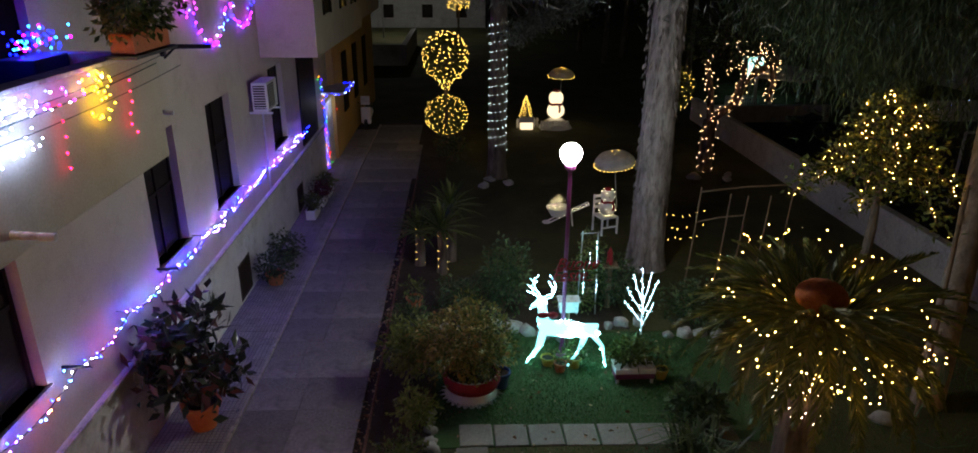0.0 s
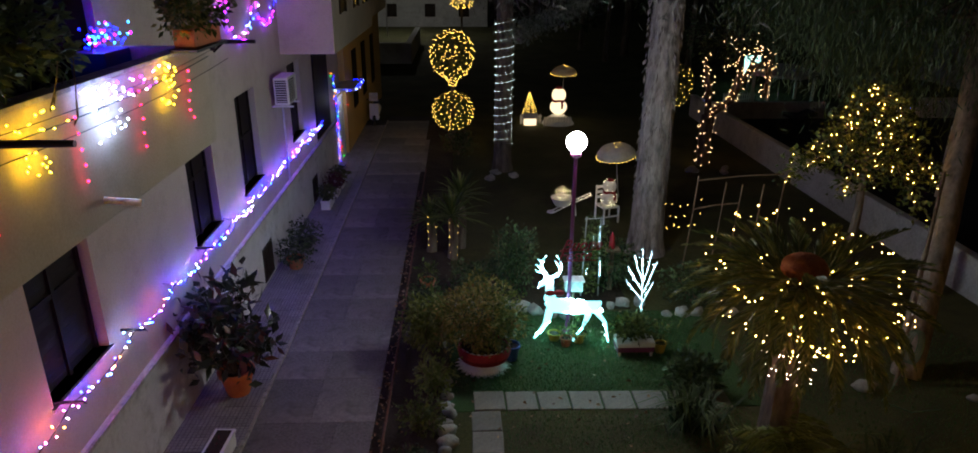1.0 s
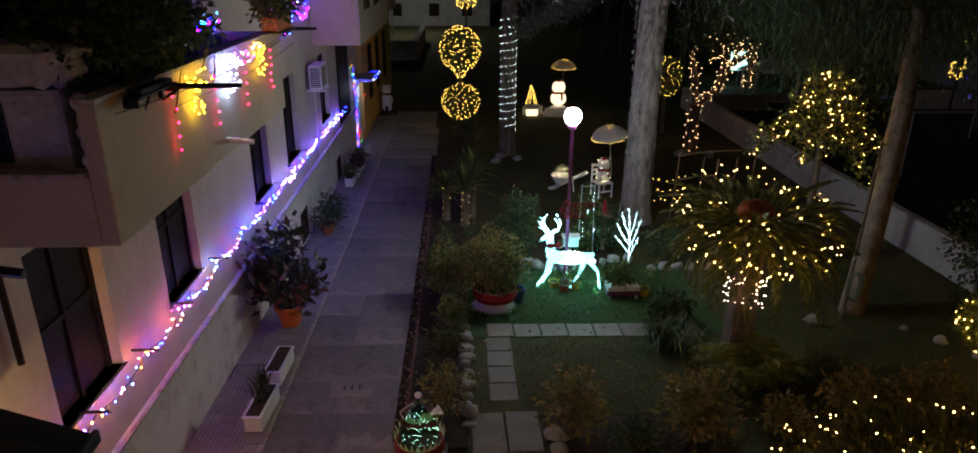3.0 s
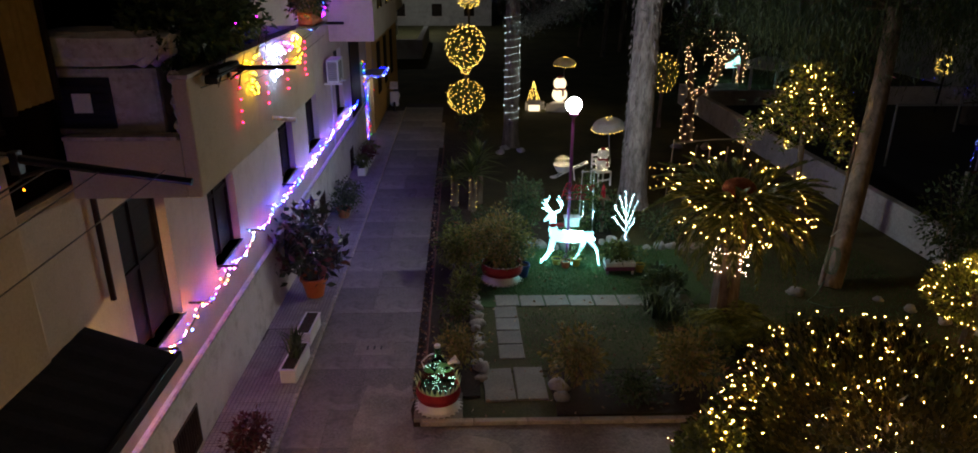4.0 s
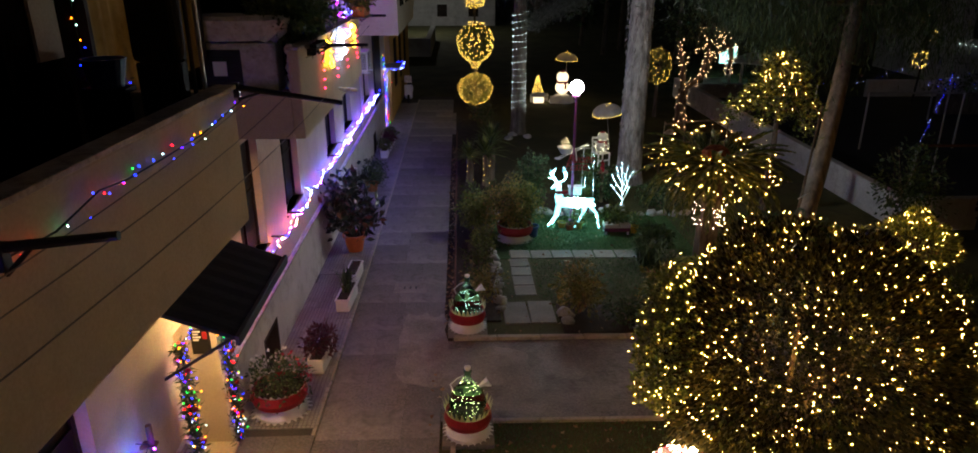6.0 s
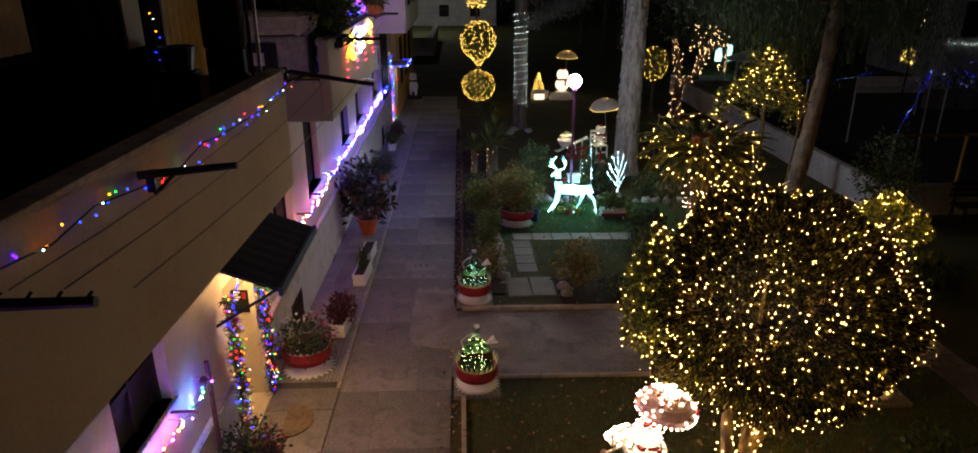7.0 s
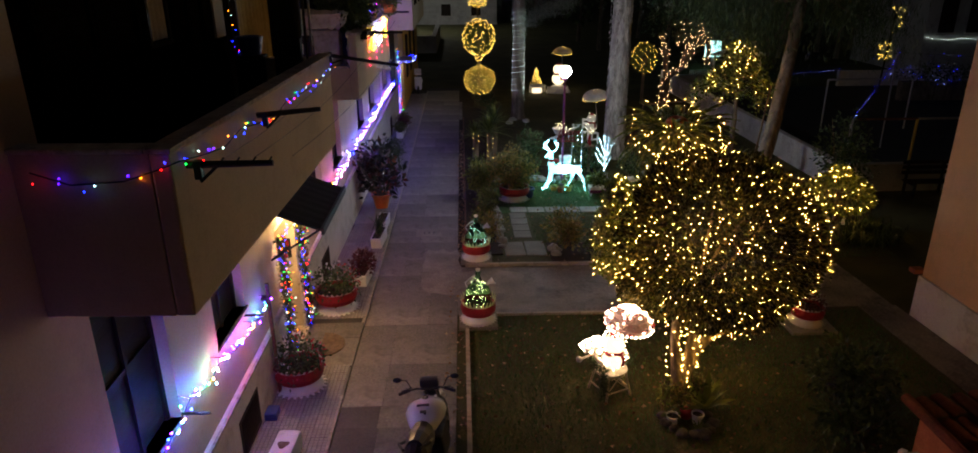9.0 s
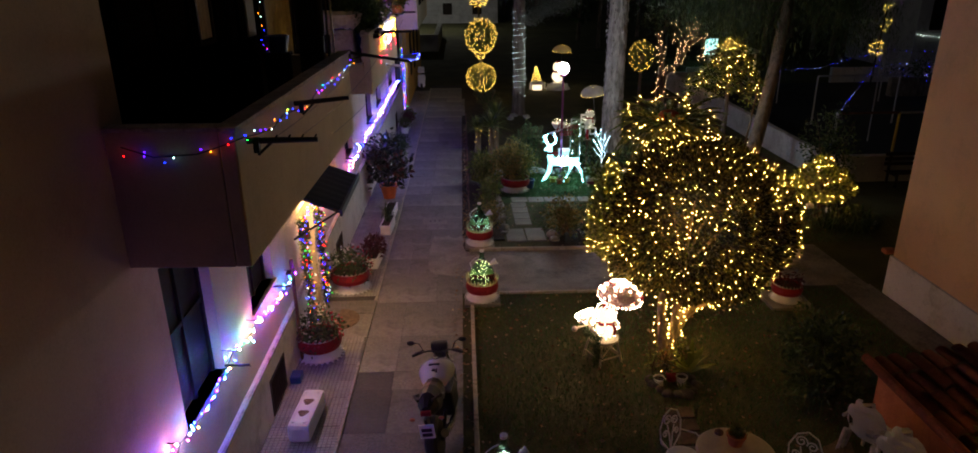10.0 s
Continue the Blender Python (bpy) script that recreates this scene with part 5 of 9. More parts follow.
for k in range(4):
    tube(bm, [(0.3 + 0.12 * math.cos(a) + 0.02 * k, 0.02 - 0.02 * k, 0.72 + 0.3 * math.sin(a)) for a in [2 * math.pi * i / 16 for i in range(17)]], 0.009, 6)
tube(bm, [(0.2, -0.08, 0.3), (0.0, -0.2, 0.06), (-0.3, -0.45, 0.03), (0.0, -0.75, 0.03), (0.5, -0.7, 0.03)], 0.01, 6)
part("coil", bm, M["hose"], root)


def bulbs_on(root, pts, r, mat, seed=0, name="bulb_cluster"):
    b = bulbs(name, pts, r, M[mat], root)
    b["kind"] = "stuff"
    return b


# far clipped trees and the lit trees round the garden
def topiary(x, y, balls, lit, seed, label, size=0.018, trunk_r=0.05):
    z = gz(y)
    root = thing("lit_topiary", (x, y, z), label, "tree", "clipped trees")
    bm = bmesh.new()
    rnd = random.Random(seed)
    top = balls[-1][2]
    for k in range(4):
        a = k * 1.7
        tube(bm, [(0.07 * math.cos(a), 0.07 * math.sin(a), 0), (0.04 * math.cos(a + 1), 0.04 * math.sin(a + 1), top * 0.5), (0.1 * math.cos(a), 0.1 * math.sin(a), top)], trunk_r * 0.6, 6)
    part("stem", bm, M["barkdark"], root)
    for i, (r, h, zc, n, m) in enumerate(balls):
        p, dd = crown_points(n, (0, 0, zc), (r, r, h), seed + i, 0.45, 0.12)
        g = np.random.default_rng(seed + i)
        leaves("crown", p, dd + g.normal(size=dd.shape) * 0.8, 0.11, 0.05, M["leaf"], root, seed + i)
        k = np.arange(m)
        v = 1 - 2 * (k + 0.5) / m
        a = k * 2.399963 + g.normal(size=m) * 0.1
        e = np.sqrt(1 - v * v)
        bulbs_on(root, np.stack([e * np.cos(a) * r * 1.1, e * np.sin(a) * r * 1.1, v * h * 1.1 + zc], 1) * g.normal(1, 0.012, (m, 1)), size, lit)
    return root


tp = topiary(-0.3, 26.6, [(0.72, 0.66, 1.14, 3000, 190), (0.75, 0.8, 3.25, 3000, 230)], "warm_far", 70, "tree clipped into two balls, covered in warm lights", 0.019)
bulbs_on(tp, np.array([[0.3 * math.cos(k * 2.4) * (0.4 + k / 60), 0.3 * math.sin(k * 2.4) * (0.4 + k / 60), 2.1 + 0.4 * k / 40] for k in range(40)]), 0.016, "warm_far")
topiary(7.9, 25.5, [(0.56, 0.72, 2.3, 1000, 90)], "warm_far", 74, "rounded small tree covered in yellow lights", 0.016)
topiary(0.2, 52, [(0.7, 0.35, 3.7, 400, 40)], "warm_far", 76, "far small tree with warm lights", 0.04)

root = thing("wrapped_tree", (8.15, 22.9, gz(22.9)), "forked tree with trunk and limbs wound in warm lights", "tree")
bm = bmesh.new()
FORK = [[(0.15, 0, -0.05), (0.12, 0, 0.9), (0.15, 0, 1.7)], [(0.15, 0, 1.7), (0.1, 0.1, 2.6), (-0.1, 0.2, 3.6)], [(0.15, 0, 1.7), (0.9, 0.1, 2.15), (1.4, 0.2, 3.1), (1.8, 0.3, 4.1)],
        [(0.9, 0.1, 2.15), (1.0, -0.2, 3.1), (0.95, -0.3, 3.7)], [(1.4, 0.2, 3.1), (2.0, 0.1, 3.5), (2.25, 0.2, 3.75)], [(2.0, 0.1, 3.5), (2.05, 0, 2.9), (1.95, 0, 2.3)]]
for i, line in enumerate(FORK):
    tube(bm, line, [0.22 if i == 0 else 0.13 - 0.03 * j for j in range(len(line))], 10, 0.08, random.Random(i))
part("trunk", bm, M["barkdark"], root, smooth=True)
pts = []
for i, line in enumerate(FORK):
    q = chain(line, 0.022 if i else 0.02, 0.0, i)
    a = np.arange(len(q)) * 1.15
    rr = (0.25 if i == 0 else 0.15)
    pts.append(q + np.stack([rr * np.cos(a), rr * np.sin(a), np.zeros(len(q))], 1))
pts = np.concatenate(pts)[::2]
bulbs_on(root, pts + np.random.default_rng(79).normal(size=pts.shape) * 0.05, 0.018, "orange_far")
p, dd = crown_points(2500, (1.0, 0.2, 4.3), (2.0, 1.5, 0.9), 77, 0.8, 0.3)
leaves("crown", p, dd, 0.12, 0.05, M["leaf_dark"], root, 77)
q, _ = crown_points(70, (1.3, 0, 3.5), (1.3, 0.9, 0.9), 78, 0.7, 0.3)
bulbs_on(root, q, 0.015, "orange_far")


def draped_bush(name, centre, radii, n, leaf, mat, label, seed, rows, turns, bulb, count, kind="warm", cone=False, stems=True, lumpy=0.25, shell=0.55):
    """A bushy tree with light strings draped round it."""
    x, y, zc = centre
    z = gz(y)
    root = thing(name, (x, y, z), label, "tree")
    h = zc - z
    rnd = random.Random(seed)
    p, dd = crown_points(n, (0, 0, h), radii, seed, shell, lumpy)
    if cone:
        t = np.clip((p[:, 2] - (h - radii[2])) / (2 * radii[2]), 0, 1).reshape(-1, 1)
        p[:, :2] *= 1.28 - 0.98 * t
    g = np.random.default_rng(seed)
    leaves("crown", p, dd + g.normal(size=dd.shape) * 0.8, leaf, leaf * 0.5, M[mat], root, seed)
    if stems:
        bm = bmesh.new()
        tube(bm, [(0, 0, -0.05), (0.05, 0, h * 0.5), (0, 0.05, h)], [0.1, 0.08, 0.04], 8)
        twigs(bm, (0, 0, h * 0.55), [tuple(q) for q in p[:: max(1, n // 40)]], 0.025, rnd, 4)
        part("stem", bm, M["barkdark"], root)
    pts = []
    for k in range(count):
        f = k / count
        a = 2 * math.pi * turns * f + g.normal() * 0.03 + 0.5 * math.sin(f * 31)
        v = 1 - 2 * f + 0.2 * math.sin(a * 2.3 + seed) + 0.08 * g.normal()
        v = max(-0.95, min(0.97, v))
        e = math.sqrt(max(0.02, 1 - v * v))
        s = np.array([e * math.cos(a) * radii[0], e * math.sin(a) * radii[1], v * radii[2]]) * (1 + 0.04 * g.normal())
        if cone:
            t = (s[2] + radii[2]) / (2 * radii[2])
            s[:2] *= 1.28 - 0.98 * t
        pts.append(s + [0, 0, h])
    bulbs_on(root, np.array(pts), bulb * g.uniform(0.55, 1.05, len(pts)), kind)
    return root


# leafy tree whose drooping boughs carry the light strings
BX, BY = 7.5, 12.25
root = thing("lit_bush_tree", (BX, BY, gz(BY)), "leafy tree with tiered boughs draped with warm light strings", "tree")
g = np.random.default_rng(80)
bm = bmesh.new()
tube(bm, [(0, 0, -0.05), (0.06, 0, 2.0), (0, 0.05, 4.3)], [0.12, 0.08, 0.02], 8)
at, lean, lit = [], [], []
for k in range(34):
    f = k / 34
    az = k * 2.399963 + g.normal() * 0.2
    z, l = 2.72 + 1.6 * f, (1.55 - 1.35 * f ** 0.9) * g.uniform(0.8, 1.12)
    o = np.array([math.cos(az), math.sin(az), 0])
    bough = [Vector((0, 0, z)), Vector(o * l * 0.55 + [0, 0, z + 0.2 * l]), Vector(o * l + [0, 0, z + (0.04 - 0.3 * (1 - f)) * l])]
    tube(bm, bough, [0.022, 0.014, 0.005], 5)
    n = int(115 * l)
    t = g.random(n) ** 0.6
    q = np.outer(t * l, o) + np.stack([0 * t, 0 * t, z + 0.36 * t * l * (1 - t) * 2 - 0.3 * (1 - f) * t * t * l], 1) + g.normal(size=(n, 3)) * (0.15, 0.15, 0.1)
    at.append(q)
    lean.append(g.normal(size=(n, 3)) * 0.8 + o * 0.8)
    m = int(3 + 5 * l)
    t = np.linspace(0.45, 1.06, m) + g.normal(size=m) * 0.05
    lit.append(np.outer(t * l, o) + np.stack([0 * t, 0 * t, z + 0.36 * t * l * (1 - t) * 2 - 0.3 * (1 - f) * t * t * l + 0.06], 1) + g.normal(size=(m, 3)) * 0.05)
part("stem", bm, M["barkdark"], root)
leaves("crown", np.concatenate(at), np.concatenate(lean), 0.13, 0.06, M["leaf"], root, 80)
lit = np.concatenate(lit)
bulbs_on(root, lit, g.uniform(0.0075, 0.0125, len(lit)), "warm")
draped_bush("lit_round_bush", (8.43, 7.0, 0.74), (0.84, 0.84, 0.48), 3200, 0.09, "leaf_lime", "round clipped bush covered in warm lights", 82, 1, 7.3, 0.0115, 130, cone=False, lumpy=0.1)
root = thing("bush_top_knot", (8.44, 7.1, 1.2), "small clipped ball of twigs with warm lights on a bush", "bush")
shrub("leaves", (0, 0, 0.12), (0.24, 0.24, 0.2), 350, 0.08, M["leaf_lime"], root, 84)
bulbs_on(root, crown_points(26, (0, 0, 0.12), (0.25, 0.25, 0.2), 85, 0.1, 0.1)[0], 0.01, "warm")

# fig tree: large clipped ball with a forked lit trunk
FX, FY = 2.16, -0.8
root = thing("lit_fig_tree", (FX, FY, gz(FY)), "large clipped fig tree covered in warm yellow lights", "tree")
bm = bmesh.new()
FIG = [[(-0.14, 0, -0.05), (-0.19, 0.05, 0.5), (-0.22, 0.2, 1.1), (-0.1, 0.5, 1.7)], [(-0.1, 0.02, 0.2), (0.0, 0.1, 0.7), (0.1, 0.3, 1.2), (0.4, 0.6, 1.8)], [(-0.02, 0.08, 0.6), (0.18, 0.28, 0.8), (0.46, 0.5, 0.9), (0.85, 0.58, 1.0), (1.25, 0.6, 1.14)]]
for i, line in enumerate(FIG):
    tube(bm, line, [0.1 - 0.017 * j for j in range(len(line))], 10, 0.06, random.Random(i + 5))
part("trunk", bm, M["barkmid"], root, smooth=True)
pts = []
for i, line in enumerate(FIG):
    q = chain(line, 0.04 if i < 2 else 0.022, 0.02 if i < 2 else 0.035, i)
    a = np.arange(len(q)) * 1.9 + np.random.default_rng(i).normal(size=len(q)) * 0.5
    rr = np.linspace(0.135, 0.1, len(q))
    q = q[q[:, 2] < 1.25]
    a, rr = a[:len(q)], rr[:len(q)]
    pts.append(q + np.stack([rr * np.cos(a), rr * np.sin(a), 0.02 * np.sin(a * 3)], 1))
bulbs_on(root, np.concatenate(pts), 0.0095, "warm", name="trunk_bulb_cluster")
CROWN = (2.68 - FX, 0.3 - FY, 2.29)
CR = (1.6, 1.6, 1.31)
p, dd = crown_points(80000, CROWN, CR, 90, 0.26, 0.13)
g = np.random.default_rng(90)
leaves("crown", p, dd * 0.4 + g.normal(size=dd.shape), 0.066, 0.036, M["leaf_fig"], root, 90)
p, dd = crown_points(2500, CROWN, tuple(c * 1.02 for c in CR), 91, 0.05, 0.13)
leaves("outer_foliage", p, dd * 0.9 + np.random.default_rng(92).normal(size=dd.shape) * 0.7, 0.075, 0.036, M["leaf"], root, 91)
bm = bmesh.new()
twigs(bm, (CROWN[0] - 0.2, CROWN[1] - 0.2, 1.4), [tuple(q) for q in p[::250]], 0.035, random.Random(3), 5)
part("limb_fork", bm, M["barkpale"], root)
k = 960
i = np.arange(k)
v = np.clip(1 - 2 * (i + 0.5) / k + np.random.default_rng(5).normal(size=k) * 0.018, -0.99, 0.99)
a = i * math.pi * (3 - 5 ** 0.5) + np.random.default_rng(6).normal(size=k) * 0.09
e = np.sqrt(1 - v * v)
d3 = np.stack([e * np.cos(a), e * np.sin(a), v], 1)
lump = np.array([1 + 0.13 * 1.6 * noise.noise(Vector(q * 2.2) + Vector((90 * 3.1, 0, 0))) for q in d3]).reshape(-1, 1)
bulbs_on(root, np.asarray(CROWN) + d3 * lump * np.asarray(CR) * np.random.default_rng(7).normal(1.055, 0.025, (k, 1)), np.random.default_rng(8).uniform(0.0034, 0.0078, k), "warm")
# stronger bulbs added below the skin, mostly hidden, to brighten the leaves
q, _ = crown_points(700, CROWN, tuple(c * 0.94 for c in CR), 96, 0.08, 0.13)
bulbs_on(root, q, 0.006, "warm_deep")
# narrow greener bough on the driveway side of the crown
LOBE, LR = (1.12 - FX, 0.15 - FY, 2.5), (0.36, 0.42, 0.86)
p, dd = crown_points(5200, LOBE, LR, 93, 0.5, 0.1)
p[:, :2] = np.asarray(LOBE)[:2] + (p[:, :2] - np.asarray(LOBE)[:2]) * (1.15 - 0.5 * np.clip((p[:, 2:] - LOBE[2] + LR[2]) / (2 * LR[2]), 0, 1))
leaves("side_bough", p, dd * 0.5 + np.random.default_rng(94).normal(size=dd.shape), 0.066, 0.034, M["leaf_lime"], root, 93)
q, _ = crown_points(95, LOBE, tuple(c * 1.06 for c in LR), 95, 0.06, 0.1)
q[:, :2] = np.asarray(LOBE)[:2] + (q[:, :2] - np.asarray(LOBE)[:2]) * (1.15 - 0.5 * np.clip((q[:, 2:] - LOBE[2] + LR[2]) / (2 * LR[2]), 0, 1))
bulbs_on(root, q, 0.0068, "warm")


# cycad
def cycad(x, y, heart, spread, n, seed, lit):
    z = gz(y)
    root = thing("cycad_palm", (x, y, z), "broad cycad with arching fronds and a reddish heart, hung with lights", "palm")
    h = heart - z
    bm = bmesh.new()
    lathe(bm, [(0.26, -0.05), (0.24, 0.4), (0.22, h * 0.6), (0.24, h - 0.12), (0.16, h)], 18, wave=lambda a: 1 + 0.06 * math.sin(a * 7))
    part("trunk", bm, M["barkdark"], root)
    bm = ball(bmesh.new(), (0, 0, h), (0.29, 0.29, 0.19), u=28, v=18, lumps=0.025, rnd=random.Random(seed))
    part("heart", bm, M["fur"], root, "shaggy reddish brown heart", True)
    rnd = random.Random(seed)
    at, along, ln = [], [], []
    spine = bmesh.new()
    ends = []
    for k in range(n):
        az = 2.399963 * k + rnd.uniform(-0.15, 0.15)
        ring = k / n
        lift = 0.9 - 1.4 * ring + rnd.uniform(-0.1, 0.1)
        length = spread * rnd.uniform(0.85, 1.1) * (0.85 + 0.3 * ring)
        pos, ang, pts = Vector((0.22 * math.cos(az), 0.22 * math.sin(az), h - 0.2)), lift, []
        steps = 14
        for s in range(steps + 1):
            pts.append(pos.copy())
            pos = pos + Vector((math.cos(az) * math.cos(ang), math.sin(az) * math.cos(ang), math.sin(ang))) * (length / steps)
            ang -= 0.055 + 0.03 * ring
        tube(spine, pts, [0.014 - 0.0008 * s for s in range(steps + 1)], 4)
        ends.append(pts)
        side = Vector((-math.sin(az), math.cos(az), 0))
        for s in range(2, 45):
            f = s / 45 * steps
            i0 = min(int(f), steps - 1)
            q = pts[i0].lerp(pts[i0 + 1], f - i0)
            fw = (pts[i0 + 1] - pts[i0]).normalized()
            for sg in (-1, 1):
                at.append(q)
                along.append(side * sg * 0.55 + fw * 1.3 + Vector((0, 0, 0.15)))
                ln.append(0.2 * math.sin(math.pi * min(1, 0.2 + 0.8 * s / 45)) + 0.04)
    part("frond_ribs", spine, M["frond"], root)
    leaves("fronds", np.array([list(q) for q in at]), np.array([list(q) for q in along]), np.array(ln) * 1.15, 0.03, M["frond"], root, seed, fold=0.1)["kind"] = "stuff"
    if lit:
        g = np.random.default_rng(seed)
        q = []
        for count, r, lo, hi, up, tip in ((74, 1.14, 0.0, 2 * math.pi, 0.02, 0.26), (34, 1.2, math.pi * 1.05, math.pi * 1.95, -0.42, 0.1), (20, 0.62, math.pi * 0.75, math.pi * 2.25, 0.08, 0.1)):
            for k in range(count):
                a = lo + (hi - lo) * (k + g.uniform(-0.35, 0.35)) / count
                rr = r * (1 + 0.06 * math.sin(5 * a) + 0.07 * g.normal())
                q.append([rr * math.cos(a), rr * math.sin(a), h + up + tip * math.sin(a) + 0.08 * g.normal()])
        for az in (-2.0, -1.45, -0.9):
            for k in range(9):
                f = k / 8
                q.append([(0.95 - 0.6 * f) * math.cos(az), (0.95 - 0.6 * f) * math.sin(az), h - 0.45 - 0.75 * f + 0.03 * g.normal()])
        for k in range(8):
            a = 2 * math.pi * k / 8
            q.append([0.42 * math.cos(a) * g.uniform(0.7, 1.6), 0.42 * math.sin(a) * g.uniform(0.7, 1.6), h - 0.12 + g.normal() * 0.06])
        bulbs_on(root, np.array(q), g.choice([0.007, 0.0095, 0.013], len(q)), "warm")
        z1 = h - 1.6 + 0.55 * g.random(64)
        a = g.uniform(0, 2 * np.pi, 64)
        rr = 0.29 + 0.07 * g.random(64)
        bulbs_on(root, np.stack([rr * np.cos(a), rr * np.sin(a), z1], 1), 0.0105, "warm_pink", name="trunk_bulb_cluster")
    return root


cycad(4.36, 7.95, 2.44, 1.45, 96, 95, True)


# yuccas
def rosette(name, where, n, length, width, mat, label, seed, up=0.5, trunk=0.0):
    root = thing(name, where, label, "plant")
    g = np.random.default_rng(seed)
    v, f = [], []
    for k in range(n):
        a = k * 2.399963
        el = math.radians(80 - 95 * (k / n) ** 0.8) * up + 0.25
        d = np.array([math.cos(a) * math.cos(el), math.sin(a) * math.cos(el), math.sin(el)])
        s = np.array([-math.sin(a), math.cos(a), 0])
        l = length * g.uniform(0.8, 1.1)
        b = len(v)
        o = np.array([0, 0, trunk])
        for t, wd in ((0, 0.7), (0.35, 1.0), (0.7, 0.7), (1, 0.05)):
            c = o + d * l * t + np.array([0, 0, -0.28 * l * t * t])
            v += [c - s * width / 2 * wd, c + s * width / 2 * wd]
        for j in range(3):
            i = b + 2 * j
            f += [[i, i + 1, i + 3], [i, i + 3, i + 2]]
    raw_mesh("leaves", np.array(v), np.array(f), M[mat], root)
    if trunk:
        part("trunk", tube(bmesh.new(), [(0, 0, -0.05), (0.04, 0, trunk * 0.5), (0, 0, trunk)], [0.13, 0.1, 0.09], 10, 0.08, random.Random(seed)), M["barkdark"], root)
    return root


for i, (x, y, tr, sz) in enumerate(((-0.25, 14.9, 1.05, 0.95), (-0.75, 15.3, 0.85, 0.8), (-0.05, 15.6, 1.3, 0.9))):
    root = rosette("yucca", (x, y, gz(y)), 70, sz, 0.06, "leaf", "spiky green yucca beside the driveway", 100 + i, 0.9, tr)
    if i < 2:
        q = np.array([[0.13 * math.cos(k * 0.7), 0.13 * math.sin(k * 0.7), 0.1 + 0.9 * k / 45] for k in range(45)])
        bulbs_on(root, q[::3], 0.009, "warm_far")

# ---- garden things ----
g = random.Random(20)

# slab path
root = thing("slab_path", (0, 0, 0), "row of worn square concrete garden slabs in the grass", "path", kind="structure")
spots = [(0.36 + 0.5 * k, 9.08 - 0.012 * k, 0.47, 0.5) for k in range(8)] + [(0.3, 8.56 - 0.52 * k, 0.44, 0.49) for k in range(4)] + [(0.02, 5.95, 0.48, 0.95), (0.53, 5.97, 0.48, 0.95)]
for i, (x, y, w, d) in enumerate(spots):
    ob = part("slab", boxed(-w / 2, w / 2, -d / 2, d / 2, -0.05, 0.03, bevel=0.012), M["slab"], root)
    ob.location = (x, y, gz(y) + g.uniform(-0.004, 0.006))
    ob.rotation_euler = (SLOPE * -1 + g.uniform(-0.01, 0.01), g.uniform(-0.012, 0.012), g.uniform(-0.03, 0.03))

# street-style globe lamp
root = thing("garden_lamp", (1.9, 11.3, gz(11.3)), "purple lamp post with a glowing white globe", "lamp post")
part("post", rod(bmesh.new(), (0, 0, 0), (-0.03, -0.2, 3.42), 0.035, 0.032, 12), M["purple"], root)
part("base_plate", lathe(bmesh.new(), [(0.1, 0), (0.1, 0.03), (0.06, 0.06), (0.04, 0.2)], 16), M["purple"], root)
part("collar", lathe(bmesh.new(), [(0.06, 3.4), (0.09, 3.44), (0.09, 3.48), (0.05, 3.5)], 16, (-0.03, -0.2, 0)), M["purple"], root)
part("globe", ball(bmesh.new(), (-0.03, -0.2, 3.66), 0.165, u=24, v=16), M["globe"], root, "lit white globe", True)
# greeting sign: bent red wire lettering
for k, line in enumerate(("Buone", "Feste")):
    c = bpy.data.curves.new("lettering", "FONT")
    c.body, c.size, c.extrude, c.shear = line, 0.27, 0.012, 0.4
    ob = new("lettering", c)
    holder = thing("greeting_sign", (1.68 - 0.06 * k, 10.98, gz(11) + 1.78 - 0.2 * k), "red cut-out greeting reading %s on the lamp post" % line, "sign", "greeting signs")
    ob.parent = holder
    ob.rotation_euler = (radians(90), 0, radians(4))
    c.materials.append(M["red"])
    part("rail", rod(bmesh.new(), (-0.02, 0.01, -0.02), (0.68, 0.05, -0.02), 0.008), M["red"], holder)

# reindeer of lit tubing
bm = bmesh.new()
tube(bm, [(-0.27, 0, 0.74), (-0.16, 0, 0.69), (0.1, 0, 0.68), (0.4, 0, 0.7), (0.58, 0, 0.73), (0.7, 0, 0.84)], [0.05, 0.135, 0.12, 0.11, 0.11, 0.025], 14)
tube(bm, [(-0.2, 0, 0.8), (-0.21, 0, 0.97), (-0.23, 0, 1.16)], [0.11, 0.075, 0.062], 12)
tube(bm, [(-0.18, 0, 1.2), (-0.27, 0, 1.15), (-0.4, 0, 1.04)], [0.06, 0.06, 0.025], 10)
LEGS = [[(-0.2, -0.07, 0.62), (-0.28, -0.08, 0.32), (-0.46, -0.08, 0.0)], [(-0.17, 0.07, 0.6), (-0.22, 0.08, 0.3), (-0.37, 0.09, 0.03)],
        [(0.5, -0.07, 0.62), (0.42, -0.08, 0.36), (0.25, -0.08, 0.05)], [(0.6, 0.07, 0.64), (0.8, 0.08, 0.4), (0.82, 0.08, 0.3), (0.87, 0.09, 0.0)]]
for pts in LEGS:
    tube(bm, pts, [0.055, 0.024, 0.016, 0.014][:len(pts)], 8)
ANTLERS = []
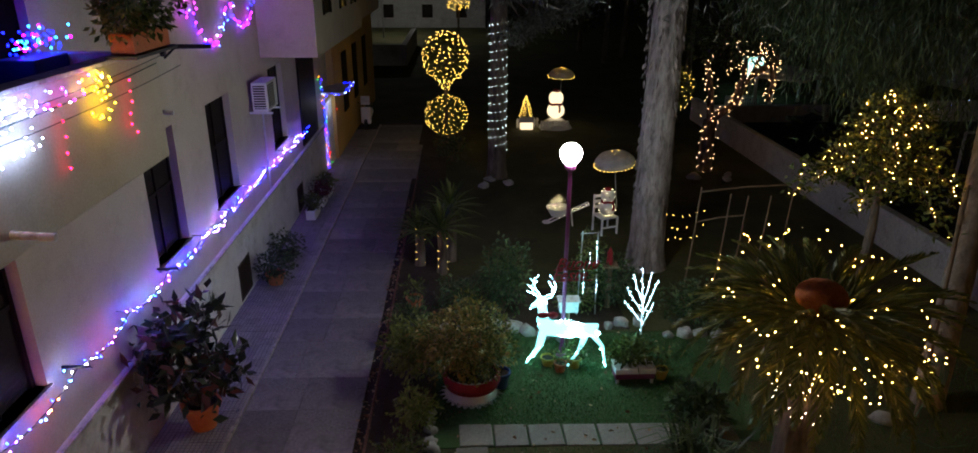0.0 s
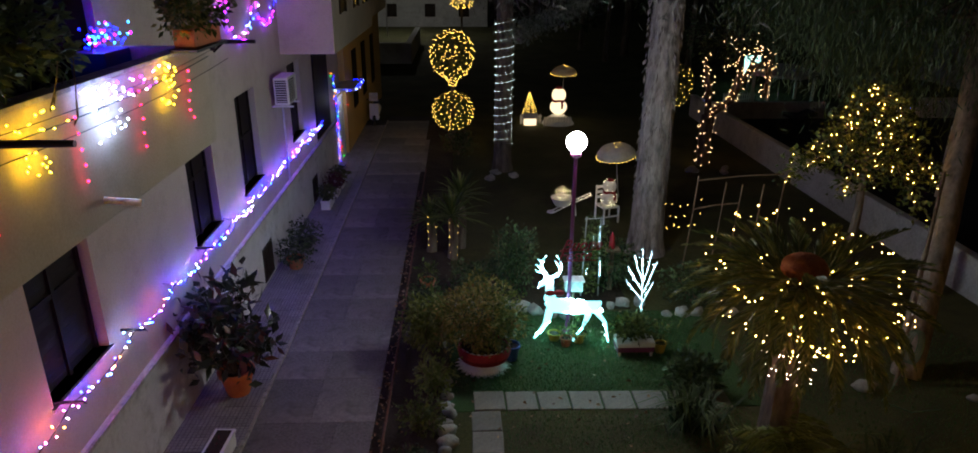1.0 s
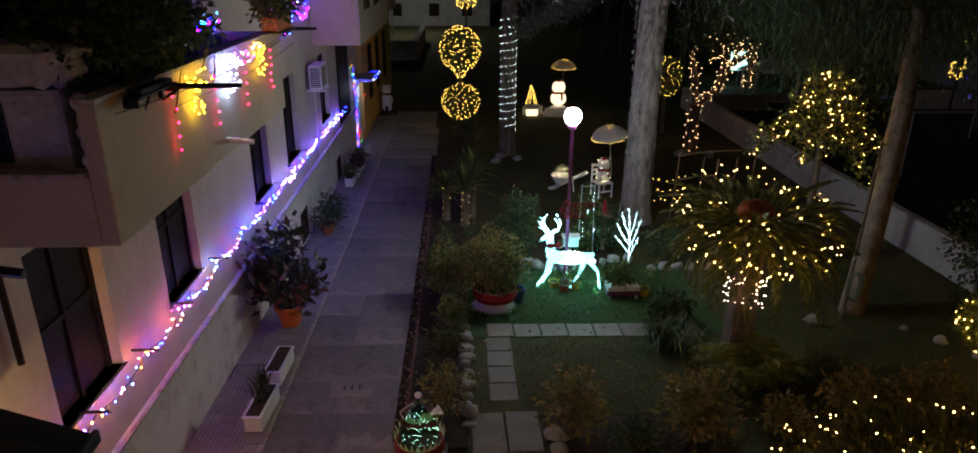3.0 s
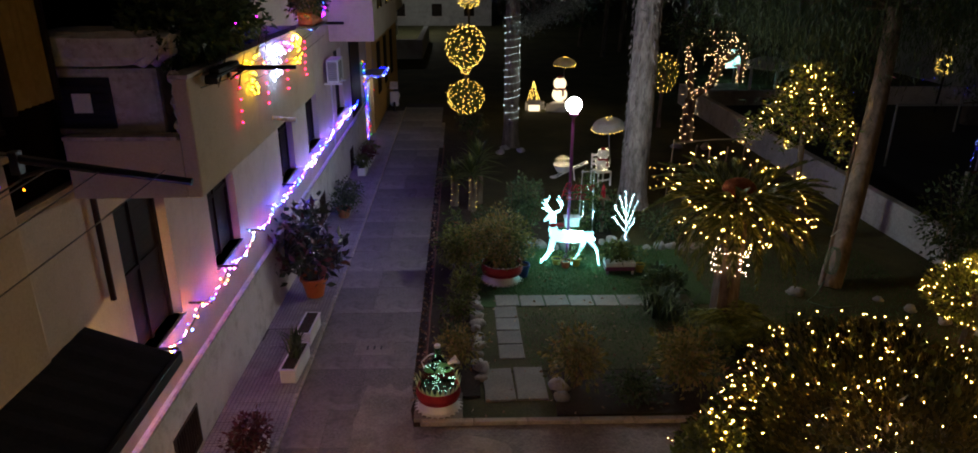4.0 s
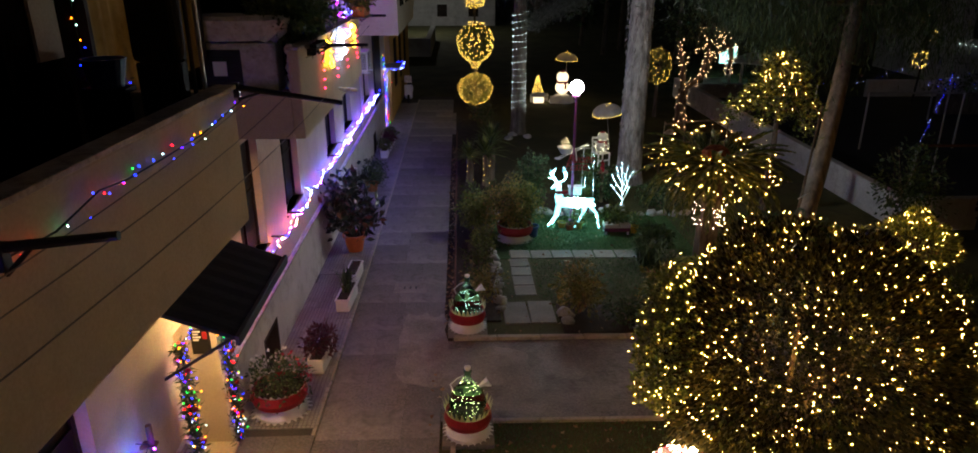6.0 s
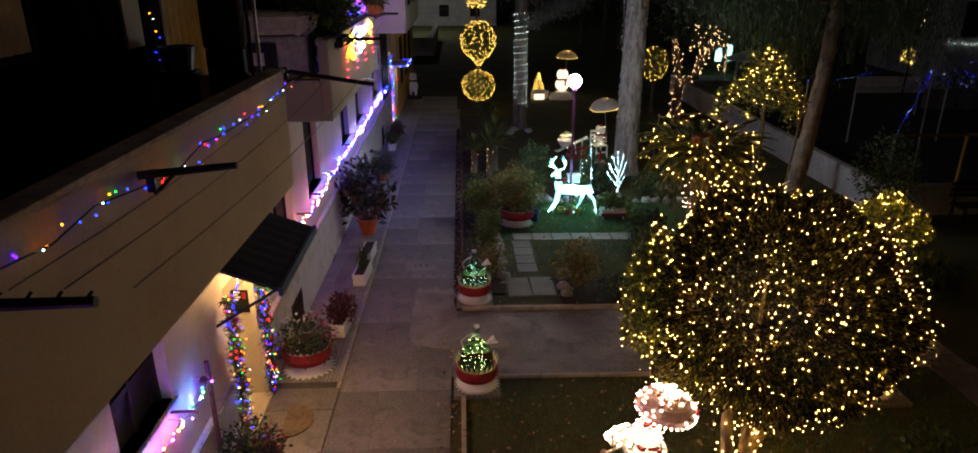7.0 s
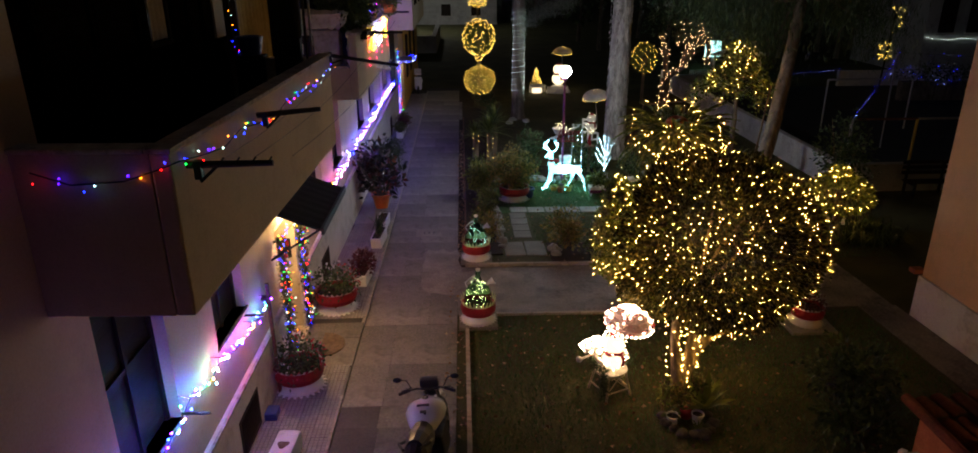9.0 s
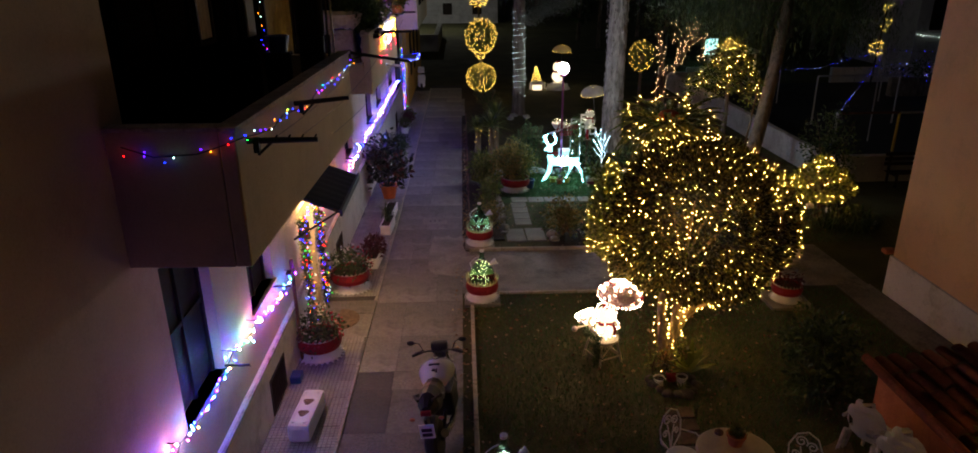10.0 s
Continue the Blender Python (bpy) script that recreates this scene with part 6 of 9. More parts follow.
for s in (-1, 1):
    y = 0.05 * s
    ANTLERS += [[(-0.25, y, 1.22), (-0.36, y * 1.6, 1.34), (-0.39, y * 2, 1.48), (-0.31, y * 2.2, 1.57)], [(-0.2, y, 1.22), (-0.06, y * 1.5, 1.29), (-0.02, y * 2, 1.42), (-0.12, y * 2.4, 1.6)],
                [(-0.38, y * 2, 1.44), (-0.46, y * 2.4, 1.5)], [(-0.02, y * 2, 1.4), (-0.06, y * 2.4, 1.5)], [(-0.34, y * 1.6, 1.33), (-0.45, y * 2, 1.36)]]
for line in ANTLERS:
    tube(bm, line, 0.007, 6)
deer = tagged(finish(bm, "reindeer_figure", M["deer"], smooth=True), "standing reindeer figure of glowing white lights", "reindeer figure")
sparks = [chain(line, 0.03, 0.015, k) for k, line in enumerate(LEGS)] + [chain(line, 0.035, 0.008, 20 + k) for k, line in enumerate(ANTLERS)]
sparks.append(chain([(-0.2, 0, 0.8), (-0.23, 0, 1.18), (-0.4, 0, 1.04)], 0.02, 0.05, 40))
root = thing("reindeer_lights", (1.72, 11.02, gz(11)), "cold white light points over the reindeer figure", "string lights", turn=-15)
bulbs_on(root, np.concatenate(sparks + [crown_points(200, (0.24, 0, 0.7), (0.48, 0.14, 0.135), 4, 0.05, 0.1)[0]]), 0.0068, "cool")
deer.location = (1.72, 11.02, gz(11))
deer.rotation_euler = (0, 0, radians(-15))
root = thing("reindeer_bow", (1.58, 11.0, gz(11) + 1.0), "red bow on the neck of the reindeer figure", "bow")
bm = ball(bmesh.new(), (-0.08, -0.1, 0), (0.1, 0.04, 0.06), u=10, v=8)
ball(bm, (0.08, -0.1, 0.0), (0.1, 0.04, 0.06), u=10, v=8)
part("bow", bm, M["red"], root)

# twig tree of cold light
root = thing("light_twig", (3.2, 11.1, gz(11.1) + 0.5), "small leafless twig tree of cold white lights", "light tree")
bm = bmesh.new()
BR = [[(0, 0, 0), (-0.02, 0, 0.6), (-0.07, 0, 1.24)]]
for z, x, top in ((0.16, 0.2, 0.55), (0.24, -0.34, 0.66), (0.36, 0.24, 0.96), (0.42, -0.33, 0.92), (0.56, 0.13, 1.12), (0.6, -0.24, 1.16)):
    BR.append([(-0.04 * z, 0, z), (x * 0.5, 0.05, z + (top - z) * 0.45), (x, 0.1 if x > 0 else -0.08, top)])
for b in BR:
    tube(bm, b, [0.012, 0.009, 0.006], 5)
part("branches", bm, M["white"], root)
bulbs_on(root, np.concatenate([chain(b, 0.03, 0.012, i) for i, b in enumerate(BR)]), 0.006, "cool_fine")

# purple cart planter
root = thing("cart_planter", (2.95, 10.5, gz(10.5)), "purple and white wooden planter box on short legs", "planter")
part("side_panel", boxed(-0.32, 0.32, -0.16, 0.16, 0.1, 0.2, bevel=0.008), M["purple"], root)
part("white_band", boxed(-0.33, 0.33, -0.17, 0.17, 0.2, 0.29, bevel=0.008), M["white"], root)
for x in (-0.28, 0.28):
    for y in (-0.13, 0.13):
        part("leg", boxed(x - 0.02, x + 0.02, y - 0.02, y + 0.02, 0, 0.098), M["white"], root)
shrub("leaves", (-0.05, 0.05, 0.48), (0.34, 0.18, 0.24), 700, 0.1, M["leaf"], root, 110, lumpy=0.5)


def pot(name, x, y, r, h, mat, label, plant=None, seed=1, leaf="leaf", base=0.0, group="flower pots", leaf_size=0.09, n=350, spread=1.5, tall=1.6):
    root = thing(name, (x, y, gz(y) + base), label, "flower pot", group)
    part("pot", lathe(bmesh.new(), [(r * 0.68, 0), (r * 0.93, h * 0.86), (r * 1.05, h * 0.87), (r * 1.05, h), (r * 0.88, h), (r * 0.86, h * 0.85)], 20), M[mat], root)
    part("soil", lathe(bmesh.new(), [(r * 0.84, h * 0.8), (r * 0.84, h * 0.86)], 16), M["soil"], root)
    if plant:
        shrub("leaves", (0, 0, h + r * tall * 0.55), (r * spread, r * spread, r * tall), n, leaf_size, M[leaf], root, seed)
    return root


pot("flower_pot", 1.62, 11.0, 0.12, 0.16, "yellow", "small yellow flower pot by the lamp post")
pot("flower_pot", 1.8, 10.78, 0.11, 0.18, "terracotta", "small terracotta flower pot by the lamp post", True, 111, n=60)
pot("flower_pot", 2.05, 10.9, 0.12, 0.2, "yellow", "small yellow pot with a leafy plant", True, 112, n=120)
pot("flower_pot", 3.42, 10.5, 0.11, 0.2, "yellow", "small yellow pot beside the cart planter", True, 113, n=80, tall=2.6)
pot("flower_pot", -0.75, 13.2, 0.16, 0.26, "terracotta", "pink terracotta pot in the flower bed", True, 114, n=120)
pot("flower_pot", -3.72, 14.35, 0.2, 0.26, "terracotta", "red-brown pot with a low dark plant", True, 115, "leaf_dark", 0.06, n=500, spread=2.0)
pot("flower_pot", -3.75, 15.6, 0.2, 0.2, "black", "dark pot with a low drooping plant", True, 116, "leaf_dark", 0.06, n=500, spread=2.0)
pot("blue_pot", 0.78, 10.35, 0.16, 0.3, "blue", "blue plastic bucket beside the tyre planter", None)


# tyre planters: cut and turned-out tyres
def tyre_planter(x, y, r, h, label, seed, zig_top=False, base=0.0):
    root = thing("tyre_planter", (x, y, gz(y) + base), label, "planter", "tyre planters")
    teeth = 26
    part("foot", lathe(bmesh.new(), [(r * 1.02, 0), (r * 0.75, h * 0.34), (r * 0.72, h * 0.4)], 2 * teeth, wave=lambda a: 1.0), M["white"], root, "white painted foot")
    bm = bmesh.new()
    for k in range(teeth):
        a0, a1, am = [2 * math.pi * (k + q) / teeth for q in (0, 1, 0.5)]
        v = [bm.verts.new((rr * math.cos(a), rr * math.sin(a), zz)) for rr, a, zz in ((r * 0.98, a0, 0.035), (r * 0.98, a1, 0.035), (r * 1.2, am, 0.012))]
        bm.faces.new(v)
    bmesh.ops.solidify(bm, geom=bm.faces[:], thickness=0.012)
    part("foot_fringe", bm, M["white"], root, "white zigzag fringe")
    part("bowl", lathe(bmesh.new(), [(r * 0.72, h * 0.38), (r * 1.0, h * 0.48), (r * 1.08, h * 0.7), (r * 1.02, h), (r * 0.94, h), (r * 0.96, h * 0.8)], 40), M["red"], root, "dark red painted tyre bowl")
    part("soil", lathe(bmesh.new(), [(r * 0.94, h * 0.76), (r * 0.94, h * 0.84)], 24), M["soil"], root)
    bm = bmesh.new()
    for k in range(teeth):
        a0, a1, am = [2 * math.pi * (k + q) / teeth for q in (0, 1, 0.5)]
        v = [bm.verts.new((rr * math.cos(a), rr * math.sin(a), zz)) for rr, a, zz in ((r * 1.0, a0, h), (r * 1.0, a1, h), (r * (1.14 if zig_top else 1.05), am, h + (0.14 if zig_top else 0.05)))]
        bm.faces.new(v)
    bmesh.ops.solidify(bm, geom=bm.faces[:], thickness=0.01)
    part("rim_fringe", bm, M["limepaint"] if zig_top else M["whitedirty"], root, "cut zigzag rim")
    return root


def flower_load(root, r, h, seed, petals=("petal_white", "petal_red"), n=900, tall=0.34):
    shrub("leaves", (0, 0, h + tall * 0.35), (r * 1.15, r * 1.15, tall), n, 0.075, M["leaf_dark"], root, seed)
    for i, m in enumerate(petals):
        p, d = crown_points(130, (0, 0.05 - 0.1 * i, h + tall * 0.4), (r * 1.2, r * 1.15, tall * 1.05), seed + 3 + i, 0.12, 0.2)
        keep = (p[:, 2] > h) & ((p[:, 0] < 0.1) if i == 0 else (p[:, 0] > -0.1))
        leaves("blossoms", p[keep], d[keep], 0.05, 0.05, M[m], root, seed + i)


r = tyre_planter(-3.83, -0.1, 0.36, 0.4, "red tyre planter with white zigzag foot, red and white flowers", 1, base=0.06)
flower_load(r, 0.36, 0.38, 120)
r = tyre_planter(-3.72, 2.75, 0.38, 0.42, "red tyre planter with white zigzag foot, red and white flowers", 2, base=0.06)
flower_load(r, 0.4, 0.4, 124)
r = tyre_planter(0.32, 10.2, 0.42, 0.42, "red tyre planter with a tall yellowing bush", 3)
shrub("leaves", (-0.1, 0, 0.95), (0.68, 0.62, 0.6), 2600, 0.085, M["leaf_yellow"], r, 128)
shrub("leaves", (0.1, 0.1, 0.85), (0.6, 0.55, 0.5), 1500, 0.08, M["leaf"], r, 129)
for k in range(12):
    part("stem", twigs(bmesh.new(), (0, 0, 0.3), [(0.45 * math.cos(k), 0.45 * math.sin(k), 1.0 + 0.2 * (k % 3))], 0.014, g), M["barkdark"], r)
r = tyre_planter(5.17, 1.66, 0.28, 0.33, "red tyre planter on a slab with a low dark plant", 4, base=0.08)
shrub("leaves", (0, 0, 0.4), (0.3, 0.3, 0.14), 400, 0.06, M["leaf_red"], r, 130)
part("plinth_slab", boxed(-0.42, 0.42, -0.4, 0.4, -0.1, -0.003, bevel=0.01), M["slab"], r)


def demijohn(root, h, seed, tint, r=0.26):
    """A glass demijohn filled with small lights, standing in its planter."""
    prof = [(r * 0.8, h), (r, h + 0.08), (r * 1.02, h + 0.2), (r * 0.8, h + 0.36), (r * 0.35, h + 0.5), (r * 0.18, h + 0.58), (r * 0.18, h + 0.66), (r * 0.22, h + 0.67), (r * 0.2, h + 0.7)]
    ob = part("bottle", lathe(bmesh.new(), prof, 28), M["bottle"], root, "green glass demijohn", True)
    ob.visible_shadow = False
    part("cork", lathe(bmesh.new(), [(r * 0.16, h + 0.7), (r * 0.18, h + 0.74)], 12), M["white"], root)
    g = np.random.default_rng(seed)
    n = 64
    z = h + 0.06 + 0.38 * g.random(n) ** 1.5
    rr = r * np.interp(z - h, [0, 0.2, 0.36, 0.5], [0.85, 0.9, 0.7, 0.25]) * np.sqrt(g.random(n))
    a = g.uniform(0, 2 * np.pi, n)
    bulbs_on(root, np.stack([rr * np.cos(a), rr * np.sin(a), z], 1), 0.0055, tint, name="inner_bulb_cluster")
    bm = bmesh.new()
    tube(bm, [(0.16, 0, h + 0.42), (0.26, 0.02, h + 0.5), (0.3, 0.04, h + 0.42)], [0.02, 0.05, 0.02], 8)
    tube(bm, [(0.2, 0.05, h + 0.44), (0.32, -0.04, h + 0.46)], [0.04, 0.015], 8)
    part("bow", bm, M["white"], root, "white fabric bow")
    part("handle_band", tube(bmesh.new(), [(-0.2, 0, h + 0.36), (-0.24, 0, h + 0.46), (-0.14, 0, h + 0.56), (-0.06, 0, h + 0.6)], 0.008, 6), M["white"], root)


for i, (x, y, tint) in enumerate(((-0.92, 5.3, "bottle_led"), (-0.95, 2.08, "bottle_warm"), (-0.86, -4.02, "bottle_led"))):
    r = tyre_planter(x, y, 0.31, 0.36, "red tyre planter holding a lit glass demijohn", 10 + i, True, 0.08)
    part("plinth_slab", boxed(-0.36, 0.36, -0.33, 0.33, -0.09, -0.003, bevel=0.01), M["slab"], r)
    demijohn(r, 0.3, 140 + i, tint)


# long white troughs on the footpath
def trough(x, y, l, label, seed, kind, turn=0.0, n=500):
    root = thing("trough_planter", (x, y, gz(y) + 0.066), label, "planter", "trough planters", turn=turn)
    w = 0.13
    part("body", boxed(-w, w, -l / 2, l / 2, 0.0, 0.26, bevel=0.03), M["white"], root)
    part("lip", boxed(-w - 0.012, w + 0.012, -l / 2 - 0.012, l / 2 + 0.012, 0.235, 0.262, bevel=0.008), M["white"], root)
    part("soil", boxed(-w + 0.03, w - 0.03, -l / 2 + 0.03, l / 2 - 0.03, 0.2, 0.268), M["soil"], root)
    if kind == "aloe":
        b = blades("leaves", np.random.default_rng(seed).uniform((-0.06, -l * 0.12, 0.26), (0.06, l * 0.35, 0.27), (60, 3)), 0.42, 0.04, M["leaf_dark"], root, seed, 0.7, 0.3)
    elif kind == "red":
        shrub("leaves", (0, 0, 0.42), (0.26, l * 0.5, 0.24), n, 0.085, M["leaf_red"], root, seed)
    elif kind == "green":
        shrub("leaves", (0, 0, 0.42), (0.24, l * 0.5, 0.22), n, 0.085, M["leaf"], root, seed)
    else:
        shrub("leaves", (0, 0, 0.26), (0.06, l * 0.35, 0.04), 40, 0.05, M["leaf_red"], root, seed)
    return root


trough(-3.37, 4.1, 0.75, "white plastic trough with a reddish drooping plant", 150, "red", -4, 700)
trough(-3.3, 6.45, 0.85, "white plastic trough with a spiky aloe", 151, "aloe", -4)
trough(-3.33, 7.65, 0.8, "white plastic trough with nearly bare soil", 152, "bare", -3)
trough(-3.75, 18.6, 0.7, "white plastic trough with green leaves", 153, "green")
trough(-3.7, 20.5, 0.7, "white plastic trough with green leaves", 154, "green")
trough(-3.72, 19.6, 0.6, "white plastic trough with dark leaves", 155, "red")
root = thing("upturned_trough", (-3.62, -2.17, gz(-2.17) + 0.066), "upturned white plastic trough with brown stains", "planter", turn=-4)
part("body", boxed(-0.16, 0.16, -0.46, 0.46, 0.0, 0.3, bevel=0.07), M["white"], root)
for y in (-0.16, 0.12):
    part("stain", lathe(bmesh.new(), [(0.075, 0.3005), (0.06, 0.3025)], 14, (0.0, y, 0), wave=lambda a: 1 + 0.2 * math.sin(3 * a)), M["wood"], root, "brown stain")
for y in (-0.36, 0.36):
    for x in (-0.08, 0.08):
        part("foot", lathe(bmesh.new(), [(0.035, 0.296), (0.035, 0.31), (0.02, 0.312)], 12, (x, y, 0)), M["white"], root)
root = thing("bait_box", (-4.05, -0.95, gz(-0.95) + 0.066), "small dark blue plastic box at the wall", "box")
part("body", boxed(-0.09, 0.09, -0.12, 0.12, 0, 0.12, bevel=0.02), M["blue"], root)

# rubber plant in an orange pot
root = thing("rubber_plant", (-3.55, 9.4, gz(9.4) + 0.066), "large rubber plant in an orange pot on the footpath", "pot plant")
part("pot", lathe(bmesh.new(), [(0.17, 0), (0.25, 0.36), (0.28, 0.36), (0.28, 0.42), (0.23, 0.42), (0.22, 0.36)], 24), M["orangepot"], root)
part("soil", lathe(bmesh.new(), [(0.22, 0.34), (0.22, 0.37)], 16), M["soil"], root)
tips = [(0.62 * math.cos(k * 2.4) * (0.4 + 0.6 * (k % 3) / 2) - 0.2, 0.62 * math.sin(k * 2.4) * (0.4 + 0.6 * (k % 3) / 2), 0.8 + 0.22 * (k % 4)) for k in range(16)]
part("stem", twigs(bmesh.new(), (0, 0, 0.3), tips, 0.018, g), M["barkdark"], root)
gg = np.random.default_rng(160)
p = np.repeat(np.array(tips), 52, 0) + gg.normal(size=(832, 3)) * (0.17, 0.17, 0.2)
leaves("leaves", p, gg.normal(size=p.shape) + p * (0.8, 0.8, 0.15), 0.24, 0.11, M["leaf_rubber"], root, 160, 0.12)

# bed edging, stones and bed plants
root = thing("bed_rail", (-1.16, 6.0, gz(6)), "low rusty pipe rail along the flower bed", "rail")
part("top_rail", tube(bmesh.new(), [(0, y, gz(6 + y) - gz(6) + 0.17) for y in range(0, 17)], 0.02, 8), M["rust"], root)
for y in range(0, 17, 2):
    part("post", rod(bmesh.new(), (0, y, gz(6 + y) - gz(6)), (0, y, gz(6 + y) - gz(6) + 0.16), 0.016), M["rust"], root)


def stone_row(pts, seed, group, s=0.12, mat="stone"):
    rnd = random.Random(seed)
    for x, y in pts:
        sz = s * rnd.uniform(0.7, 1.25)
        ob = finish(rock(bmesh.new(), (0, 0, sz * 0.45), sz * rnd.uniform(0.8, 1.35), sz * rnd.uniform(0.75, 1.2), sz * rnd.uniform(0.55, 0.85), rnd), "stone", M[mat], smooth=True)
        ob.location = (x + rnd.uniform(-0.04, 0.04), y + rnd.uniform(-0.05, 0.05), gz(y) + 0.0)
        ob.rotation_euler = (0, 0, rnd.uniform(0, 6))
        tagged(ob, "rough pale edging stone" if mat == "stone" else "rough dark rock round a planting", "stone", group)


stone_row([(-0.28, 6.15 + 0.235 * k) for k in range(16)], 1, "bed edging stones", 0.12)
stone_row([(-0.1 + 0.3 * k, 12.15 + 0.25 * math.sin(k * 0.7)) for k in range(13)], 2, "bed edging stones", 0.14)
stone_row([(3.9 + 0.32 * k, 11.9) for k in range(5)], 3, "bed edging stones", 0.12)
stone_row([(7.9 + 0.35 * k, 8.8 - 0.5 * k) for k in range(6)], 4, "lawn stones", 0.13)
stone_row([(0.9, 21.2), (1.7, 21.5), (1.1, 21.9), (7.6, 21.9), (8.6, 21.7), (8.9, 22.2), (6.4, 9.2), (0.95, 5.55), (0.92, 5.85)], 5, "scattered stones", 0.13)


def bed_plant(x, y, r, h, n, leaf, mat, label, seed, stems=True, lumpy=0.4):
    root = thing("garden_shrub", (x, y, gz(y) + 0.03), label, "shrub", "garden shrubs")
    if stems:
        rnd = random.Random(seed)
        part("stem", twigs(bmesh.new(), (0, 0, 0), [(r * 0.8 * math.cos(k * 2.4), r * 0.8 * math.sin(k * 2.4), h * rnd.uniform(0.7, 1.1)) for k in range(14)], 0.01, rnd, 4), M["wood"], root)
    shrub("leaves", (0, 0, h * 0.58), (r, r, h * 0.5), n, leaf, M[mat], root, seed, lumpy=lumpy, shell=0.9)
    return root


PALE = "yellowish leafy shrub in a garden bed"
DARK = "dark green bushy plant in a garden bed"
for i, (x, y, r, h, n, leaf, mat) in enumerate((
        (-0.62, 10.6, 0.42, 1.0, 1400, 0.11, "leaf_lime"), (-0.5, 9.3, 0.3, 0.55, 600, 0.09, "leaf_lime"), (-0.62, 8.3, 0.32, 0.5, 600, 0.08, "leaf"),
        (-0.7, 7.3, 0.26, 0.4, 420, 0.08, "leaf_dark"), (-0.6, 6.5, 0.36, 0.75, 700, 0.08, "leaf_yellow"), (-0.7, 11.8, 0.4, 0.7, 800, 0.09, "leaf_dark"),
        (1.25, 5.85, 0.42, 0.95, 900, 0.1, "leaf_yellow"), (4.25, 5.75, 0.34, 0.55, 500, 0.1, "leaf_yellow"), (5.4, 5.95, 0.5, 0.75, 1000, 0.11, "leaf_yellow"), (6.3, 5.8, 0.55, 0.85, 1200, 0.11, "leaf_yellow"), (2.95, 5.75, 0.48, 0.95, 1300, 0.11, "leaf_yellow"), (2.1, 5.5, 0.4, 0.35, 700, 0.08, "leaf_dark"),
        (1.0, 12.9, 0.45, 1.35, 1500, 0.1, "leaf_dark"), (0.2, 13.0, 0.5, 0.6, 800, 0.09, "leaf_dark"), (2.4, 12.9, 0.35, 0.6, 700, 0.09, "leaf"),
        (3.1, 13.3, 0.55, 0.9, 1300, 0.12, "leaf_dark"), (4.6, 12.4, 0.6, 0.7, 1200, 0.1, "leaf_dark"), (3.6, 9.3, 0.4, 0.5, 900, 0.14, "leaf_dark"),
        (-0.1, 24.2, 0.55, 0.9, 900, 0.09, "leaf_dark"), (9.8, 9.5, 0.75, 2.3, 1600, 0.12, "leaf_dark"), (4.9, 3.9, 0.5, 0.5, 400, 0.12, "leaf_dark"))):
    bed_plant(x, y, r, h, n, leaf, mat, PALE if mat in ("leaf_lime", "leaf_yellow") else DARK, 170 + i)
root = thing("fern_clump", (4.3, 7.2, gz(7.2)), "mound of arching fern fronds under the cycad", "fern")
gq = np.random.default_rng(9)
for k in range(38):
    az, reach, top = k * 2.4, gq.uniform(0.6, 1.05), gq.uniform(0.35, 0.75)
    o, w = np.array([math.cos(az), 0.8 * math.sin(az), 0]), np.array([-math.sin(az), math.cos(az), 0])
    t = np.repeat(np.linspace(0.12, 1, 26), 2)
    sg = np.tile([-1.0, 1.0], 26)
    q = np.outer(t * reach, o) + np.stack([0 * t, 0 * t, 4 * top * t * (1 - t * 0.82) * 0.62 + 0.02], 1)
    leaves("frond", q, np.outer(sg, w) + o * 0.7 - np.outer(t, [0, 0, 0.5]), 0.2 * np.sin(np.pi * (0.15 + 0.8 * t)) + 0.03, 0.03, M["leaf_lime"], root, 9 + k)
for i, (x, y) in enumerate(((5.6, 6.9), (3.3, 8.3), (9.0, 5.9), (8.5, 6.0))):
    root = thing("strap_leaf_clump", (x, y, gz(y)), "clump of arching strap leaves on the lawn", "plant", "strap leaf clumps")
    blades("leaves", np.random.default_rng(i).normal(size=(160, 3)) * (0.15, 0.15, 0), 0.75, 0.035, M["leaf_dark"], root, i, 1.1, 0.8)
root = thing("hedge_lights", (4.9, 16.0, gz(16)), "low light string behind the pine", "string lights")
bulbs_on(root, np.concatenate([chain(sag((0, 0, z), (1.1, 0.2, z), 0.08), 0.05, 0.02, int(z * 10)) for z in (0.35, 0.6, 0.95)])[::4], 0.014, "warm_far")

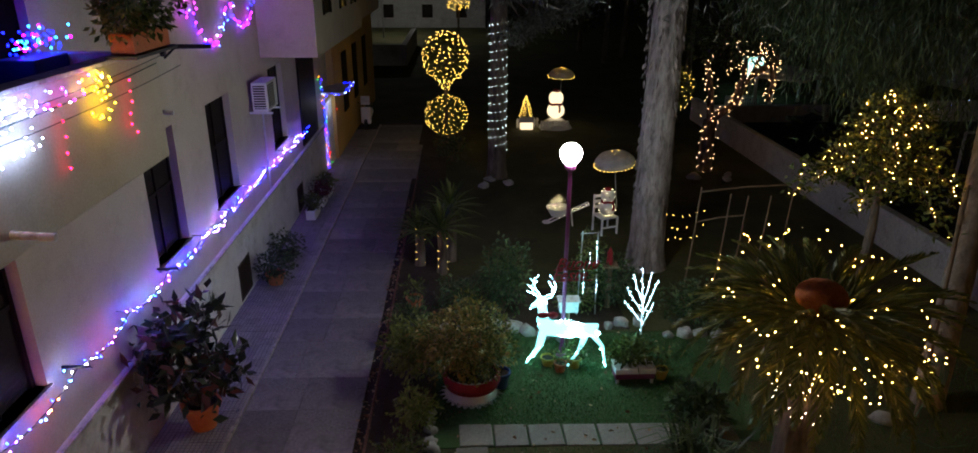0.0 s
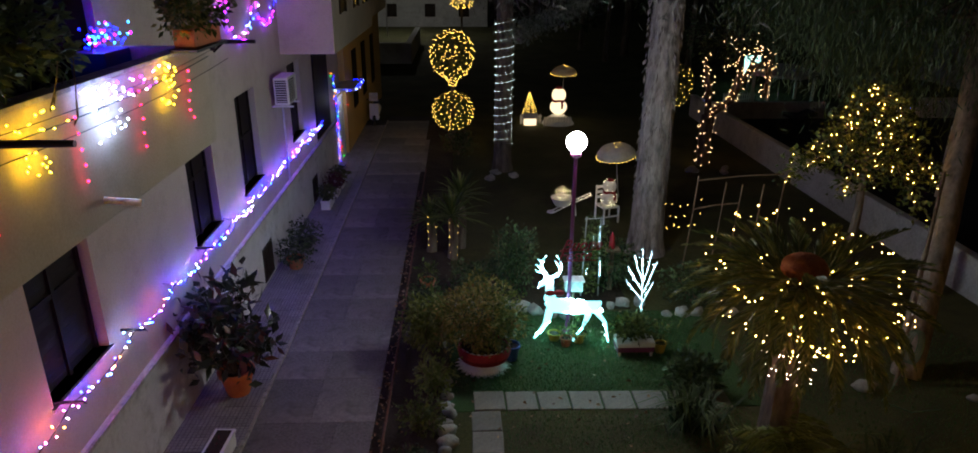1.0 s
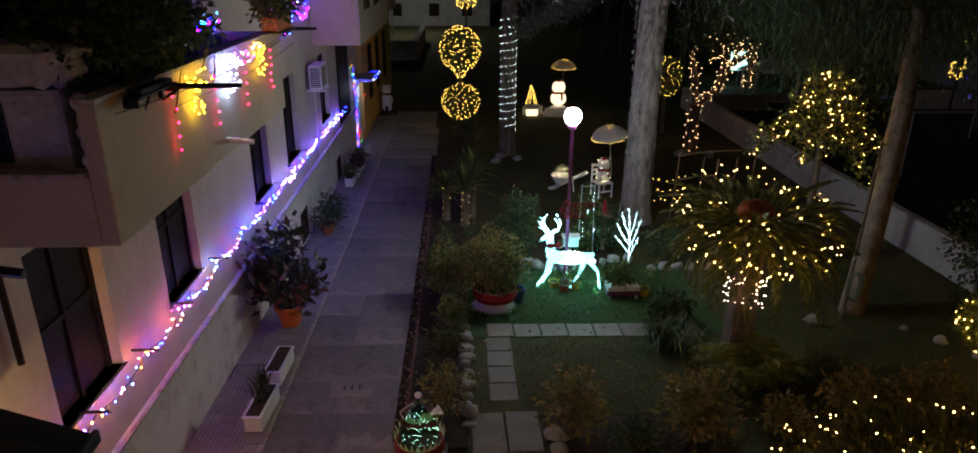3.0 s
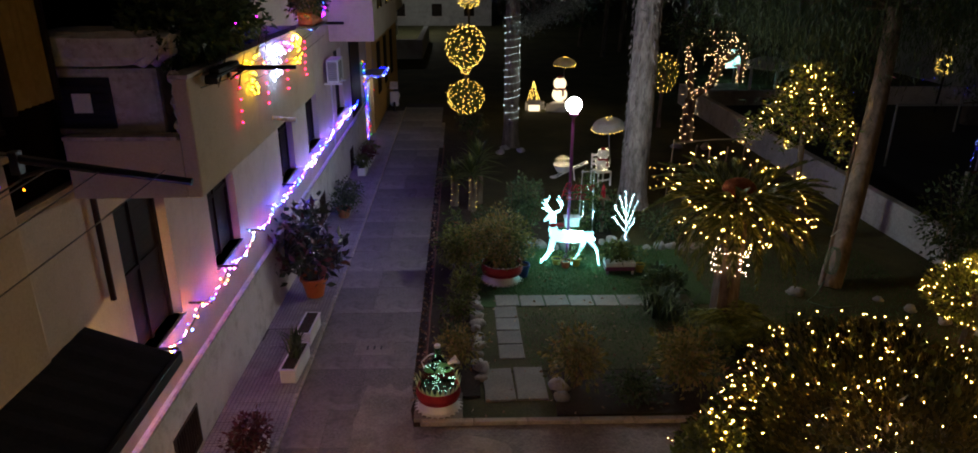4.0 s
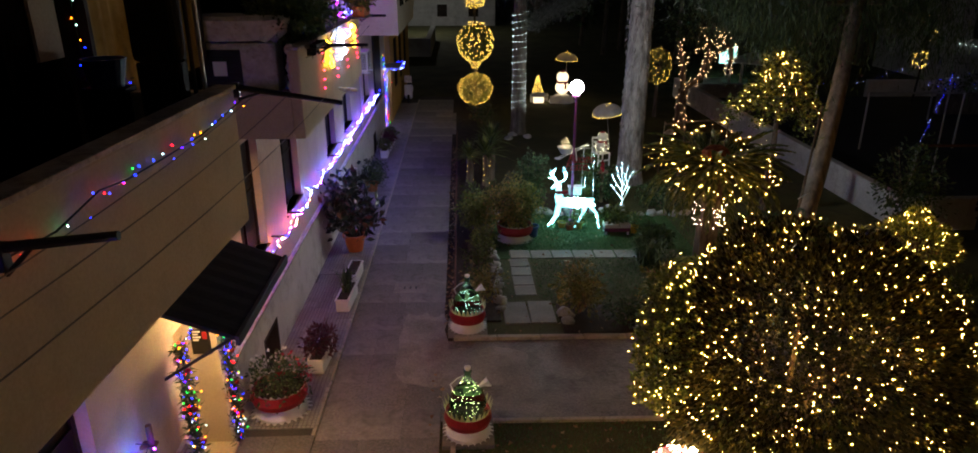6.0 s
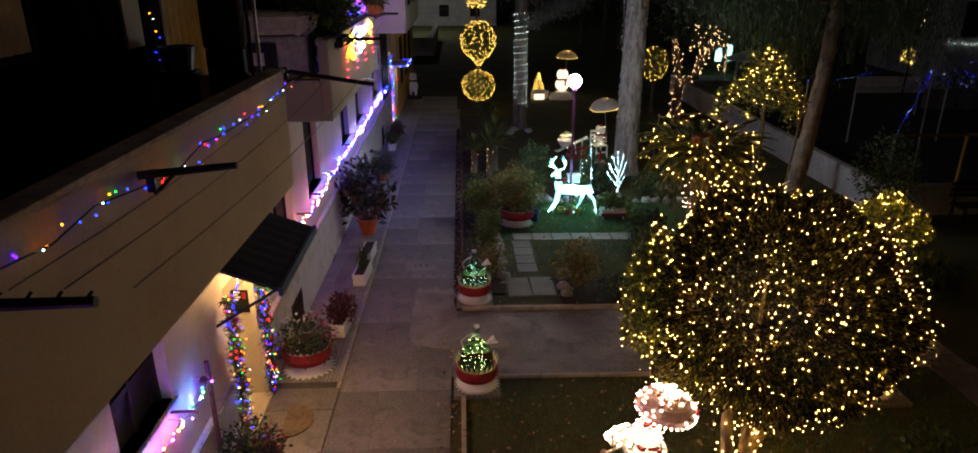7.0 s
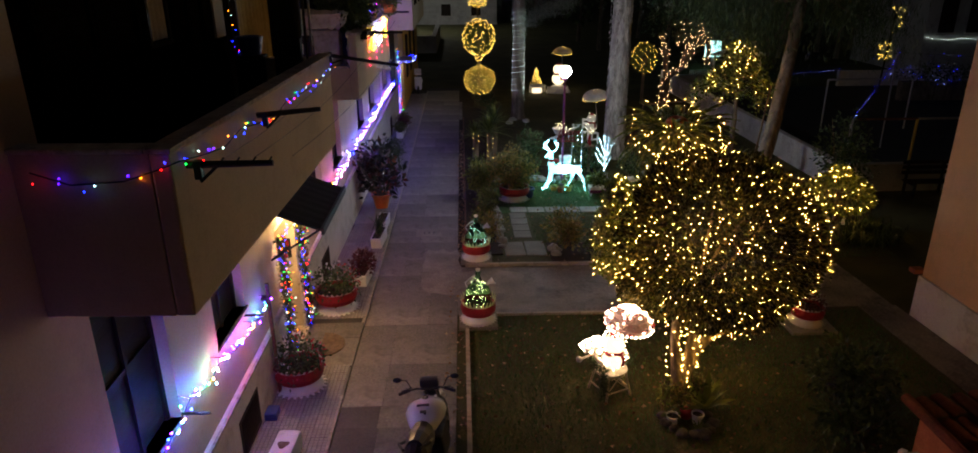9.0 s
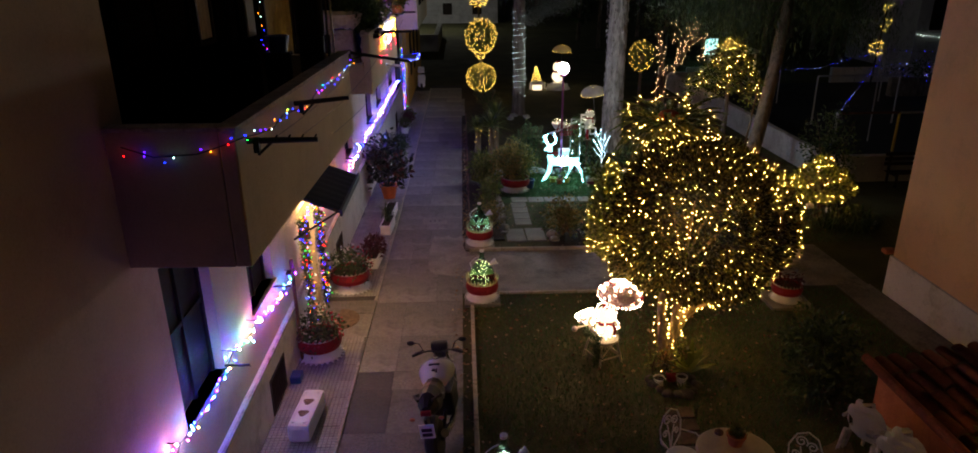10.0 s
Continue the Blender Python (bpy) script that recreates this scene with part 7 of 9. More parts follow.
# ---- figures and things on the lawns ----
def snowman(x, y, z, head, body, label, mat="snowlit", turn=0):
    bm = ball(bmesh.new(), (0, 0, body), body, 0.9, 20, 14)
    ball(bm, (0, 0, body * 1.8 + head * 0.75), head, 1.0, 20, 14)
    rod(bm, (0, -head * 0.9, body * 1.8 + head * 0.75), (0, -head * 1.5, body * 1.8 + head * 0.7), head * 0.14, 0.005)
    ob = tagged(finish(bm, "snowman_figure", M[mat], smooth=True), label, "snowman")
    ob.location, ob.rotation_euler = (x, y, z), (0, 0, radians(turn))
    top = z + body * 1.8 + head * 1.6
    root = thing("snowman_scarf", (x, y, z + body * 1.75), "red scarf round a snowman's neck", "scarf", "scarves")
    part("loop", tube(bmesh.new(), [(head * 0.75 * math.cos(a), head * 0.75 * math.sin(a), 0.02 * math.sin(3 * a)) for a in [2 * math.pi * k / 16 for k in range(17)]], head * 0.2, 8), M["red"], root)
    part("tail", tube(bmesh.new(), [(0.1, -head * 0.8, 0), (0.12, -head * 1.1, -head * 0.5), (0.1, -head * 1.15, -head)], head * 0.16, 6), M["red"], root)
    root = thing("snowman_hat", (x, y, top), "small red cap on a snowman", "hat", "hats")
    part("cap", lathe(bmesh.new(), [(head * 0.5, 0), (head * 0.42, head * 0.3), (head * 0.1, head * 0.42)], 14), M["red"], root)
    return ob


def umbrella(x, y, z, r, label, lit, mat, tilt=0, n_edge=26, n_top=30, seed=1, pole=1.0):
    root = thing("umbrella", (x, y, z), label, "umbrella", "umbrellas")
    root.rotation_euler = (radians(6), radians(tilt), 0)
    prof = [(r, 0), (r * 0.96, r * 0.18), (r * 0.75, r * 0.42), (r * 0.4, r * 0.58), (r * 0.06, r * 0.62)]
    bm = bmesh.new()
    rings = [[bm.verts.new((q * math.cos(2 * math.pi * k / 24) * (1 + (0.03 if k % 3 == 0 else 0)), q * math.sin(2 * math.pi * k / 24), h)) for k in range(24)] for q, h in prof]
    for a, b in zip(rings, rings[1:]):
        for k in range(24):
            bm.faces.new((a[k], a[(k + 1) % 24], b[(k + 1) % 24], b[k]))
    bmesh.ops.solidify(bm, geom=bm.faces[:], thickness=0.006)
    part("canopy", bm, M[mat], root)
    part("stick", rod(bmesh.new(), (0, 0, -pole), (0, 0, r * 0.7), 0.012), M["galv"], root)
    for k in range(8):
        a = 2 * math.pi * k / 8
        part("rib", tube(bmesh.new(), [(0.9 * r * math.cos(a), 0.9 * r * math.sin(a), r * 0.2), (0.4 * r * math.cos(a), 0.4 * r * math.sin(a), r * 0.54), (0, 0, r * 0.6)], 0.006, 4), M["galv"], root)
    g = np.random.default_rng(seed)
    a = np.linspace(0, 2 * np.pi, n_edge, endpoint=False)
    edge = np.stack([r * 1.02 * np.cos(a), r * 1.02 * np.sin(a), np.full(n_edge, -0.01)], 1)
    a, t = g.uniform(0, 2 * np.pi, n_top), g.random(n_top)
    topb = np.stack([r * (1.02 - t) * np.cos(a), r * (1.02 - t) * np.sin(a), r * 0.66 * np.sin(t * 1.5) + (0.05 if lit == "warm_pink" else 0.01)], 1)
    bulbs_on(root, np.concatenate([edge, topb]), 0.02 if lit == "warm_pink" else 0.013, lit)
    return root


def picket(x, y, n, turn, label, seed, h=0.42, lit=False):
    root = thing("picket_fence", (x, y, gz(y)), label, "fence", "picket fences", turn=turn)
    for z in (h * 0.3, h * 0.7):
        part("rail", boxed(0, n * 0.12, 0.012, 0.03, z - 0.02, z + 0.02), M["white"], root)
    for k in range(n):
        bm = bmesh.new()
        x0 = k * 0.12
        v = [bm.verts.new((x0 + a, 0, z)) for a, z in ((0, 0), (0.075, 0), (0.075, h - 0.05), (0.0375, h), (0, h - 0.05))]
        bm.faces.new(v)
        bmesh.ops.solidify(bm, geom=bm.faces[:], thickness=0.014)
        part("picket", bm, M["white"], root)


# two snowmen on the lawns beyond the lamp
def garden_chair(x, y, turn, label):
    root = thing("garden_chair", (x, y, gz(y)), label, "chair", "garden chairs", turn=turn)
    part("seat", boxed(-0.24, 0.24, -0.24, 0.24, 0.42, 0.46, bevel=0.01), M["white"], root)
    for a in (-0.22, 0.22):
        for b in (-0.22, 0.22):
            part("leg", boxed(a - 0.02, a + 0.02, b - 0.02, b + 0.02, 0, 0.419), M["white"], root)
    for z in (0.6, 0.74, 0.88):
        part("back_slat", boxed(-0.22, 0.22, 0.2, 0.23, z, z + 0.07), M["white"], root)
    for a in (-0.22, 0.22):
        part("back_post", boxed(a - 0.02, a + 0.02, 0.2, 0.235, 0.462, 0.97), M["white"], root)
    for z in (0.2,):
        part("stretcher", boxed(-0.2, 0.2, -0.235, -0.205, z - 0.02, z + 0.02), M["white"], root)


garden_chair(3.85, 17.35, 20, "white wooden garden chair carrying a snowman")
snowman(3.86, 17.25, gz(17.3) + 0.47, 0.18, 0.22, "netted snowman figure with red hat, scarf and lights", "snow")
root = thing("snowman_lights", (3.86, 17.25, gz(17.3) + 0.5), "fine warm lights over a netted snowman", "string lights")
bulbs_on(root, np.concatenate([crown_points(44, (0, 0, 0.18), (0.24, 0.24, 0.21), 1, 0.02, 0)[0], crown_points(30, (0, 0, 0.52), (0.19, 0.19, 0.19), 2, 0.02, 0)[0]]), 0.008, "bottle_warm")
umbrella(3.98, 17.3, 1.42, 0.5, "grey lace umbrella edged with warm lights", "warm_far", "snow", -8, 30, 10, 3, 1.2)
snowman(4.18, 29.5, gz(29.5) + 0.35, 0.3, 0.36, "glowing white snowman figure with red cap and scarf", "snowlit")
root = thing("snow_mound", (4.18, 29.5, gz(29.5)), "white mound under a snowman", "mound")
part("mound", lathe(bmesh.new(), [(0.7, 0), (0.55, 0.2), (0.3, 0.36)], 20), M["white"], root)
umbrella(4.36, 29.5, 1.68, 0.52, "pale umbrella edged with warm lights over a snowman", "warm_far", "snow", 0, 30, 24, 4, 1.9)
picket(3.5, 28.9, 10, 4, "low white picket fence round a snowman", 1)
picket(2.55, 29.4, 8, 8, "low white picket fence, brightly lit", 2)
root = thing("lit_cone_tree", (2.98, 29.9, gz(29.9)), "small cone tree of warm lights", "light tree")
part("stem", rod(bmesh.new(), (0, 0, 0), (0, 0, 1.3), 0.02), M["cable"], root)
bulbs_on(root, np.array([[0.3 * (1 - k / 90) * math.cos(k * 0.9), 0.3 * (1 - k / 90) * math.sin(k * 0.9), 0.35 + 0.95 * k / 90] for k in range(90)]), 0.016, "warm_far")
root = thing("glowing_hut", (2.95, 29.2, gz(29.2)), "small glowing white wooden hut", "hut")
part("body", boxed(-0.25, 0.25, -0.12, 0.12, 0, 0.3), M["snowlit"], root)
bm = bmesh.new()
v = [bm.verts.new(q) for q in ((-0.3, -0.16, 0.3), (0.3, -0.16, 0.3), (0.3, 0.16, 0.3), (-0.3, 0.16, 0.3), (-0.3, 0, 0.5), (0.3, 0, 0.5))]
for f in ((0, 1, 5, 4), (2, 3, 4, 5), (0, 4, 3), (1, 2, 5)):
    bm.faces.new([v[k] for k in f])
part("roof", bm, M["white"], root)
root = thing("lit_sleigh", (2.7, 17.8, gz(17.8)), "small white wheelbarrow sleigh covered in warm lights", "sleigh")
part("tray", lathe(bmesh.new(), [(0.18, 0.3), (0.3, 0.52), (0.31, 0.53), (0.28, 0.52)], 16), M["white"], root)
part("runner", tube(bmesh.new(), [(-0.25, -0.1, 0.12), (0.1, -0.1, 0.3), (0.8, -0.1, 0.62)], 0.018, 6), M["white"], root)
part("runner", tube(bmesh.new(), [(-0.25, 0.1, 0.12), (0.1, 0.1, 0.3), (0.8, 0.1, 0.62)], 0.018, 6), M["white"], root)
part("wheel", lathe(bmesh.new(), [(0.1, -0.02), (0.12, 0), (0.1, 0.02)], 16, (-0.28, 0, 0.12)), M["white"], root)
part("leg", rod(bmesh.new(), (0.35, 0, 0.4), (0.4, 0, 0), 0.02), M["white"], root)
bulbs_on(root, np.concatenate([crown_points(64, (0.03, 0, 0.58), (0.3, 0.2, 0.3), 5, 0.6, 0.2)[0], chain([(0, -0.1, 0.28), (0.8, -0.1, 0.64)], 0.05, 0.02, 3)]), 0.009, "bottle_warm")

# ornaments behind the reindeer
root = thing("icicle_stand", (2.6, 12.8, gz(12.8)), "thin stand hung with cold white icicle lights and ivy", "light stand")
for x in (-0.2, 0.16):
    part("pole", rod(bmesh.new(), (x, 0, 0), (x * 0.8, 0, 1.75), 0.014), M["galv"], root)
part("crossbar", rod(bmesh.new(), (-0.2, 0, 1.7), (0.16, 0, 1.72), 0.012), M["galv"], root)
shrub("ivy", (0, 0, 1.2), (0.3, 0.2, 0.6), 500, 0.07, M["leaf"], root, 201)
bulbs_on(root, np.concatenate([chain([(x, -0.1, z), (x, -0.1, z - l)], 0.02, 0.006, int(x * 50) + 60) for x, z, l in ((-0.12, 1.0, 0.5), (0.1, 1.6, 0.5), (-0.02, 1.35, 0.3), (0.14, 0.8, 0.3))])[::2], 0.0055, "cool_fine")
bm = lathe(bmesh.new(), [(0.06, 0), (0.065, 0.12), (0.055, 0.15), (0.045, 0.22)], 14)
lathe(bm, [(0.06, 0.22), (0.03, 0.3), (0.008, 0.36)], 14)
ob = tagged(finish(bm, "gnome_figure", M["red"]), "small red-capped garden figure", "gnome")
ob.location = (3.05, 13.1, gz(13.1) + 0.95)
root = thing("figure_shelf", (3.05, 13.1, gz(13.1)), "narrow wooden stand carrying a garden figure", "stand")
part("post", boxed(-0.05, 0.05, -0.05, 0.05, 0, 0.9), M["wood"], root)
part("shelf", boxed(-0.16, 0.16, -0.14, 0.14, 0.902, 0.945), M["wood"], root)
root = thing("white_mailbox", (2.02, 11.55, gz(11.5)), "small white wooden box behind the lamp post", "box")
part("body", boxed(-0.16, 0.16, -0.1, 0.1, 0.75, 0.95, bevel=0.01), M["whitedirty"], root)
part("lid", boxed(-0.19, 0.19, -0.13, 0.13, 0.952, 0.975, bevel=0.006), M["whitedirty"], root)
part("post", rod(bmesh.new(), (0, 0, 0), (0, 0, 0.75), 0.03), M["wood"], root)

# pole fence
root = thing("pole_fence", (5.0, 14.0, gz(14)), "rickety fence of thin rough poles", "fence")
z = -gz(14)
for a, b in (((0.03, 0, z + 1.75), (1.95, 0.2, z + 1.82)), ((-0.02, 0, z + 1.1), (1.0, 0.1, z + 1.2))):
    part("rail", tube(bmesh.new(), [a, tuple((Vector(a) + Vector(b)) / 2 + Vector((0, 0, 0.03))), b], 0.02, 7), M["wood"], root)
for x, l in ((0.0, 2.1), (0.62, 1.95), (0.98, 1.9), (1.45, 1.9), (1.9, 2.05)):
    part("post", tube(bmesh.new(), [(x - 0.12, 0.02, 0), (x - 0.03, 0.03, l * 0.5), (x + 0.04, 0.06, l + 0.1)], 0.016, 7), M["wood"], root)

# rail, bench and posts at the court
root = thing("court_rail", (10.6, 10.75, 0.52), "pipe rail with red and yellow paint above the court wall", "rail")
part("red_rail", rod(bmesh.new(), (0, 0, 1.34), (2.0, 0, 1.34), 0.04, n=10), M["rust"], root)
part("grey_rail", rod(bmesh.new(), (2.0, 0, 1.34), (9.0, 0, 1.34), 0.04, n=10), M["galv"], root)
part("yellow_post", rod(bmesh.new(), (2.0, 0, -0.2), (2.0, 0, 1.34), 0.045, n=10), M["yellow"], root)
part("grey_post", rod(bmesh.new(), (0, 0, -0.2), (0, 0, 1.36), 0.045, n=10), M["galv"], root)
part("grey_post", rod(bmesh.new(), (5.5, 0, -0.2), (5.5, 0, 1.34), 0.045, n=10), M["galv"], root)
root = thing("park_bench", (12.75, 9.85, gz(9.85)), "dark slatted park bench in front of the low wall", "bench")
for y, z in ((-0.25, 0.45), (-0.1, 0.45), (0.05, 0.45)):
    part("seat_slat", boxed(-0.75, 0.75, y, y + 0.11, z, z + 0.035, bevel=0.006), M["shutter"], root)
for z in (0.62, 0.78, 0.94):
    part("back_slat", boxed(-0.75, 0.75, 0.2, 0.235, z, z + 0.11, bevel=0.006), M["shutter"], root)
for x in (-0.55, 0.55):
    part("side_support", boxed(x - 0.03, x + 0.03, -0.25, 0.2, 0.36, 0.448), M["dark"], root)
    part("back_leg", boxed(x - 0.03, x + 0.03, 0.24, 0.3, 0, 1.05), M["dark"], root)
    part("front_leg", boxed(x - 0.03, x + 0.03, -0.25, -0.19, 0, 0.359), M["dark"], root)
root = thing("goal_posts", (14.0, 19.0, gz(19) + 0.05), "thin pale goal standing on the court", "goal")
part("post", rod(bmesh.new(), (0, 0, 0), (0, 0, 2.1), 0.04), M["galv"], root)
part("post", rod(bmesh.new(), (3.6, 0, 0), (3.6, 0, 2.1), 0.04), M["galv"], root)
part("crossbar", rod(bmesh.new(), (0, 0, 2.1), (3.6, 0, 2.1), 0.04), M["galv"], root)
root = thing("parked_motorbike", (13.6, 27.0, gz(27) + 0.05), "dark motorbike parked by the court", "motorbike")
for x in (-0.65, 0.65):
    ob = part("wheel", lathe(bmesh.new(), [(0.2, -0.05), (0.3, -0.06), (0.31, 0), (0.3, 0.06), (0.2, 0.05)], 20), M["rubber"], root)
    ob.location, ob.rotation_euler = (x, 0, 0.31), (radians(90), 0, 0)
part("body", tube(bmesh.new(), [(-0.8, 0, 0.85), (-0.2, 0, 0.7), (0.2, 0, 0.85), (0.6, 0, 0.8)], [0.08, 0.18, 0.2, 0.08], 10), M["black"], root)
part("handlebar", tube(bmesh.new(), [(0.4, -0.35, 1.1), (0.5, 0, 1.0), (0.4, 0.35, 1.1)], 0.02, 6), M["black"], root)

# far garden: gazebo, lit sign, strings, house
root = thing("far_gazebo", (15.9, 34.0, gz(34)), "white garden gazebo in the dark", "gazebo")
for x in (-1.1, 1.1):
    for y in (-0.9, 0.9):
        part("post", boxed(x - 0.06, x + 0.06, y - 0.06, y + 0.06, 0, 1.35), M["white"], root)
part("roof", lathe(bmesh.new(), [(1.8, 1.352), (1.75, 1.45), (0.5, 1.85), (0.05, 1.9)], 4), M["white"], root)
root = thing("lit_sign", (15.4, 37.0, gz(37)), "small teal glowing light box far off", "light box")
part("box", boxed(-0.5, 0.5, -0.08, 0.08, 0.9, 1.9), M["sign"], root)
part("post", boxed(-0.05, 0.05, -0.05, 0.05, 0, 0.899), M["galv"], root)
picket(13.0, 34.0, 14, 6, "far white picket fence by the court", 5, 0.5)
for i, pts in enumerate(([(14.6, 24, 1.25), (16.5, 24, 1.35), (18.5, 24, 1.9), (19.9, 24, 2.2), (23.9, 24, 1.95)], [(10.6, 10.75, 1.885), (12.6, 13.2, 2.35), (14.7, 15.76, 2.95)])):
    light_string("blue_light_string", pts, 0.22, 0.02, 0.009, M["blueled"], "blue light string strung over the court", 210 + i)
root = thing("string_pole", (14.75, 15.8, gz(15.8) + 0.05), "thin pole carrying the end of a light string on the court", "pole")
part("pole", rod(bmesh.new(), (0, 0, 0), (-0.04, 0, 3.4), 0.03), M["galv"], root)
root = thing("string_pole", (14.6, 24.02, gz(24) + 0.05), "short pole at the end of a blue light string", "pole")
part("pole", rod(bmesh.new(), (0, 0, 0), (0, 0, 1.65), 0.03), M["galv"], root)
root = thing("string_pole", (19.9, 24.1, gz(24) + 0.05), "thin pole carrying light strings by the court", "pole")
part("pole", rod(bmesh.new(), (0, 0, 0), (0, 0, 2.8), 0.04), M["galv"], root)
root = thing("blue_lit_hedge", (23.0, 25.5, gz(25.5) + 0.05), "low hedge covered in blue lights", "hedge")
shrub("leaves", (0, 0, 1.3), (2.2, 0.6, 0.5), 900, 0.14, M["leaf_dark"], root, 215)
part("stem", boxed(-1.8, 1.8, -0.2, 0.2, 0, 0.95), M["barkdark"], root)
bulbs_on(root, crown_points(56, (0, 0, 1.3), (2.2, 0.6, 0.5), 216, 0.2, 0.3)[0], 0.013, "blueled")
root = thing("hanging_star", (21.6, 28.0, gz(28)), "tall pole with lantern clusters of warm lights", "light pole")
part("pole", rod(bmesh.new(), (0, 0, 0), (0.2, 0, 4.2), 0.05), M["dark"], root)
bulbs_on(root, np.concatenate([crown_points(46, (0, 0, 2.2), (0.4, 0.3, 0.5), 217, 0.3, 0.2)[0], crown_points(22, (0.3, 0, 4.0), (0.4, 0.3, 0.9), 218, 0.5, 0.3)[0]]), 0.02, "warm_far")
root = thing("white_house", (33.5, 36.0, gz(36)), "white house with dark windows beyond the court", "house")
part("wall", boxed(-6, 8, -2, 6, 0, 8), M["lowwall"], root)
for x in (-5.2, -3.4, -1.0):
    w = part("window", boxed(x, x + 1.0, -2.05, -2.003, 2.6, 4.6), M["shutter"], root)
    part("sill", boxed(x - 0.1, x + 1.1, -2.12, -2.052, 2.5, 2.59), M["stripe"], w)
part("roof", boxed(-6.3, 8.3, -2.3, 6.3, 8.002, 8.3), M["roof"], root)
light_string("house_light_string", [(27.6, 33.9, 1.9), (29, 33.9, 1.75), (31.0, 33.9, 1.8)], 0.2, 0.02, 0.02, M["bottle_led"], "fine white lights along the far house", 220)

# dark wood round the garden
def far_wood(seed, n):
    g = np.random.default_rng(seed)
    root = tagged(new("far_wood"), "dark trees closing the garden on all sides", "wood", kind="stuff")
    c, s = [], []
    for k in range(46):
        x = g.uniform(-14, 46)
        y = g.uniform(78, 95) if x < 9 else g.uniform(40, 60)
        c.append((x, y, gz(y) + g.uniform(4.5, 9)))
        s.append((g.uniform(1.6, 2.8), g.uniform(1.4, 2.2), g.uniform(2.0, 3.6)))
    c, s = np.array(c), np.array(s)
    pick = g.integers(0, len(c), n)
    d = unit(g.normal(size=(n, 3)))
    p = c[pick] + d * s[pick] * (1 - 0.5 * g.random((n, 1)) ** 2)
    leaves("crown_mass", p, d + g.normal(size=d.shape), 0.6, 0.35, M["leaf_dark"], root, seed)["kind"] = "stuff"
    bm = bmesh.new()
    for q in c:
        rod(bm, (q[0], q[1], gz(q[1]) - 0.1), (q[0] + 0.2, q[1], q[2]), 0.22, 0.1, 6)
    part("stem_mass", bm, M["barkdark"], root)["kind"] = "stuff"


far_wood(230, 16000)
# Assumed lamp, its head above the view, added to light the far lawn.
root = thing("assumed_street_lamp", (-6.5, 66.0, gz(66)), "assumed street lamp with its head out of view, added to light the far lawn", "street lamp")
part("pole", rod(bmesh.new(), (0, 0, 0), (0, 0, 6.0), 0.07, 0.05, 10), M["galv"], root)
part("arm", rod(bmesh.new(), (0, 0, 5.9), (1.4, 0, 6.15), 0.035), M["galv"], root)
part("head", boxed(1.3, 1.9, -0.14, 0.14, 6.1, 6.2, bevel=0.03), M["galv"], root)
lamp("far_lawn_fill", (-4.9, 66.0, gz(66) + 5.95), 350, (1.0, 0.95, 0.8), 0.2)
part("lens", boxed(1.36, 1.84, -0.1, 0.1, 6.07, 6.098), M["globe"], root, "lit lamp lens")
root = thing("far_house", (-6.0, 76.0, gz(76)), "pale low house beyond the far lawn", "house")
part("wall", boxed(-7, 9, 0, 6, 0, 4.0), M["lowwall"], root)
part("roof", boxed(-7.3, 9.3, -0.3, 6.3, 4.002, 4.3), M["roof"], root)
for x in (-5, -1.5, 2.5, 6.0):
    w = part("window", boxed(x, x + 1.1, -0.05, -0.003, 1.0, 2.3), M["shutter"], root)
    part("sill", boxed(x - 0.1, x + 1.2, -0.12, -0.052, 0.9, 0.99), M["stripe"], w)

# ---- lawn by the fig tree ----
# snowman in a wicker rocking chair
root = thing("rocking_chair", (1.05, -0.42, gz(-0.42)), "pale wicker rocking chair wound with green tinsel", "rocking chair", turn=25)
part("seat", lathe(bmesh.new(), [(0.2, 0.36), (0.25, 0.4), (0.26, 0.44), (0.2, 0.44)], 20), M["wicker"], root)
part("backrest", tube(bmesh.new(), [(0.26 * math.cos(a), 0.26 * math.sin(a), 0.66 + 0.12 * math.sin(a)) for a in [math.pi * (k / 14 * 1.3 - 0.15) for k in range(15)]], 0.03, 8), M["wicker"], root)
for k in range(11):
    a = math.pi * (k / 10 * 1.2 - 0.1)
    part("back_rod", rod(bmesh.new(), (0.24 * math.cos(a), 0.24 * math.sin(a), 0.43), (0.26 * math.cos(a), 0.26 * math.sin(a), 0.66 + 0.12 * math.sin(a)), 0.009, n=6), M["wicker"], root)
for x in (-0.2, 0.2):
    part("front_leg", rod(bmesh.new(), (x * 0.8, -0.18, 0.38), (x * 1.15, -0.24, 0.0), 0.018), M["wicker"], root)
    part("back_leg", rod(bmesh.new(), (x * 0.8, 0.18, 0.38), (x * 1.15, 0.24, 0.0), 0.018), M["wicker"], root)
    part("side_brace", rod(bmesh.new(), (x * 1.08, -0.22, 0.14), (x * 1.08, 0.22, 0.14), 0.012), M["wicker"], root)
    part("cross_brace", rod(bmesh.new(), (x, -0.2, 0.12), (-x * 0.4, -0.16, 0.36), 0.01), M["wicker"], root)
part("front_brace", rod(bmesh.new(), (-0.22, -0.22, 0.13), (0.22, -0.22, 0.13), 0.012), M["wicker"], root)
gq = np.random.default_rng(61)
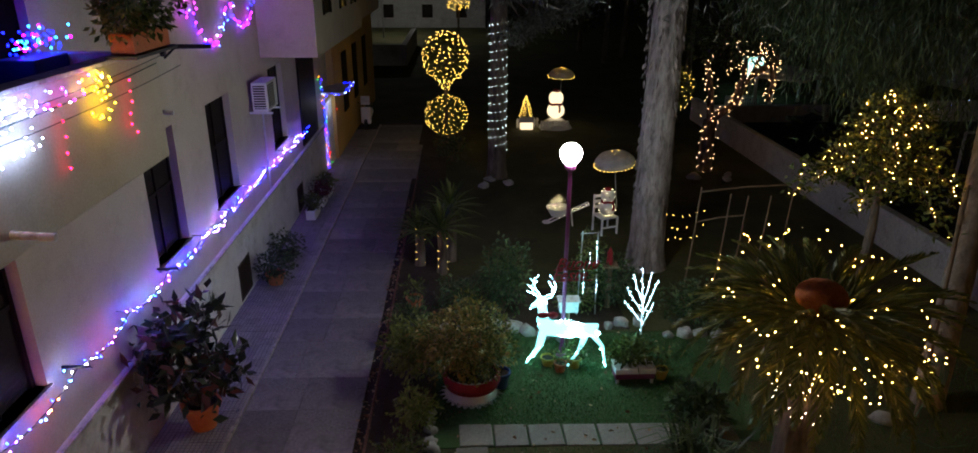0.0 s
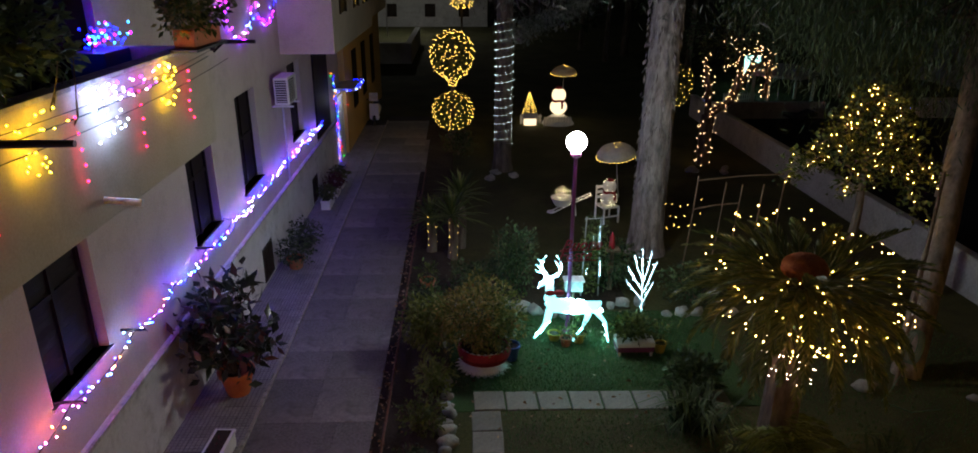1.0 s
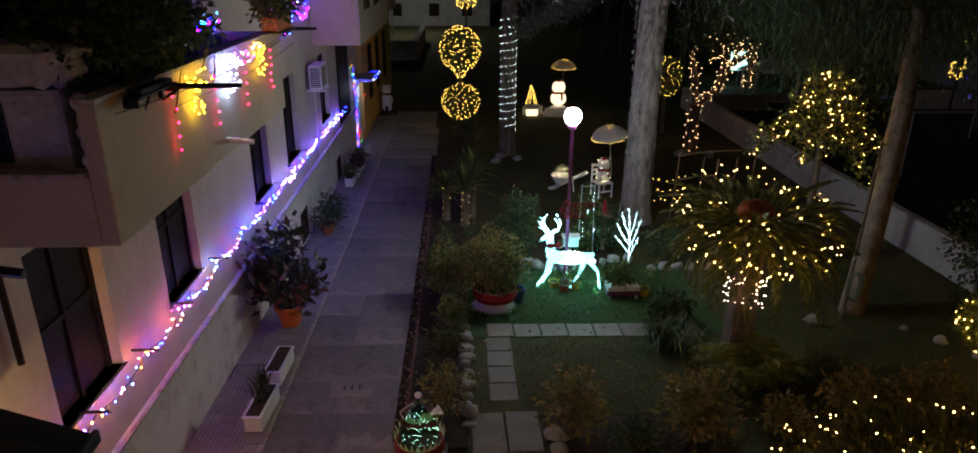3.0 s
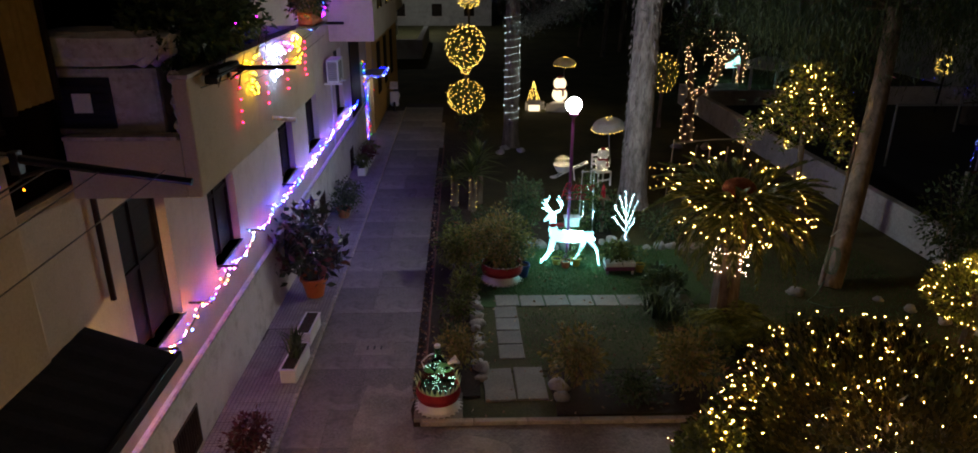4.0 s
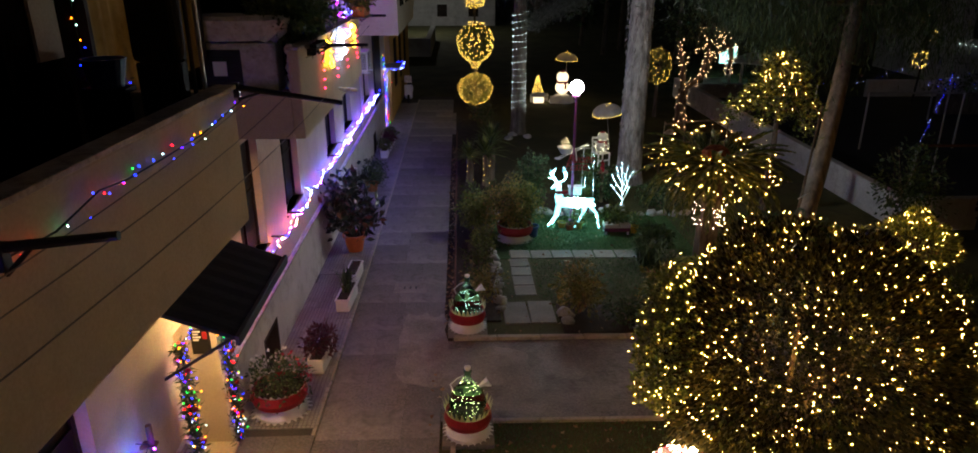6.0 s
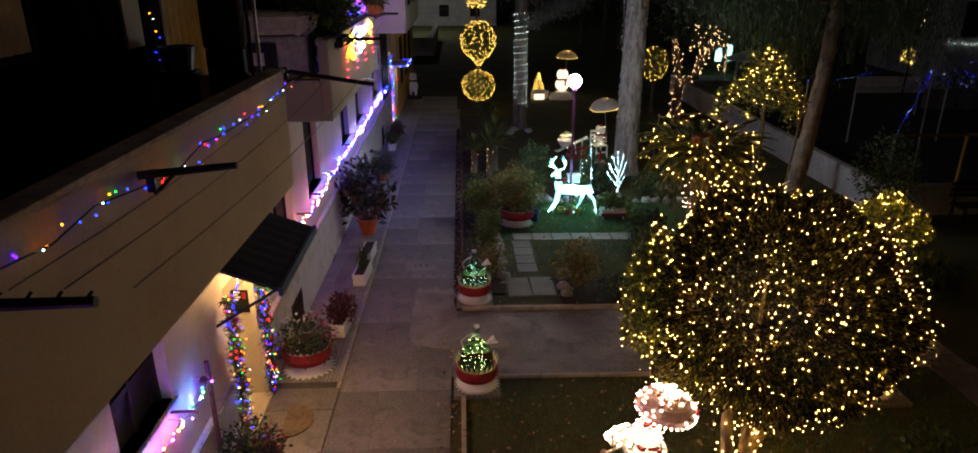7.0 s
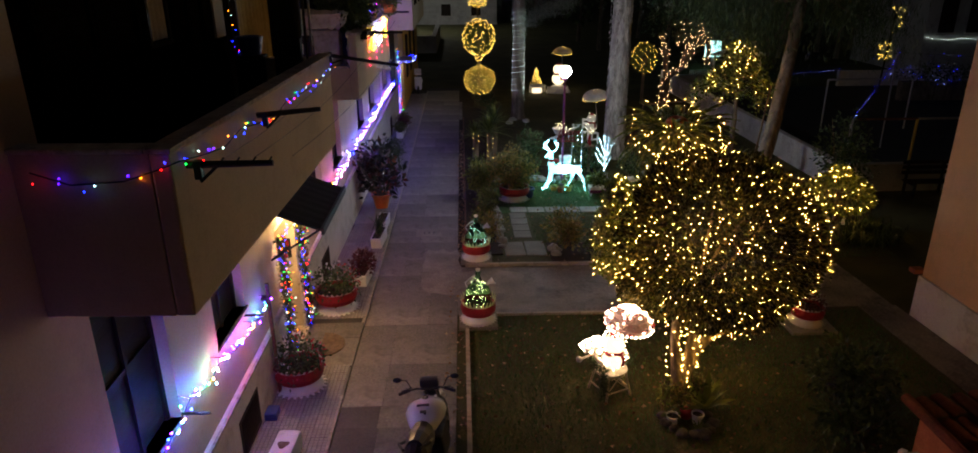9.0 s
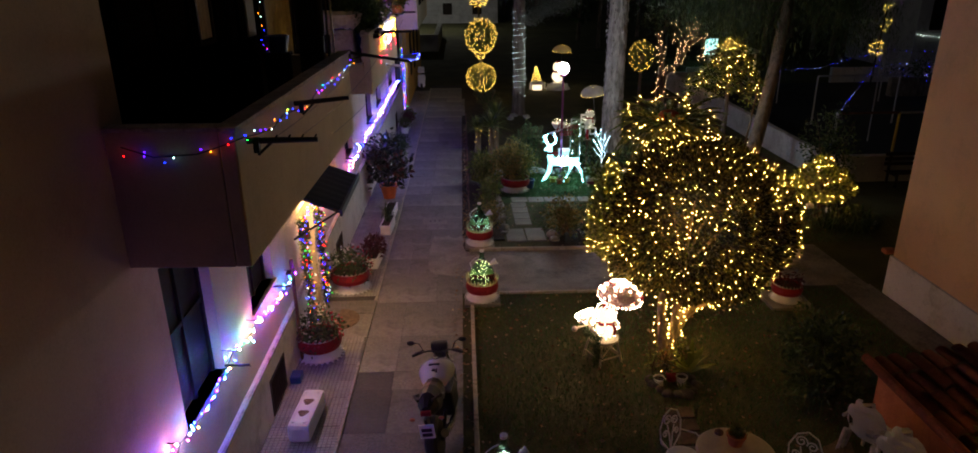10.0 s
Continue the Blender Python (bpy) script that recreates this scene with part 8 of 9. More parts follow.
ring = np.array([[0.3 * math.cos(a), 0.3 * math.sin(a), 0.56] for a in np.linspace(-0.6, 3.8, 60)])
drop = np.array([[-0.28, -0.2, z] for z in np.linspace(0.55, 0.12, 20)])
p = np.repeat(np.concatenate([ring, drop]), 22, 0)
leaves("tinsel", p + gq.normal(size=p.shape) * 0.02, gq.normal(size=p.shape), 0.09, 0.012, M["leaf_dark"], root, 61)["kind"] = "stuff"
snowman(1.08, -0.42, gz(-0.42) + 0.43, 0.16, 0.17, "brightly glowing snowman figure seated in a wicker chair", "snowlit", 20)
root = thing("snowman_lights", (1.08, -0.42, gz(-0.42) + 0.45), "bright lights over a seated snowman", "string lights")
bulbs_on(root, np.concatenate([crown_points(60, (0, 0, 0.18), (0.22, 0.22, 0.2), 6, 0.02, 0)[0], crown_points(50, (0, 0, 0.48), (0.18, 0.18, 0.18), 7, 0.02, 0)[0]]), 0.013, "warm_pink")
um = umbrella(1.34, -0.2, 1.1, 0.37, "pink flowered umbrella edged with bright lights", "warm_pink", "pink", 6, 34, 110, 8, 0.65)
gq = np.random.default_rng(62)
a, t = gq.uniform(0, 2 * np.pi, 760), 1 - np.sqrt(gq.random(760))
p = np.stack([0.37 * (1.0 - t) * np.cos(a), 0.37 * (1.0 - t) * np.sin(a), 0.37 * 0.64 * np.sin(t * 1.5) + 0.012], 1)
for i, mat in enumerate(("petal_white", "petal_red")):
    leaves("blossoms", p[i::2] if i == 0 else p[1::4], gq.normal(size=(p[i::2] if i == 0 else p[1::4]).shape) + (0, 0, 0.5), 0.06, 0.06, M[mat], um, 63 + i)["kind"] = "stuff"
root = thing("lit_scroll", (0.62, -0.35, gz(-0.35) + 0.5), "roll of white netting glowing with lights", "light roll", turn=12)
part("roll", tube(bmesh.new(), [(0, 0, 0.26), (0.2, 0, 0.29), (0.42, 0, 0.32)], [0.09, 0.1, 0.09], 12), M["snow"], root)
part("knob", ball(bmesh.new(), (-0.08, -0.05, 0.1), 0.05, u=12, v=8), M["wicker"], root)
part("stick", rod(bmesh.new(), (-0.06, -0.05, 0.1), (0.4, 0.0, 0.2), 0.018), M["wicker"], root)
bulbs_on(root, crown_points(150, (0.21, 0, 0.29), (0.26, 0.12, 0.12), 9, 0.05, 0.2)[0], 0.015, "warm_pink")

# second lit bush beside the shelter
draped_bush("lit_clipped_bush", (5.0, -5.85, 2.0), (1.35, 1.1, 1.15), 9000, 0.09, "leaf_lime", "clipped bush covered in warm yellow lights beside the shelter", 260, 1, 15.3, 0.0105, 420, lumpy=0.12)

# planting ring at the foot of the fig tree
root = thing("agave", (2.36, -1.08, gz(-1.08)), "pale spiky agave at the foot of the fig tree", "agave")
v, f = [], []
for k in range(13):
    a, el, l = k * 2.4, 0.5 + 0.3 * (k % 3), 0.5 + 0.06 * (k % 4)
    d = np.array([math.cos(a) * math.cos(el), math.sin(a) * math.cos(el), math.sin(el)])
    s = np.array([-math.sin(a), math.cos(a), 0])
    b = len(v)
    for t, w in ((0, 0.04), (0.4, 0.055), (0.75, 0.036), (1, 0.002)):
        c = d * l * t + np.array([0, 0, 0.1 - 0.2 * l * t * t])
        v += [c - s * w, c + np.array([0, 0, -0.012]), c + s * w]
    for j in range(3):
        i = b + 3 * j
        f += [[i, i + 1, i + 4], [i, i + 4, i + 3], [i + 1, i + 2, i + 5], [i + 1, i + 5, i + 4]]
raw_mesh("leaves", np.array(v), np.array(f), M["leaf_lime"], root)
stone_row([(2.03 + 0.33 * math.cos(a), -1.27 + 0.34 * math.sin(a)) for a in [math.pi * (0.9 + 1.3 * k / 9) for k in range(10)]], 8, "planting ring stones", 0.085, "stonedark")
pot("flower_pot", 1.8, -1.3, 0.1, 0.14, "whitedirty", "small white pot in the planting ring", True, 240, n=30)
pot("flower_pot", 2.16, -1.3, 0.09, 0.16, "whitedirty", "small pale figure pot in the planting ring", None)
root = thing("red_bauble", (2.02, -1.2, gz(-1.2)), "dark red shiny ball lying among pots", "ball")
part("ball", ball(bmesh.new(), (0, 0, 0.1), 0.1, u=20, v=14), M["red"], root, "", True)
rosette("aloe", (2.1, -1.55, gz(-1.55)), 22, 0.3, 0.03, "leaf", "small green aloe in the planting ring", 241, 0.8)
for i, (x, y, mat) in enumerate(((1.78, -1.0, "leaf_lime"), (2.3, -0.85, "leaf"), (1.95, -1.05, "leaf_yellow"))):
    bed_plant(x, y, 0.14, 0.5, 120, 0.08, mat, "small leafy plant at the foot of the fig tree", 245 + i)
bed_plant(4.5, -1.0, 0.6, 0.9, 1300, 0.12, "leaf_dark", DARK, 250)
bed_plant(4.2, -1.75, 0.5, 0.5, 700, 0.12, "leaf_dark", DARK, 251)

# stepping tiles, table and wrought chairs
root = thing("stepping_tiles", (1.95, -2.3, gz(-2.3)), "short row of dark brown stepping tiles in the lawn", "path", kind="structure")
for k in range(4):
    ob = part("tile", boxed(-0.2, 0.2, -0.13, 0.13, -0.03, 0.025, bevel=0.008), M["browntile"] if k < 3 else M["slab"], root)
    ob.location = (-0.05 - 0.03 * k, -0.32 * k + 0.2, gz(-2.3 - 0.32 * k) - gz(-2.3))
root = thing("garden_table", (1.96, -3.98, gz(-3.98)), "round pale garden table on a turned stem", "table")
part("tabletop", lathe(bmesh.new(), [(0.44, 0.71), (0.47, 0.72), (0.47, 0.74), (0.45, 0.75)], 40), M["wicker"], root)
part("stem", lathe(bmesh.new(), [(0.24, 0), (0.22, 0.04), (0.05, 0.1), (0.045, 0.6), (0.14, 0.71)], 20), M["wicker"], root)
root = thing("table_plant", (2.0, -3.85, gz(-3.98) + 0.752), "terracotta pot with a fine grassy plant on the table", "pot plant")
part("pot", lathe(bmesh.new(), [(0.08, 0), (0.11, 0.12), (0.12, 0.12), (0.12, 0.15), (0.1, 0.15), (0.1, 0.12)], 20), M["terracotta"], root)
blades("leaves", np.random.default_rng(3).normal(size=(260, 3)) * (0.035, 0.035, 0) + (0, 0, 0.13), 0.17, 0.008, M["leaf"], root, 3, 0.9, 0.5)
root = thing("pine_cone", (1.86, -3.66, gz(-3.98) + 0.752), "brown pine cone on the table", "pine cone")
part("cone", lathe(bmesh.new(), [(0.03, 0), (0.055, 0.02), (0.055, 0.05), (0.02, 0.08)], 14, wave=lambda a: 1 + 0.12 * math.sin(7 * a)), M["wood"], root)


def scroll(cx, cz, r, turns, start, sign):
    return [(cx + r * (1 - 0.75 * k / 24) * math.cos(start + sign * turns * 2 * math.pi * k / 24), 0, cz + r * (1 - 0.75 * k / 24) * math.sin(start + sign * turns * 2 * math.pi * k / 24)) for k in range(25)]


def wrought_chair(x, y, turn):
    root = thing("wrought_chair", (x, y, gz(y)), "white wrought-iron chair with a scrolled back and cushion", "chair", "wrought chairs", turn=turn)
    part("cushion", lathe(bmesh.new(), [(0.17, 0.44), (0.21, 0.46), (0.21, 0.49), (0.17, 0.51)], 24), M["white"], root)
    part("seat_ring", tube(bmesh.new(), [(0.22 * math.cos(a), 0.22 * math.sin(a), 0.44) for a in [2 * math.pi * k / 24 for k in range(25)]], 0.011, 6), M["white"], root)
    for a in (0.8, 2.3, 3.9, 5.4):
        part("leg", tube(bmesh.new(), [(0.2 * math.cos(a), 0.2 * math.sin(a), 0.44), (0.16 * math.cos(a), 0.16 * math.sin(a), 0.2), (0.25 * math.cos(a), 0.25 * math.sin(a), 0)], 0.01, 6), M["white"], root)
    back = [[(0, 0, 0.44), (-0.17, 0, 0.62), (-0.19, 0, 0.82), (-0.12, 0, 0.98), (0, 0, 1.04), (0.12, 0, 0.98), (0.19, 0, 0.82), (0.17, 0, 0.62), (0, 0, 0.44)], scroll(-0.06, 0.9, 0.07, 1.4, 0, 1), scroll(0.07, 0.86, 0.065, 1.4, math.pi, -1), scroll(-0.1, 0.72, 0.05, 1.3, 0, 1), scroll(0.1, 0.7, 0.05, 1.3, math.pi, -1), [(0, 0, 0.44), (-0.03, 0, 0.7), (-0.06, 0, 0.83)], [(0, 0, 0.44), (0.03, 0, 0.68), (0.06, 0, 0.8)]]
    for line in back:
        part("back_scroll", tube(bmesh.new(), [(q[0], 0.2 + 0.12 * (q[2] - 0.44), q[2]) for q in line], 0.009, 6), M["white"], root)
    for s in (-1, 1):
        part("arm", tube(bmesh.new(), [(0.18 * s, 0.24, 0.68), (0.26 * s, 0.05, 0.7), (0.27 * s, -0.12, 0.64), (0.21 * s, -0.14, 0.46)], 0.01, 6), M["white"], root)


wrought_chair(1.42, -3.72, 32)
wrought_chair(2.62, -4.28, -35)

# tiled lean-to with stacked chairs
root = thing("tiled_shelter", (4.48, -3.6, gz(-3.6)), "low brick shelter with a worn red tile roof", "shelter")
part("front_wall", boxed(0.08, 0.22, -0.9, 1.1, 0, 0.9), M["terracotta"], root)
part("side_wall", boxed(0.222, 2.0, 0.96, 1.1, 0, 0.9), M["terracotta"], root)
part("back_wall", boxed(2.002, 2.14, -0.9, 1.1, 0, 1.25), M["terracotta"], root)
part("roof_deck", tube(bmesh.new(), [(0.0, -0.2, 0.95), (2.2, -0.2, 1.28)], 0.02, 4), M["wood"], root)
bm = bmesh.new()
v = [bm.verts.new(q) for q in ((-0.05, -1.0, 0.92), (-0.05, 1.2, 0.92), (2.2, 1.2, 1.29), (2.2, -1.0, 1.29))]
bm.faces.new(v)
bmesh.ops.solidify(bm, geom=bm.faces[:], thickness=0.05)
part("deck_board", bm, M["wood"], root)
part("eave_beam", rod(bmesh.new(), (-0.06, -1.05, 1.0), (-0.06, 1.25, 1.0), 0.07, n=12), M["roof"], root, "rounded orange eave tiles")
tile = bpy.data.meshes.new("tile")
bm = bmesh.new()
cols = [[bm.verts.new((xx, 0.1 * math.cos(math.pi * k / 8) * (1 - 0.12 * (xx > 0)), 0.06 * math.sin(math.pi * k / 8))) for k in range(9)] for xx in (-0.23, 0.23)]
for k in range(8):
    bm.faces.new((cols[0][k], cols[0][k + 1], cols[1][k + 1], cols[1][k]))
bmesh.ops.solidify(bm, geom=bm.faces[:], thickness=0.014)
bm.to_mesh(tile)
bm.free()
tile.materials.append(M["roof"])
rt = random.Random(77)
for i in range(10):
    for j in range(5):
        ob = new("tile", tile)
        ob.parent = root
        ob.location = (0.13 + 0.215 * i + rt.uniform(-0.012, 0.012), -0.78 + 0.44 * j + rt.uniform(-0.03, 0.03), 0.985 + 0.0355 * i + rt.uniform(0, 0.008))
        ob.rotation_euler = (radians(-9.4) + rt.uniform(-0.05, 0.05), 0.06, radians(90) + rt.uniform(-0.05, 0.05))


def monobloc(x, y, z, tilt, turn):
    root = thing("plastic_chair", (x, y, z), "white plastic garden chair stacked and tipped forward", "chair", "stacked chairs")
    root.rotation_euler = (radians(tilt), 0, radians(turn))
    bm = bmesh.new()
    prof = [(-0.24, 0.4, 0.22), (-0.1, 0.4, 0.25), (0.1, 0.4, 0.25), (0.2, 0.44, 0.25), (0.24, 0.54, 0.27), (0.27, 0.68, 0.27), (0.3, 0.79, 0.24), (0.32, 0.86, 0.19), (0.335, 0.9, 0.1)]
    rows = [[bm.verts.new((wide * q, yy - 0.09 * q * q * (i > 2), zz + 0.02 * q * q * (i < 3))) for q in (-1, -0.75, -0.4, 0, 0.4, 0.75, 1)] for i, (yy, zz, wide) in enumerate(prof)]
    for a, b in zip(rows, rows[1:]):
        for k in range(6):
            if a is rows[4] and k in (1, 4):
                continue
            bm.faces.new((a[k], a[k + 1], b[k + 1], b[k]))
    bmesh.ops.solidify(bm, geom=bm.faces[:], thickness=0.018)
    part("shell", bm, M["white"], root)
    for s in (-1, 1):
        for yy in (-0.2, 0.2):
            part("leg", tube(bmesh.new(), [(0.22 * s, yy, 0.43), (0.27 * s, yy * 1.2, 0.0)], [0.035, 0.022], 8), M["whitedirty"], root)
        part("arm", tube(bmesh.new(), [(0.25 * s, 0.26, 0.64), (0.28 * s, 0.05, 0.66), (0.28 * s, -0.16, 0.62), (0.26 * s, -0.2, 0.42)], 0.024, 8), M["whitedirty"], root)


for k in range(2):
    monobloc(4.06 + 0.07 * k, -3.32 - 0.02 * k, gz(-3.3) + 0.07 * k, 0, 108 - 3 * k)
for k in range(3):
    monobloc(4.06 + 0.07 * k, -4.0 - 0.02 * k, gz(-4.0) + 0.07 * k, 0, 112 - 3 * k)
root = thing("plank_pile", (3.5, -3.2, gz(-3.2)), "pile of loose wooden boards", "planks")
for k in range(4):
    part("plank", boxed(-0.06 + 0.12 * k, 0.05 + 0.12 * k, -0.5, 0.55 - 0.1 * k, 0.02 + 0.03 * k, 0.045 + 0.03 * k), M["wood"], root).rotation_euler = (0, 0, radians(-60 + 14 * k))

# naked motorbike on its side stand
root = thing("motorcycle", (-1.6, -2.35, gz(-2.35) + 0.02), "white-tanked naked motorcycle parked on the driveway", "motorcycle")
root.rotation_euler, root.scale = (0, radians(-8), radians(-7)), (0.98, 1.0, 1.02)
for y, w in ((0.78, 0.06), (-0.66, 0.085)):
    wheel = part("wheel", lathe(bmesh.new(), [(0.22, -w), (0.27, -w), (0.31, -w * 0.6), (0.32, 0), (0.31, w * 0.6), (0.27, w), (0.22, w)], 32), M["rubber"], root, "black tyre on alloy wheel")
    wheel.location, wheel.rotation_euler = (0, y, 0.32), (0, radians(90), 0)
    part("rim", lathe(bmesh.new(), [(0.19, -0.045), (0.225, -0.05), (0.225, 0.05), (0.19, 0.045)], 32), M["dark"], wheel)
    for k in range(5):
        a = 2 * math.pi * k / 5
        part("spoke", rod(bmesh.new(), (0, 0, 0), (0.2 * math.cos(a), 0.2 * math.sin(a), 0), 0.018), M["dark"], wheel)
    part("brake_disc", lathe(bmesh.new(), [(0.14, 0.055), (0.14, 0.06)], 28), M["chrome"], wheel)
for s in (-1, 1):
    part("fork_leg", rod(bmesh.new(), (0.09 * s, 0.78, 0.32), (0.09 * s, 0.5, 0.98), 0.026, n=12), M["chrome"], root)
    part("grip", rod(bmesh.new(), (0.24 * s, 0.4, 1.05), (0.38 * s, 0.33, 1.04), 0.02, n=10), M["rubber"], root)
    part("lever", rod(bmesh.new(), (0.22 * s, 0.46, 1.05), (0.36 * s, 0.4, 1.04), 0.007), M["chrome"], root)
    part("mirror_stalk", tube(bmesh.new(), [(0.22 * s, 0.42, 1.06), (0.28 * s, 0.46, 1.16), (0.36 * s, 0.42, 1.2)], 0.007, 6), M["black"], root)
    part("mirror", ball(bmesh.new(), (0.39 * s, 0.42, 1.2), (0.06, 0.022, 0.038), u=14, v=8), M["black"], root)
    part("turn_signal", ball(bmesh.new(), (0.2 * s, -0.84, 0.78), (0.04, 0.02, 0.022), u=10, v=8), M["terracotta"], root)
    part("grab_rail", tube(bmesh.new(), [(0.17 * s, -0.4, 0.86), (0.19 * s, -0.6, 0.97), (0.1 * s, -0.76, 1.0)], 0.02, 8), M["dark"], root)
    part("swing_arm", rod(bmesh.new(), (0.08 * s, -0.1, 0.4), (0.1 * s, -0.66, 0.32), 0.03), M["dark"], root)
part("handlebar", tube(bmesh.new(), [(-0.3, 0.37, 1.05), (-0.16, 0.46, 1.03), (0, 0.48, 0.99), (0.16, 0.46, 1.03), (0.3, 0.37, 1.05)], 0.013, 8), M["black"], root)
part("dashboard", boxed(-0.13, 0.13, 0.5, 0.62, 0.98, 1.12, bevel=0.04), M["black"], root)
part("headlight", ball(bmesh.new(), (0, 0.62, 0.92), (0.11, 0.09, 0.1), u=18, v=12), M["black"], root)
part("front_fender", tube(bmesh.new(), [(0, 0.78 + 0.36 * math.cos(a), 0.32 + 0.36 * math.sin(a)) for a in [0.5 + 1.6 * k / 8 for k in range(9)]], 0.05, 6), M["tank"], root)
bm = bmesh.new()
rings = [(0.38, 0.84, 0.11, 0.07), (0.33, 0.87, 0.22, 0.12), (0.2, 0.89, 0.265, 0.15), (0.06, 0.89, 0.26, 0.155), (-0.1, 0.86, 0.19, 0.13), (-0.22, 0.82, 0.12, 0.08)]
tube(bm, [(0, y, z) for y, z, *_ in rings], [1] * len(rings), 20)
bm.verts.ensure_lookup_table()
for i, (y, z, rx, rz) in enumerate(rings):
    for k in range(20):
        a = 2 * math.pi * k / 20
        bm.verts[i * 20 + k].co = Vector((rx * math.cos(a), y, z + rz * math.sin(a)))
bmesh.ops.recalc_face_normals(bm, faces=bm.faces)
tank = part("fuel_tank", bm, M["tank"], root, "glossy white fuel tank", True)
part("tank_cap", lathe(bmesh.new(), [(0.045, 1.0), (0.045, 1.047), (0.03, 1.05)], 16, (0, 0.22, 0)), M["chrome"], tank)
for x0, x1, y0, y1 in ((-0.08, 0.08, 0.04, 0.075), (-0.025, 0.025, -0.06, 0.04), (0.03, 0.055, -0.08, -0.02)):
    part("decal", boxed(x0, x1, y0, y1, 0.95, 1.047 - 0.03 * (y0 < 0.0)), M["black"], tank, "black emblem shape")
part("seat", tube(bmesh.new(), [(0, -0.12, 0.82), (0, -0.28, 0.8), (0, -0.45, 0.86), (0, -0.64, 0.92)], [0.14, 0.17, 0.16, 0.11], 12), M["black"], root)
part("tail_fairing", tube(bmesh.new(), [(0, -0.45, 0.8), (0, -0.64, 0.85), (0, -0.8, 0.86)], [0.17, 0.15, 0.07], 10), M["dark"], root)
part("tail_light", boxed(-0.07, 0.07, -0.86, -0.81, 0.83, 0.89, bevel=0.01), M["red"], root)
part("engine", boxed(-0.21, 0.21, -0.12, 0.34, 0.3, 0.68, bevel=0.05), M["dark"], root)
part("exhaust", tube(bmesh.new(), [(0.14, 0.3, 0.4), (0.17, 0.0, 0.26), (0.17, -0.3, 0.3), (0.18, -0.75, 0.48)], [0.03, 0.03, 0.05, 0.06], 12), M["chrome"], root)
part("plate_holder", boxed(-0.02, 0.02, -0.93, -0.8, 0.6, 0.82), M["black"], root)
plate = part("number_plate", boxed(-0.1, 0.1, -0.95, -0.932, 0.56, 0.76, bevel=0.004), M["white"], root, "white number plate with bars")
for z in (0.54, 0.61):
    part("text_bar", boxed(-0.07, 0.07, -0.956, -0.951, z + 0.05, z + 0.1), M["black"], plate)
part("side_stand", rod(bmesh.new(), (-0.1, 0.1, 0.3), (-0.3, 0.0, 0.03), 0.014), M["dark"], root)

# white scooter at the far doorway
root = thing("scooter", (-3.6, 29.6, gz(29.6)), "white scooter parked by the far doorway", "scooter")
for y in (-0.6, 0.6):
    w = part("wheel", lathe(bmesh.new(), [(0.15, -0.05), (0.22, -0.05), (0.24, 0), (0.22, 0.05), (0.15, 0.05)], 20), M["rubber"], root)
    w.location, w.rotation_euler = (0, y, 0.24), (0, radians(90), 0)
part("leg_shield", boxed(-0.2, 0.2, -0.5, -0.4, 0.3, 0.95, bevel=0.04), M["white"], root)
part("rear_body", tube(bmesh.new(), [(0, 0.1, 0.45), (0, 0.5, 0.6), (0, 0.85, 0.65)], [0.16, 0.2, 0.1], 12), M["white"], root)
part("seat", tube(bmesh.new(), [(0, 0.05, 0.75), (0, 0.4, 0.8), (0, 0.75, 0.82)], [0.1, 0.14, 0.1], 10), M["black"], root)
part("handlebar", tube(bmesh.new(), [(-0.32, -0.3, 1.1), (0, -0.42, 1.05), (0.32, -0.3, 1.1)], 0.02, 8), M["black"], root)
part("windscreen", boxed(-0.18, 0.18, -0.5, -0.48, 1.05, 1.4, bevel=0.01), M["whitedirty"], root)
part("floor_board", boxed(-0.16, 0.16, -0.4, 0.1, 0.24, 0.32, bevel=0.02), M["white"], root)

# ---- litter, grass and paving pieces ----
def scatter(x0, x1, y0, y1, n, seed, h=0.0):
    g = np.random.default_rng(seed)
    x, y = g.uniform(x0, x1, n), g.uniform(y0, y1, n)
    return np.stack([x, y, np.array([gz(q) for q in y]) + h], 1)


lit = tagged(new("fallen_leaves"), "scattered dry brown leaves on lawn and paving", "leaves", kind="stuff")
p = np.concatenate([scatter(-1.1, 4.5, -5, 2.3, 420, 1, 0.03), scatter(-1.34, -1.1, -4, 1.6, 60, 2, 0.03), scatter(-1.34, -1.14, 5, 20, 420, 3, 0.03), scatter(-1.6, -1.3, -4, 4, 60, 4, 0.03), scatter(-1.2, 4, 5, 12, 200, 5, 0.04)])
gq = np.random.default_rng(6)
leaves("dry_leaves", p, gq.normal(size=p.shape) * (1, 1, 0.15), 0.07, 0.055, M["litter"], lit, 6)["kind"] = "stuff"
gr = tagged(new("lawn_grass"), "short sparse grass over dark soil", "grass", kind="stuff")
p = np.concatenate([scatter(-1.1, 6.5, -6, 2.3, 42000, 7), scatter(0.4, 4.2, 9.3, 12.0, 22000, 8), scatter(0.55, 4.2, 6.4, 8.8, 8000, 11), scatter(-0.2, 0.9, 9.3, 12, 3000, 9), scatter(3.5, 9, 5, 12, 14000, 10)])
blades("grass_blades", p, 0.055, 0.009, M["grass"], gr, 10, 0.8, 0.4)["kind"] = "stuff"

# concrete panels of the driveway
g = random.Random(31)
shapes = {}


